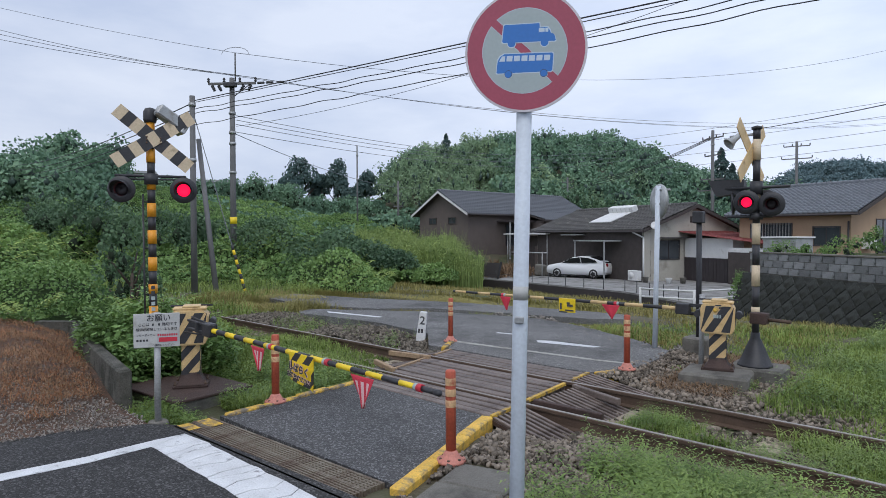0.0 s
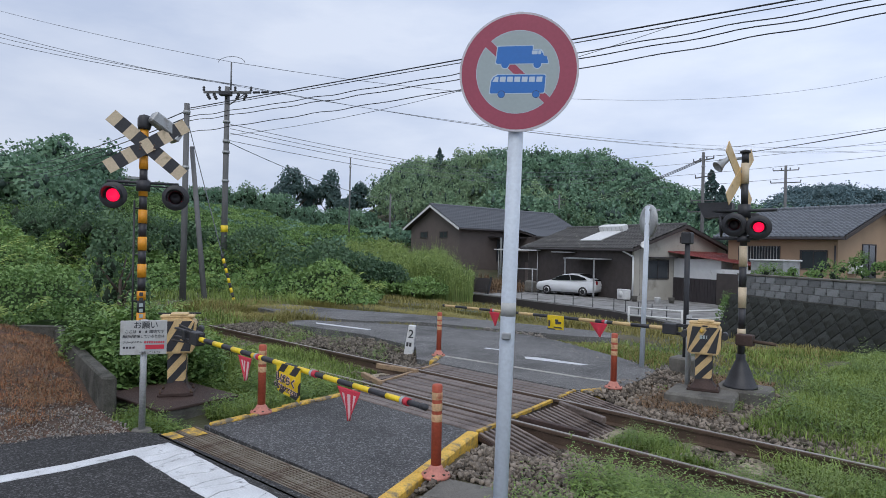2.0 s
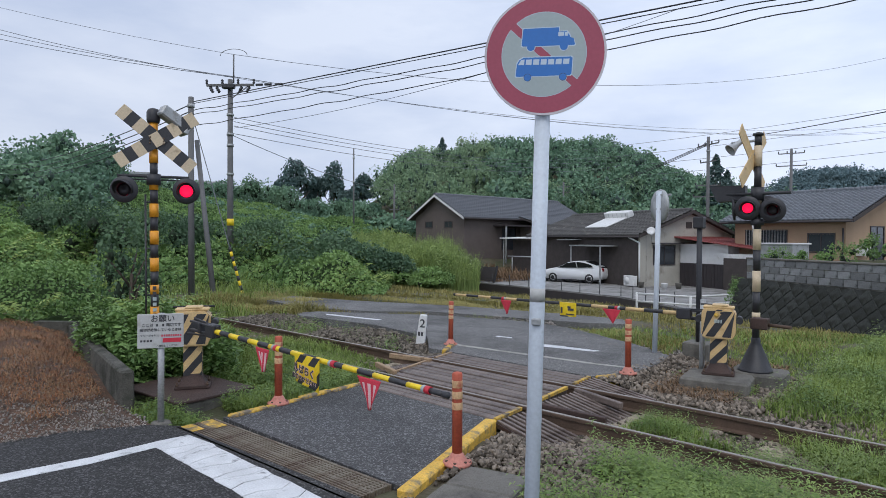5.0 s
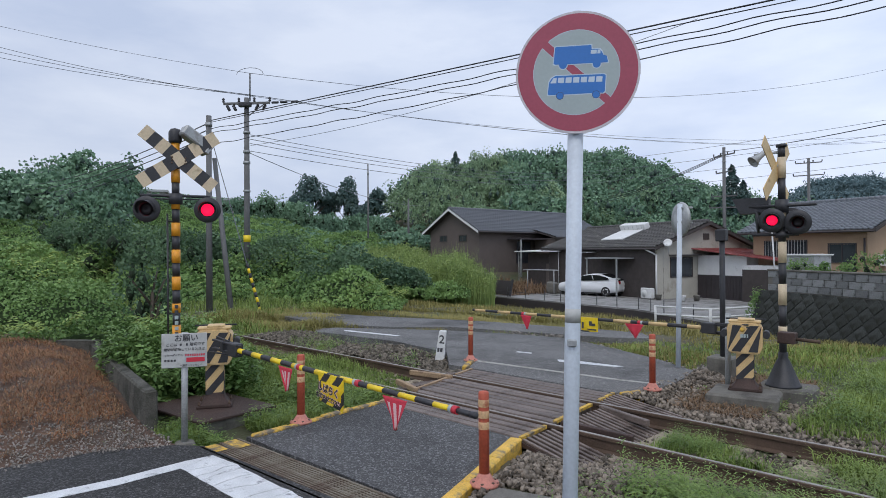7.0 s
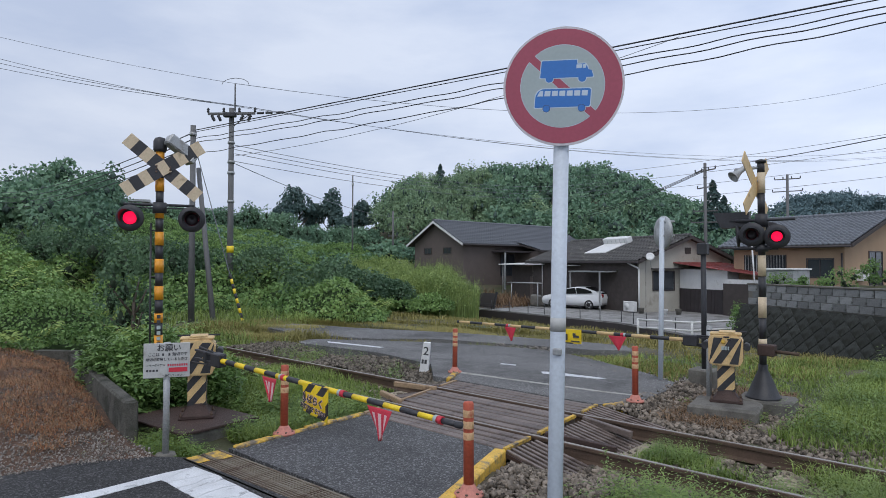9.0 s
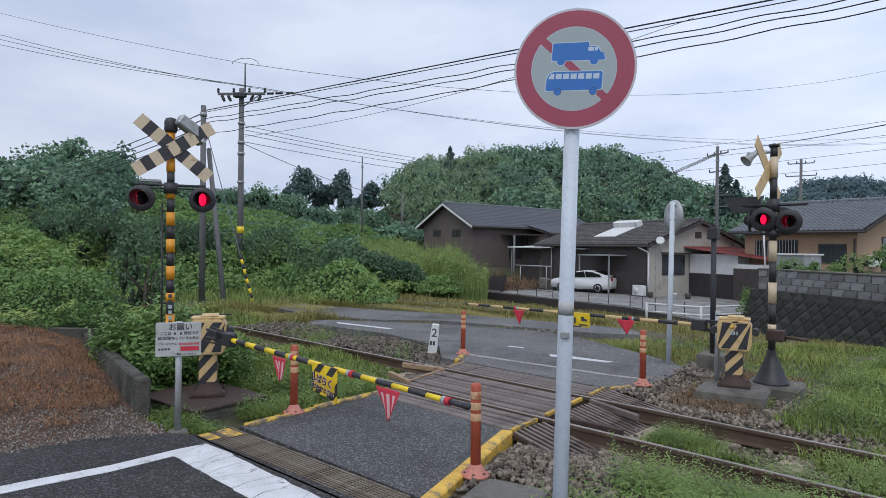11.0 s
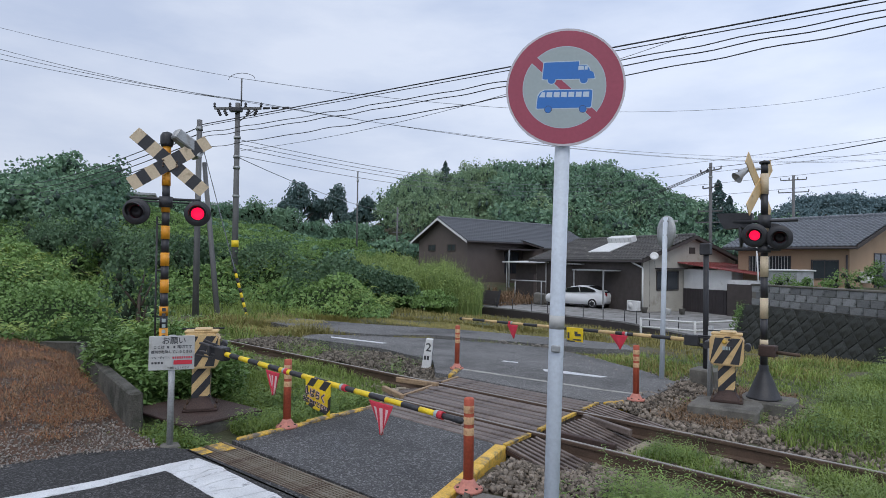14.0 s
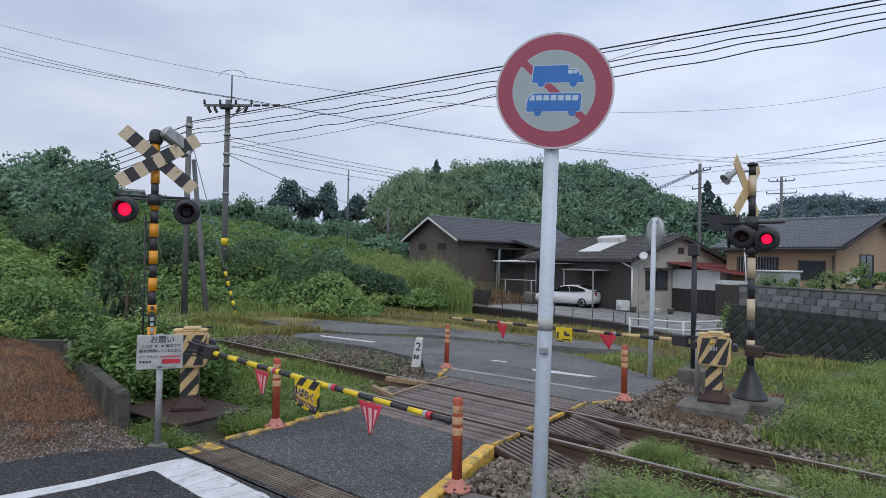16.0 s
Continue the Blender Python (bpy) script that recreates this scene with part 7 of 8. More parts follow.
# litter on the bank, grit at its foot
g = np.random.default_rng(51)
n = 84000
x, y = -6.1 - g.uniform(0, 1, n) ** 1.3 * 5.5, g.uniform(-2.5, 3.3, n)
k = (y < 2.45 + 0.178 * np.maximum(0, -6.6 - x)) & (x < -6.45 - 0.12 * np.maximum(0, y - 1.2))
k &= lump(x, y, 0.28) + 0.7 * lump(x + 4, y, 0.11) + 0.55 > g.uniform(-0.9, 0.9, n) + 0.9 * sm(-8.2, -6.4, x - 0.35 * (y - 1.5))
x, y = x[k], y[k]
z = np.array([bank_h(a, b) for a, b in zip(x, y)]) + 0.01
stuff("cut_litter", [blades(x[::2], y[::2], z[::2] + 0.012, 0.060, 0.0055, 52, 2.7)], STRAW, "dry red-brown cut grass lying on the bank", "litter")


stuff("twig_litter", [blades(x[1::2], y[1::2], z[1::2] + 0.012, 0.065, 0.0045, 53, 2.7)], TWIG, "dry brown twigs lying on the bank", "litter")


stuff("straw_litter", [blades(x[::3] + 0.013, y[::3] - 0.02, z[::3] + 0.022, 0.050, 0.0045, 54, 2.8)], PALE_STRAW, "pale dry straw scattered over the bank", "litter")


def stones(n, px, py, pz, s, seed):
    """Angular stones: eight-cornered lumps."""
    g = np.random.default_rng(seed)
    c = np.array([[-1, -1, -1], [1, -1, -1], [1, 1, -1], [-1, 1, -1], [-1, -1, 1], [1, -1, 1], [1, 1, 1], [-1, 1, 1]]) * 0.5
    v = c[None] * g.uniform(0.30, 1.25, (n, 8, 3))
    v[:, 4:, :2] *= g.uniform(0.4, 0.9, (n, 1, 1))
    q = g.normal(size=(n, 4))
    q /= np.linalg.norm(q, axis=1, keepdims=True)
    w, a, b, d = q.T
    R = np.stack([1 - 2 * (b * b + d * d), 2 * (a * b - d * w), 2 * (a * d + b * w), 2 * (a * b + d * w), 1 - 2 * (a * a + d * d), 2 * (b * d - a * w), 2 * (a * d - b * w), 2 * (b * d + a * w), 1 - 2 * (a * a + b * b)], 1).reshape(n, 3, 3)
    v = np.einsum("nij,nkj->nki", R, v) * (np.asarray(s) * g.uniform(0.5, 1.35, n))[:, None, None]
    v = v + np.stack([px, py, pz], 1)[:, None, :]
    f = np.array([[0, 3, 2, 1], [4, 5, 6, 7], [0, 1, 5, 4], [1, 2, 6, 5], [2, 3, 7, 6], [3, 0, 4, 7]])
    return v.reshape(-1, 3), (np.arange(n)[:, None, None] * 8 + f[None]).reshape(-1, 4)


def scatter(n, x0, x1, y0, y1, seed, s, zt, keep=None):
    g = np.random.default_rng(seed)
    x, y = g.uniform(x0, x1, n), g.uniform(y0, y1, n)
    k = np.ones(n, bool) if keep is None else keep(x, y)
    x, y = x[k], y[k]
    z = (zt(x, y) if callable(zt) else zt) + g.uniform(-0.02, 0.015, len(x))
    return stones(len(x), x, y, z, s, seed)


right_side = lambda x, y: x > -3.0 - 0.30 * (y - 3.7)
S = [scatter(10500, -3.5, -0.9, 3.0, 5.42, 61, 0.041, lambda x, y: -0.15 + 0.13 * sm(5.1, 4.5, y), lambda x, y: right_side(x, y) & ~((np.abs(x + 2.6) < 0.3) & (np.abs(y - 3.52) < 0.42))),
     scatter(1000, -0.9, 1.4, 3.35, 5.42, 62, 0.045, lambda x, y: -0.15 + 0.13 * sm(5.1, 4.5, y)),
     scatter(2300, -3.4, 1.4, 5.58, 6.56, 63, 0.043, -0.165),
     scatter(3400, -3.3, 1.6, 6.72, 8.1, 64, 0.043, lambda x, y: -0.13 - 0.03 * (y - 6.7)),
     scatter(3500, -3.75, -1.9, 7.25, 9.6, 65, 0.05, lambda x, y: -0.13 + 0.10 * sm(-3.0, -3.6, x)),
     scatter(1500, -15, -6.3, 5.58, 6.56, 67, 0.05, -0.16)]
stuff("weathered_ballast", [scatter(5500, -14, -6.3, 6.72, 7.95, 66, 0.055, lambda x, y: -0.05 + 0.06 * np.sin(x * 2))], DARK_STONE, "dark weathered ballast shoulder beyond the rails", "ballast")
stuff("ballast", S, STONE, "grey-brown crushed stone ballast along the track", "ballast")
B = [scatter(15000, -8.8, -5.75, -0.6, 2.95, 71, 0.015, lambda x, y: np.array([bank_h(a, b) for a, b in zip(x, y)]) + 0.008, lambda x, y: (np.abs(np.sin(x * 91.7 + y * 57.3)) > (-6.2 - x) * 0.40 + 0.35 * lump(x, y, 0.25)) & (x < -6.1 + 0.05 * np.sin(y * 7) + 0.35 * (y > 2.0)) & (y < 2.45 + 0.178 * np.maximum(0, -6.6 - x))),
     scatter(1700, -7.0, -5.7, 1.0, 2.55, 76, 0.016, lambda x, y: np.array([bank_h(a, b) for a, b in zip(x, y)]) * (x < -6.1) + 0.006, lambda x, y: x < -6.02 + 0.30 * sm(1.7, 2.5, y)),
     scatter(1400, -4.0, -3.2, 8.6, 10.4, 72, 0.035, -0.10),
     scatter(2600, -8.6, -3.6, 9.4, 11.6, 75, 0.03, -0.02, lambda x, y: np.abs(y - (11.12 - 0.55 * np.clip(x + 7.3, 0, 9))) < 0.28 + 0.15 * np.sin(x * 4))]
stuff("grit", B, GRIT, "pale grit and small stones at the foot of the bank", "grit")
g = np.random.default_rng(73)
n = 4200
x, y = g.uniform(-3.75, -2.3, n), g.uniform(7.5, 10.2, n)
stuff("dead_weeds", [blades(x, y, ground_z(x, y) + 0.06, 0.09, 0.011, 74, 3.2)], TWIG, "dead brown weeds beside the footing", "weeds")


# ---- trees ----
def crown_points(cx, cy, cz, r, h, n, g, m=9):
    """Leaf clumps on the lobes of a crown: points, the ways they face, and the lobes' centres and sizes."""
    la = g.uniform(0, 2 * np.pi, m)
    lz = g.uniform(-0.45, 0.75, m)
    ld = 0.62 * (1 - 0.55 * np.maximum(0, lz)) * g.uniform(0.5, 1.1, m)
    lr = g.uniform(0.30, 0.52, m)
    k = g.integers(0, m, n)
    d = g.normal(size=(n, 3))
    d /= np.linalg.norm(d, axis=1, keepdims=True)
    d[:, 2] = np.abs(d[:, 2]) * 0.95 - 0.25
    rad = (1 - 0.22 * g.uniform(0, 1, n) ** 2) * (1 + 0.12 * g.normal(size=n))
    px = cx + r * (ld[k] * np.cos(la[k]) + lr[k] * d[:, 0] * rad)
    py = cy + r * (ld[k] * np.sin(la[k]) + lr[k] * d[:, 1] * rad)
    pz = cz + h * (0.5 + 0.42 * lz[k] + lr[k] * d[:, 2] * rad * 0.75)
    lobes = np.stack([cx + r * ld * np.cos(la), cy + r * ld * np.sin(la), cz + h * (0.46 + 0.42 * lz), r * lr, h * lr * 0.75], 1)
    return np.stack([px, py, pz], 1), d, lobes


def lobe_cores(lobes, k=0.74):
    """Eight-sided lumps set in the lobes of crowns, standing for the shade inside."""
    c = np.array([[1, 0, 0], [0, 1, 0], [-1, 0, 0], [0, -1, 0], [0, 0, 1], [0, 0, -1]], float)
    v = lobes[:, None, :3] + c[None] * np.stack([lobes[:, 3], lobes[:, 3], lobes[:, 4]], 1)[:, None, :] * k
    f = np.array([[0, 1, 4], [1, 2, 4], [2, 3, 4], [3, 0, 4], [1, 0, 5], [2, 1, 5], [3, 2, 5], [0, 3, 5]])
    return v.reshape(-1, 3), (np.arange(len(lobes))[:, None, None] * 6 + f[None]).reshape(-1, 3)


def forest(name, spots, clumps, size, material, label, seed, slim=0.75, follow=0.55, inner=None, fill=0.30):
    g = np.random.default_rng(seed)
    pts, face, sz, lobes = [], [], [], []
    for x, y, r, h in spots:
        p, d, lb = crown_points(x, y, float(ground_z(x, y)), r, h, clumps, g)
        pts.append(p)
        face.append(d)
        lobes.append(lb)
        sz.append(np.full(len(p), size * g.uniform(0.8, 1.2)))
    stuff(name, [leaf_quads(np.concatenate(pts), np.concatenate(sz), follow, seed, slim, np.concatenate(face))], material, label, "trees")
    stuff(name + "_shade_cores", [lobe_cores(np.concatenate(lobes), fill)], inner or CROWN_SHADE, "lumps in the crowns standing for inner shade", "trees")


def open_to_crossing(spots):
    """The trees that stand clear of the ground between them and the crossing."""
    out = []
    for x, y, r, h in spots:
        rise = (float(ground_z(x, y)) + h * 1.1 - 1.8)
        if all(float(ground_z(x * f, y * f)) + 1.5 - 1.8 < rise * f + 0.01 for f in (0.70, 0.78, 0.86, 0.92, 0.96)):
            out.append((x, y, r, h))
    return out


def spots_in(n, x0, x1, y0, y1, seed, test, r, h):
    g = np.random.default_rng(seed)
    out = []
    for _ in range(n):
        x, y = g.uniform(x0, x1), g.uniform(y0, y1)
        if test(x, y):
            s = g.uniform(0.7, 1.25)
            out.append((x, y, r * s, h * s * g.uniform(0.85, 1.2)))
    return open_to_crossing(out)


hill_at = lambda x, y: float(hill_share(x, y) * 125 * crest(x, y))
bearing = lambda x, y: math.degrees(math.atan2(y, x))
forest("hill_woods", spots_in(1500, -120, -14, 66, 140, 81, lambda x, y: hill_at(x, y) > 0.8 and math.hypot(x, y) < 136 and bearing(x, y) < 139 and not (bearing(x, y) > 129 and math.hypot(x, y) < 118), 2.9, 4.6), 200, 0.48, HILL, "dense green broadleaf wood on the hill", 82, inner=HILL_SHADE)
forest("bamboo_grove", spots_in(620, -105, -40, 58, 122, 83, lambda x, y: hill_at(x, y) > 0.8 and math.hypot(x, y) < 127 and (bearing(x, y) > 128 or (hill_at(x, y) < 6 and bearing(x, y) > 112)) and bearing(x, y) < 139, 1.8, 4.7), 260, 0.52, BAMBOO, "pale green feathery bamboo on the hill's flank", 84, 0.30, 0.4, HILL_SHADE, 0.3)
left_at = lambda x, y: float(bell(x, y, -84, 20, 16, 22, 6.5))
forest("left_woods", spots_in(520, -110, -52, 0, 44, 85, lambda x, y: left_at(x, y) > 0.8 and y < -0.335 * x and y > -0.05 * x, 2.6, 4.8), 420, 0.42, HILL, "dark green wood on the low ridge", 86, inner=HILL_SHADE)
forest("slope_scrub", spots_in(900, -120, -44, 30, 100, 87, lambda x, y: y > 22 + 0.0 * x and hill_at(x, y) < 3.5, 2.2, 1.5), 200, 0.36, HILL, "green scrub over the slope", 88)
forest("left_scrub", spots_in(110, -56, -30, -3, 4.5, 89, lambda x, y: True, 1.6, 2.2), 300, 0.19, LEAF, "tall green scrub left of the track", 90)
forest("far_woods", spots_in(480, -130, 40, 330, 420, 91, lambda x, y: True, 7.0, 8), 170, 1.05, FAR_WOODS, "distant wooded hills with haze put into their colour", 92, inner=FAR_WOODS)
forest("garden_hedge", [(-6.15, 20.0, 0.55, 1.3), (-6.3, 20.4, 0.5, 1.5)] + [(-5.9 + k * 0.62, 21.2 - k * 0.42, 0.42 + 0.1 * math.sin(k * 2.1), 0.75 + 0.2 * math.sin(k * 1.7)) for k in range(14)], 520, 0.06, LEAF, "clipped green hedge behind the block wall", 93)
forest("yard_trees", [(-18.0, 60, 3.4, 8.0), (-14.0, 62, 3.2, 7.4), (-24, 58, 3.0, 6.5), (-29, 60, 3.2, 7.2), (-34, 62, 3.4, 7.0), (-40, 64, 3.4, 7.0)], 420, 0.45, WOODS, "green trees behind the houses", 94)


def make_tree(x, y, r, h, trunk, material, label, seed, size=0.5, n=420, base=None):
    z = float(ground_z(x, y)) if base is None else base
    t = thing("tree", pose(x, y, z), label, "tree", "trees on the slope")
    bm = bmesh.new()
    rod(bm, (0, 0, -0.3), (0.1, 0, trunk + h * 0.45), 0.03 * h, 0.012 * h, n=8)
    gg = random.Random(seed)
    for k in range(6):
        a = gg.uniform(0, 6.28)
        z0 = trunk + h * gg.uniform(0.05, 0.4)
        rod(bm, (0.05, 0, z0), (math.cos(a) * r * 0.6, math.sin(a) * r * 0.6, z0 + h * 0.25), 0.012 * h, 0.005 * h, n=6)
    part("trunk", bm, BARK, t)
    g = np.random.default_rng(seed)
    p, d, lobes = crown_points(0, 0, trunk * 0.8, r, h, n, g)
    v, f = leaf_quads(p, size, 0.5, seed, 0.75, d)
    ob = new("crown", grid_mesh("crown", v, f, material))
    ob.parent = t
    ob = new("crown_shade_core", grid_mesh("crown_shade_core", *lobe_cores(lobes, 0.30), CROWN_SHADE))
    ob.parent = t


def make_cedar(x, y, r, h, label, seed, material=None):
    z = float(ground_z(x, y))
    t = thing("conifer", pose(x, y, z), label, "tree", "conifers")
    bm = bmesh.new()
    rod(bm, (0, 0, -0.3), (0, 0, h * 0.95), 0.02 * h, 0.004 * h, n=8)
    part("trunk", bm, BARK, t)
    g = np.random.default_rng(seed)
    n = 1500
    u = g.uniform(0.08, 1, n)
    a = g.uniform(0, 2 * np.pi, n)
    tier = 0.75 + 0.25 * np.cos(u * 40)
    rr = r * (1 - u) ** 0.8 * tier * g.uniform(0.5, 1.0, n)
    p = np.stack([rr * np.cos(a), rr * np.sin(a), u * h], 1)
    v, f = leaf_quads(p, h * 0.06, 0.3, seed, 0.5)
    ob = new("crown", grid_mesh("crown", v, f, material or HAZED_CONIFER))
    ob.parent = t


for k, (az, d, r, top) in enumerate(((146.5, 110, 3.6, 15.2), (143.3, 111, 2.9, 14.9), (140.5, 108, 2.4, 12.6), (148.1, 108, 1.9, 11.2), (144.9, 112, 2.0, 12.8), (141.9, 107, 1.9, 10.8))):
    x, y = d * math.cos(radians(az)), d * math.sin(radians(az))
    make_tree(x, y, r, (top - float(ground_z(x, y))) / 1.02, 0.2, HAZED_CONIFER, "dark broad pine tree on the skyline", 100 + k, 0.50, 2000)
make_cedar(-85.2, 90.0, 3.4, 7.6, "dark pointed cedar on the hill shoulder", 120)
make_cedar(-33.6, 94.2, 3.8, 10.4, "dark pointed cedar behind the houses", 121)
make_cedar(-31.6, 93.0, 3.8, 8.8, "dark pointed cedar behind the houses", 122)
make_cedar(-90.0, 17.0, 1.6, 6.0, "small dark cedar on the low ridge", 123)
for k, (x, y, r, h) in enumerate(((-33, 10.5, 2.0, 3.0), (-36, 16, 2.4, 3.2), (-44, 12.5, 2.2, 3.0))):
    make_tree(x, y, r, h, 0.4, LEAF, "young green tree wrapped in vines", 130 + k, 0.15, 2400)
make_tree(-11.2, 4.3, 0.6, 2.2, 0.3, WOODS, "slender leafy shrub behind the signal", 140, 0.07, 1500)
forest("garden_bush", [(-36.4, 32.6, 2.3, 3.9), (-38.2, 33.6, 1.9, 3.2)], 2600, 0.15, REED, "rounded pale green bush beside the grey house", 143)
forest("low_scrub", [(-23.2 - 0.8 * k + 0.5 * math.sin(k * 2.3), 23.6 + 0.14 * k + 0.9 * math.sin(k * 1.7), 1.25 + 0.35 * math.sin(k * 3.1), 1.35 + 0.5 * math.sin(k * 1.3)) for k in range(11)], 1500, 0.13, LEAF, "leafy green scrub at the foot of the reeds", 144)
forest("vine_bushes", [(-20.3, 16.3, 1.9, 2.3), (-21.9, 15.6, 1.7, 2.0), (-19.0, 17.3, 1.5, 1.7), (-23.2, 16.6, 1.8, 2.2)], 3200, 0.12, WOODS, "rounded dark green vine-covered bushes", 145)
forest("tall_bushes", [(-25.9, 15.3, 1.9, 3.0), (-27.6, 16.4, 1.7, 2.8)], 3200, 0.12, WOODS, "tall dark green bushes beyond the track", 146)
# dark thicket along the far side of the track, and the scrub on the brow of the slope
forest("dark_thicket", [(-31, 10.8, 1.9, 3.6), (-34, 10.6, 2.1, 3.8), (-28.6, 11.9, 1.6, 3.2), (-38, 9.8, 2.2, 3.4), (-42, 10.2, 2.2, 3.6), (-30, 14.6, 1.9, 3.0), (-26.8, 15.6, 1.6, 2.7), (-36, 14.0, 2.2, 3.4), (-24.2, 16.2, 1.2, 2.2)], 2600, 0.14, WOODS, "dark green thicket of shrubs behind the track", 141)
BROW = []
for k in range(44):
    a = radians(140 + 19 * k / 43)
    d = 92 + 5 * math.sin(k * 2.3)
    x, y = d * math.cos(a), d * math.sin(a)
    top = (9.4 if k > 15 else 7.2) + 0.35 * math.sin(k * 1.9)
    BROW.append((x, y, 2.3, max(1.0, top - float(ground_z(x, y)))))
forest("brow_scrub", BROW, 640, 0.30, HILL, "green kudzu scrub on the brow of the slope", 142)

# far buildings on the slope
def far_building(x, y, z, w, h, yaw, label):
    fb = thing("distant_building", pose(x, y, z, 0, 0, yaw), label, "building", "buildings on the slope")
    bm = bmesh.new()
    box(bm, (-w / 2, 0, -6), (w / 2, 5, h))
    part("wall", bm, PALE_CONCRETE, fb)
    bm = bmesh.new()
    box(bm, (-w / 2 - 0.4, -0.4, h), (w / 2 + 0.4, 5.4, h + 0.35))
    part("roof", bm, GALV, fb)
    for k in range(int(w / 2.2)):
        bm = bmesh.new()
        x0 = -w / 2 + 0.5 + k * 2.2
        box(bm, (x0, -0.05, h - 1.5), (x0 + 1.4, 0.0, h - 0.5))
        part("window", bm, WINDOW, fb)


far_building(-103.0, 37.0, 9.3, 6.0, 2.4, 66, "distant pale flat-roofed building on the slope")
far_building(-96.0, 47.0, 8.2, 4.2, 2.2, 62, "distant small grey-roofed building on the slope")


# ---- utility poles and cables ----
def make_pole(name, x, y, top, r0, r1, label, bands=(), arms=(), base=None, lean=0):
    z0 = float(ground_z(x, y)) - 0.3 if base is None else base
    t = thing(name, pose(x, y, z0, 0, lean, 0), label, "utility pole", "utility poles")
    bm = bmesh.new()
    rod(bm, (0, 0, 0), (0, 0, top - z0), r0, r1, n=14)
    part("pole", bm, POLE_GREY, t)
    for z, h in bands:
        bm = bmesh.new()
        rod(bm, (0, 0, z - z0), (0, 0, z - z0 + h), r0 * 1.06, n=14)
        part("band", bm, GALV if h < 0.3 else BRIGHT_YELLOW, t)
    for z, w, yaw, k in arms:
        bm = bmesh.new()
        box(bm, (-w, -0.05, z - z0 - 0.05), (w, 0.05, z - z0 + 0.05), pose(0, 0, 0, 0, 0, yaw))
        arm = part("crossarm", bm, POLE_GREY, t)
        for i in range(k):
            xx = -w + 2 * w * i / max(1, k - 1)
            bm = bmesh.new()
            lathe(bm, [(0.03, 0), (0.07, 0.05), (0.035, 0.10), (0.07, 0.15), (0.03, 0.22), (0, 0.23)], pose(0, 0, 0, 0, 0, yaw) @ pose(xx, 0, z - z0 + 0.05), n=10)
            part("insulator", bm, BLACK, arm)
    return t


make_pole("utility_pole", -26.42, 14.15, 8.95, 0.15, 0.11, "tall grey concrete utility pole with insulators and brackets", ((6.4, 0.12), (5.9, 0.12), (4.6, 0.1), (2.3, 0.31), (7.3, 0.1)), ((8.7, 1.1, 40, 4),))
make_pole("utility_pole", -19.86, 9.34, 6.35, 0.105, 0.085, "dark grey concrete pole carrying the service cables", ((6.0, 0.12), (5.5, 0.1), (4.2, 0.1)))
bm = bmesh.new()
rod(bm, (-18.7, 9.55, -0.3), (-20.22, 9.70, 5.0), 0.09, 0.075, n=12)
tagged(part("prop_pole", bm, POLE_GREY), "leaning concrete prop pole against the service pole", "pole")
make_pole("antenna_mast", -46.86, 37.44, 10.3, 0.10, 0.06, "thin pale antenna mast above the bushes", ((7.0, 0.25), (9.3, 0.25)))
make_pole("utility_pole", -55.0, 50.0, 8.2, 0.14, 0.1, "slim grey pole among the bushes", (), ((5.2, 0.6, 20, 2), (6.5, 0.4, 20, 2)))
make_pole("utility_pole", -20.71, 56.42, 10.9, 0.17, 0.13, "pale utility pole with crossarms behind the houses", ((9.6, 0.1),), ((10.2, 1.3, -30, 4), (8.7, 1.0, -30, 3), (6.6, 1.0, 20, 2), (5.6, 1.2, 20, 2)))
make_pole("utility_pole", -18.25, 72.86, 11.4, 0.17, 0.13, "distant dark utility pole with crossarms", (), ((10.9, 1.2, 10, 4), (9.6, 1.4, 10, 3)))
make_pole("utility_pole", -43.0, 68.0, 9.0, 0.13, 0.1, "slim pole in front of the wooded hill", (), ((8.4, 0.7, 30, 2), (7.7, 0.7, 30, 2)))
make_pole("street_lamp", -70.0, 66.0, 9.4, 0.10, 0.07, "distant slim lamp post on the slope", (), ((9.3, 0.5, 40, 0),))
bm = bmesh.new()
rod(bm, (-26.33, 14.27, 10.1), (-26.33, 14.27, 8.8), 0.035, n=8)
for i in range(8):
    a0, a1 = math.pi * i / 8, math.pi * (i + 1) / 8
    rod(bm, (-26.33 + 0.5 * math.cos(a0), 14.27 + 0.4 * math.cos(a0), 10.05 + 0.30 * math.sin(a0)), (-26.33 + 0.5 * math.cos(a1), 14.27 + 0.4 * math.cos(a1), 10.05 + 0.30 * math.sin(a1)), 0.012, n=6)
tagged(part("pole_top_bracket", bm, POLE_GREY), "earth wire bracket on the pole top", "bracket")


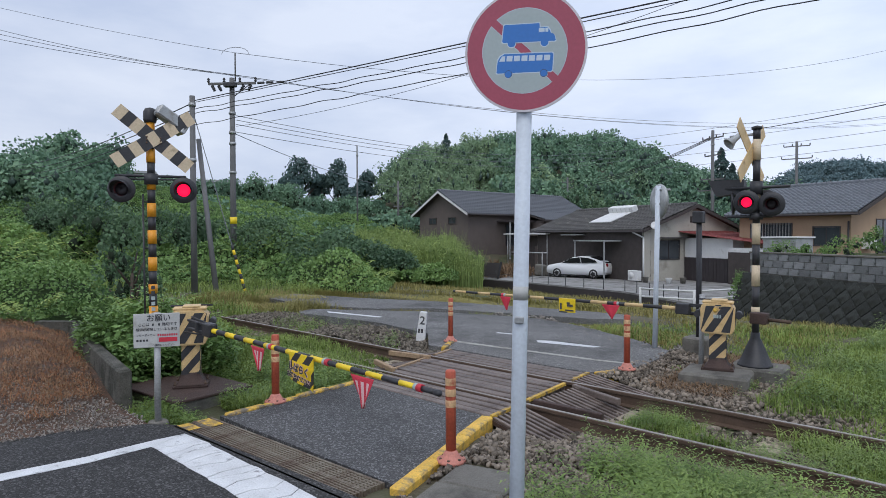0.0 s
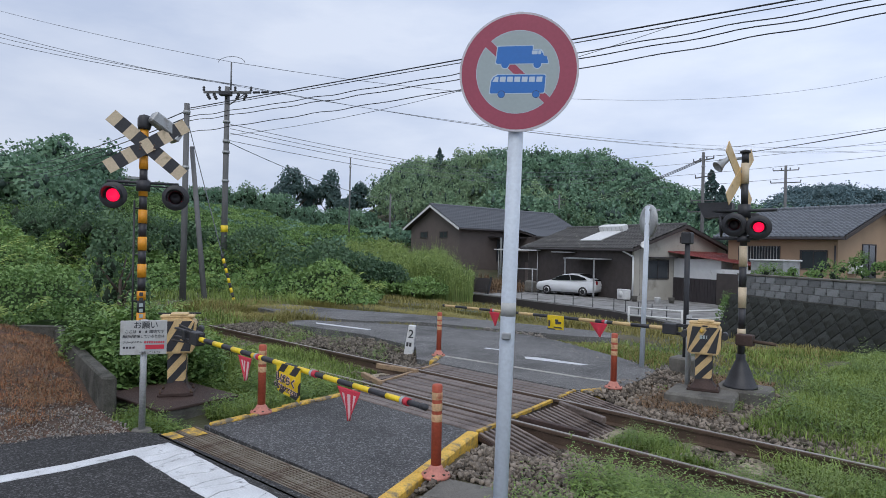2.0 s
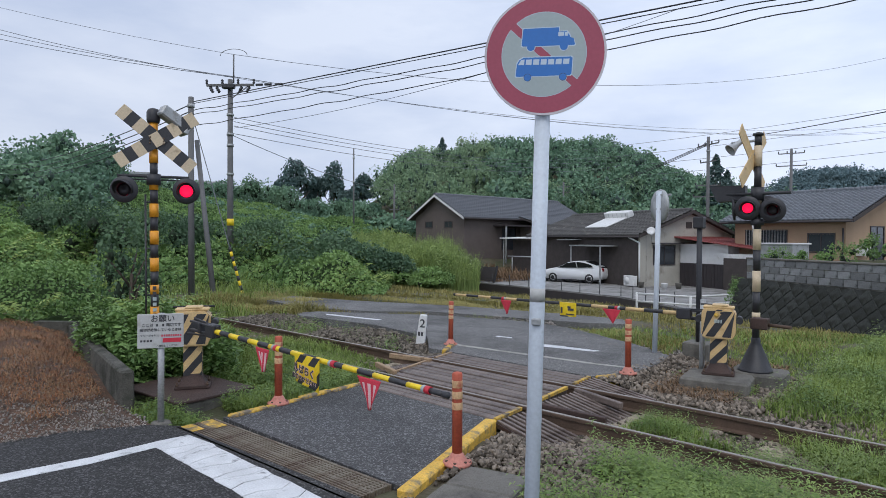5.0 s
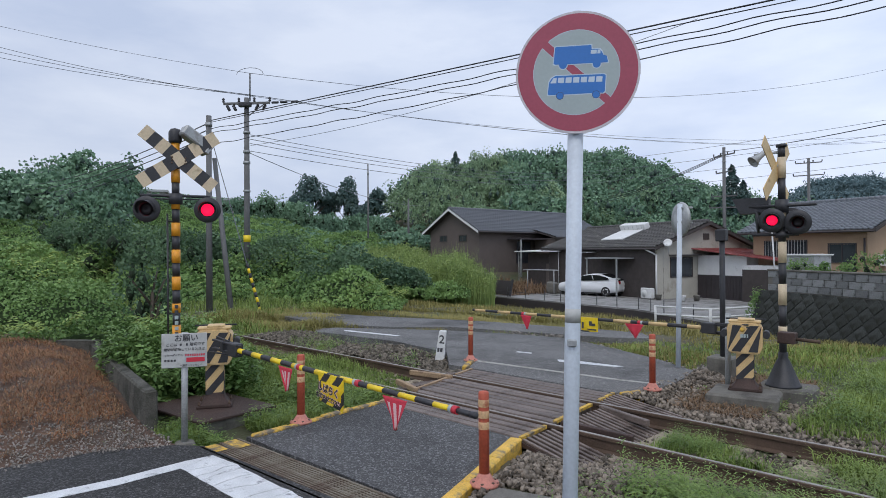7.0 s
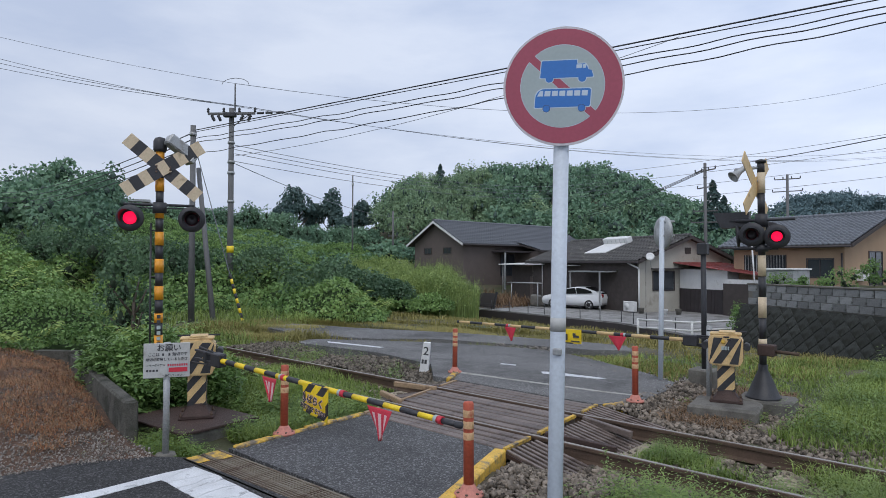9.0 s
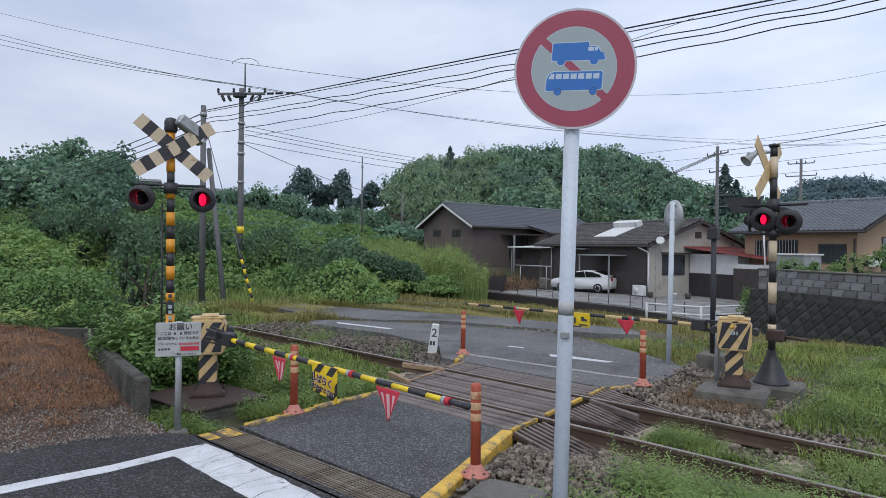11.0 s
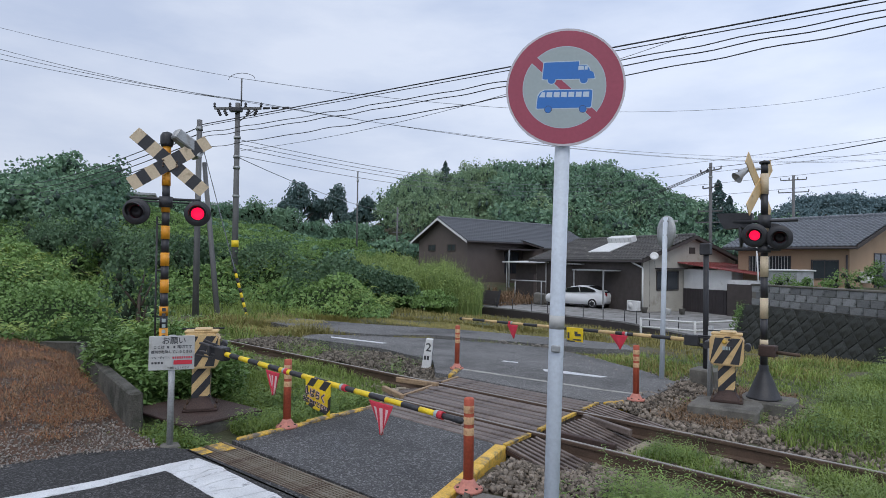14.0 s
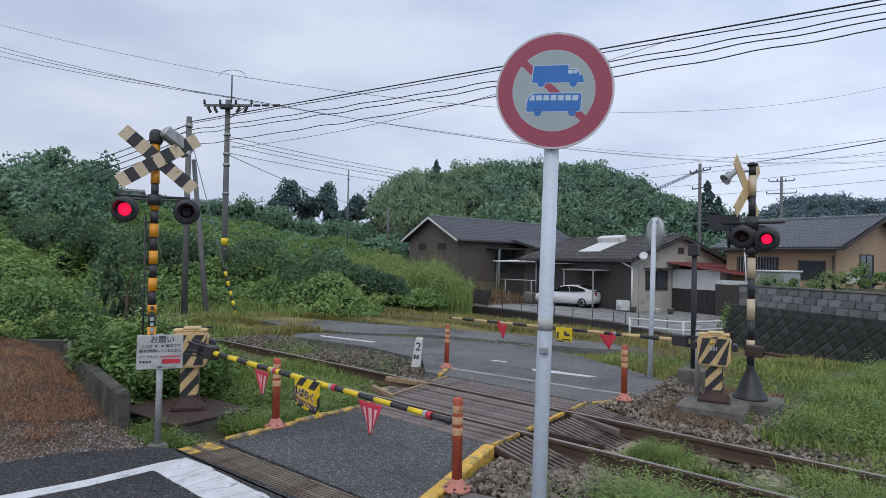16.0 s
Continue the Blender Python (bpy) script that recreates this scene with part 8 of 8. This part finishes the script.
def pole_hardware():
    """Dark switch gear and drop insulators round the head of the tall pole."""
    head = thing("pole_switch_gear", pose(-26.42, 14.15, 8.5, 0, 0, 40), "dark switch gear and insulators on the pole head", "switch gear")
    bm = bmesh.new()
    box(bm, (-0.28, -0.34, -0.02), (0.30, -0.10, 0.20), bevel=0.04)
    part("switch_box", bm, BLACK, head)
    for k, x in enumerate((-0.95, -0.65, 0.55, 0.9)):
        bm = bmesh.new()
        lathe(bm, [(0.03, 0.0), (0.085, -0.06), (0.05, -0.11), (0.085, -0.17), (0.05, -0.22), (0.075, -0.28), (0.0, -0.32)], pose(x, 0.02, 0.14, 0, 28 * (1 if x > 0 else -1), 0), n=10)
        part("drop_insulator", bm, BLACK, head)
    for x, y in ((1.3, -0.25), (1.75, -0.4), (2.3, -0.55)):
        bm = bmesh.new()
        rod(bm, (x, y, 0.22 - 0.06 * x), (x + 0.32, y - 0.1, 0.20 - 0.06 * x), 0.055, n=8)
        part("line_sleeve", bm, BLACK, head)
    bm = bmesh.new()
    rod(bm, (0.0, 0.0, -0.45), (0.85, 0.0, 0.16), 0.025, n=8)
    part("arm_brace", bm, POLE_GREY, head)


pole_hardware()


def cable(a, b, sag, r, material, label, n=22, wave=0.0):
    a, b = Vector(a), Vector(b)
    cu = bpy.data.curves.new("cable", "CURVE")
    cu.dimensions, cu.bevel_depth, cu.bevel_resolution = "3D", r, 1
    sp = cu.splines.new("POLY")
    sp.points.add(n)
    for i in range(n + 1):
        f = i / n
        p = a.lerp(b, f)
        sp.points[i].co = (p.x, p.y, p.z - 4 * sag * f * (1 - f) + wave * math.sin(i * 1.05) * (0.6 + 0.4 * math.sin(i * 0.37)), 1)
    cu.materials.append(material)
    tagged(new("cable", cu), label, "cable", "overhead cables")


def beyond(a, b, f):
    a, b = Vector(a), Vector(b)
    return a + (b - a) * f


P1, P2 = Vector((-26.33, 14.27, 8.9)), Vector((-19.82, 9.40, 6.2))
for dz, end, sg, r in ((0.0, (-2.93, 11.76, 6.07), 0.0, 0.015), (-0.06, (-2.86, 11.78, 5.99), 0.0, 0.010), (-0.28, (-1.85, 11.99, 6.08), 0.22, 0.011), (-0.42, (-1.62, 12.02, 6.00), 0.25, 0.011), (-0.80, (-1.42, 12.05, 5.86), 0.25, 0.011)):
    cable(P2 + Vector((0, 0, dz)), beyond(P2 + Vector((0, 0, dz)), end, 1.8), sg, r, WIRE, "black overhead service cable", 22 if dz > -0.2 else 110, 0.0 if dz > -0.2 else 0.022)
for k, (dz, px) in enumerate(((0.25, 0), (0.2, 0.5), (0.1, 1.0))):
    cable(P1 + Vector((px - 0.5, px - 0.5, dz)), beyond(P1, (-39.25, 7.11, [13.0, 12.7, 12.4][k]), 1.6), 0.4, 0.014, WIRE_PALE, "thin overhead power line")
    cable(P1 + Vector((px - 0.5, px - 0.5, dz)), beyond(P1, (-8.88 + k * 0.5, 59.47, [11.61, 11.2, 11.1][k]), 1.2), 1.6, 0.010, WIRE_PALE, "overhead power line over the houses")
cable(P1 + Vector((0, 0, 1.2)), beyond(P1, (-39.25, 7.11, 13.6), 1.6), 0.3, 0.010, WIRE_PALE, "thin earth wire above the lines")
cable(P1 + Vector((0, 0, 1.2)), (-5, 66, 18.2), 2.4, 0.012, WIRE_PALE, "thin earth wire above the lines")
for k in range(4):
    cable(P2 + Vector((0, 0, -0.05 - 0.22 * k)), (-90, 15.5, 10.9 - k * 0.55), 1.3, 0.018, WIRE, "black cable running along the railway")
for k, z in enumerate((7.25, 7.05, 6.85, 6.5)):
    cable((-26.33, 14.27, z), (-36 + k * 0.6, 66, 11.6 - k * 0.45), 1.2, 0.014, WIRE_PALE, "thin overhead telephone line")
cable((-26.33, 14.27, 6.4), (-46, 45, 6.6), 0.7, 0.016, WIRE_PALE, "thin overhead telephone line")
cable((-26.3, 14.27, 6.75), (-8, 20, 9.2), 0.5, 0.010, WIRE_PALE, "thin overhead telephone line")
cable((-20.9, 56.4, 10.5), (-1.0, 25.0, 6.25), 0.2, 0.022, WIRE, "overhead line to the houses")
for k in range(4):
    cable((-62, 90, 16.5 - k * 1.6), (14, 78, 16.8 - k * 1.5), 0.8, 0.025, WIRE_PALE, "distant overhead line before the hill")
for k in range(3):
    cable((-20.71, 56.4, 10.4 - k * 0.1), (-44 - k, 76, 9.2 - k * 0.5), 0.5, 0.03, WIRE, "overhead line towards the hill")
# stays of the tall pole
cable((-20.0, 9.50, 5.6), (-18.05, 10.2, -0.1), 0.0, 0.014, WIRE_PALE, "steel stay wire of the service pole")
bm = bmesh.new()
a, b = Vector((-20.0, 9.50, 5.6)), Vector((-18.05, 10.2, -0.1))
for k in range(10):
    p, q = b.lerp(a, k * 0.027), b.lerp(a, (k + 1) * 0.027)
    rod(bm, p, q, 0.045, n=10, mi=k % 2)
tagged(part("stay_guard", bm, [BRIGHT_YELLOW, BLACK]), "yellow and black striped guard on the stay wire", "stay guard")


# ---- what moves: the lens plates of the lamps turn their lit side in and out ----
SWITCH = (0.25, 0.85, 1.42, 2.08, 2.65, 3.25, 3.85, 4.44, 5.04, 5.63, 6.22, 6.82, 7.58, 8.07, 8.66, 9.25, 9.84, 10.43, 11.02, 11.60, 12.20, 12.80, 13.40, 13.91, 14.58, 15.12, 15.72)


def motions():
    for lens, phase in GLOWS:
        at = Matrix.Translation(lens.location)
        turn = 0.0 if phase == 1 else 180.0
        rows = [(0.0, at @ pose(0, 0, 0, 0, 0, turn))]
        for s in SWITCH:
            for k in range(4):
                rows.append((s - 1.5 / FPS + k / FPS, at @ pose(0, 0, 0, 0, 0, turn + 60 * k)))
            turn += 180.0
        rows.append((16.0, at @ pose(0, 0, 0, 0, 0, turn)))
        walk(lens, rows)


motions()
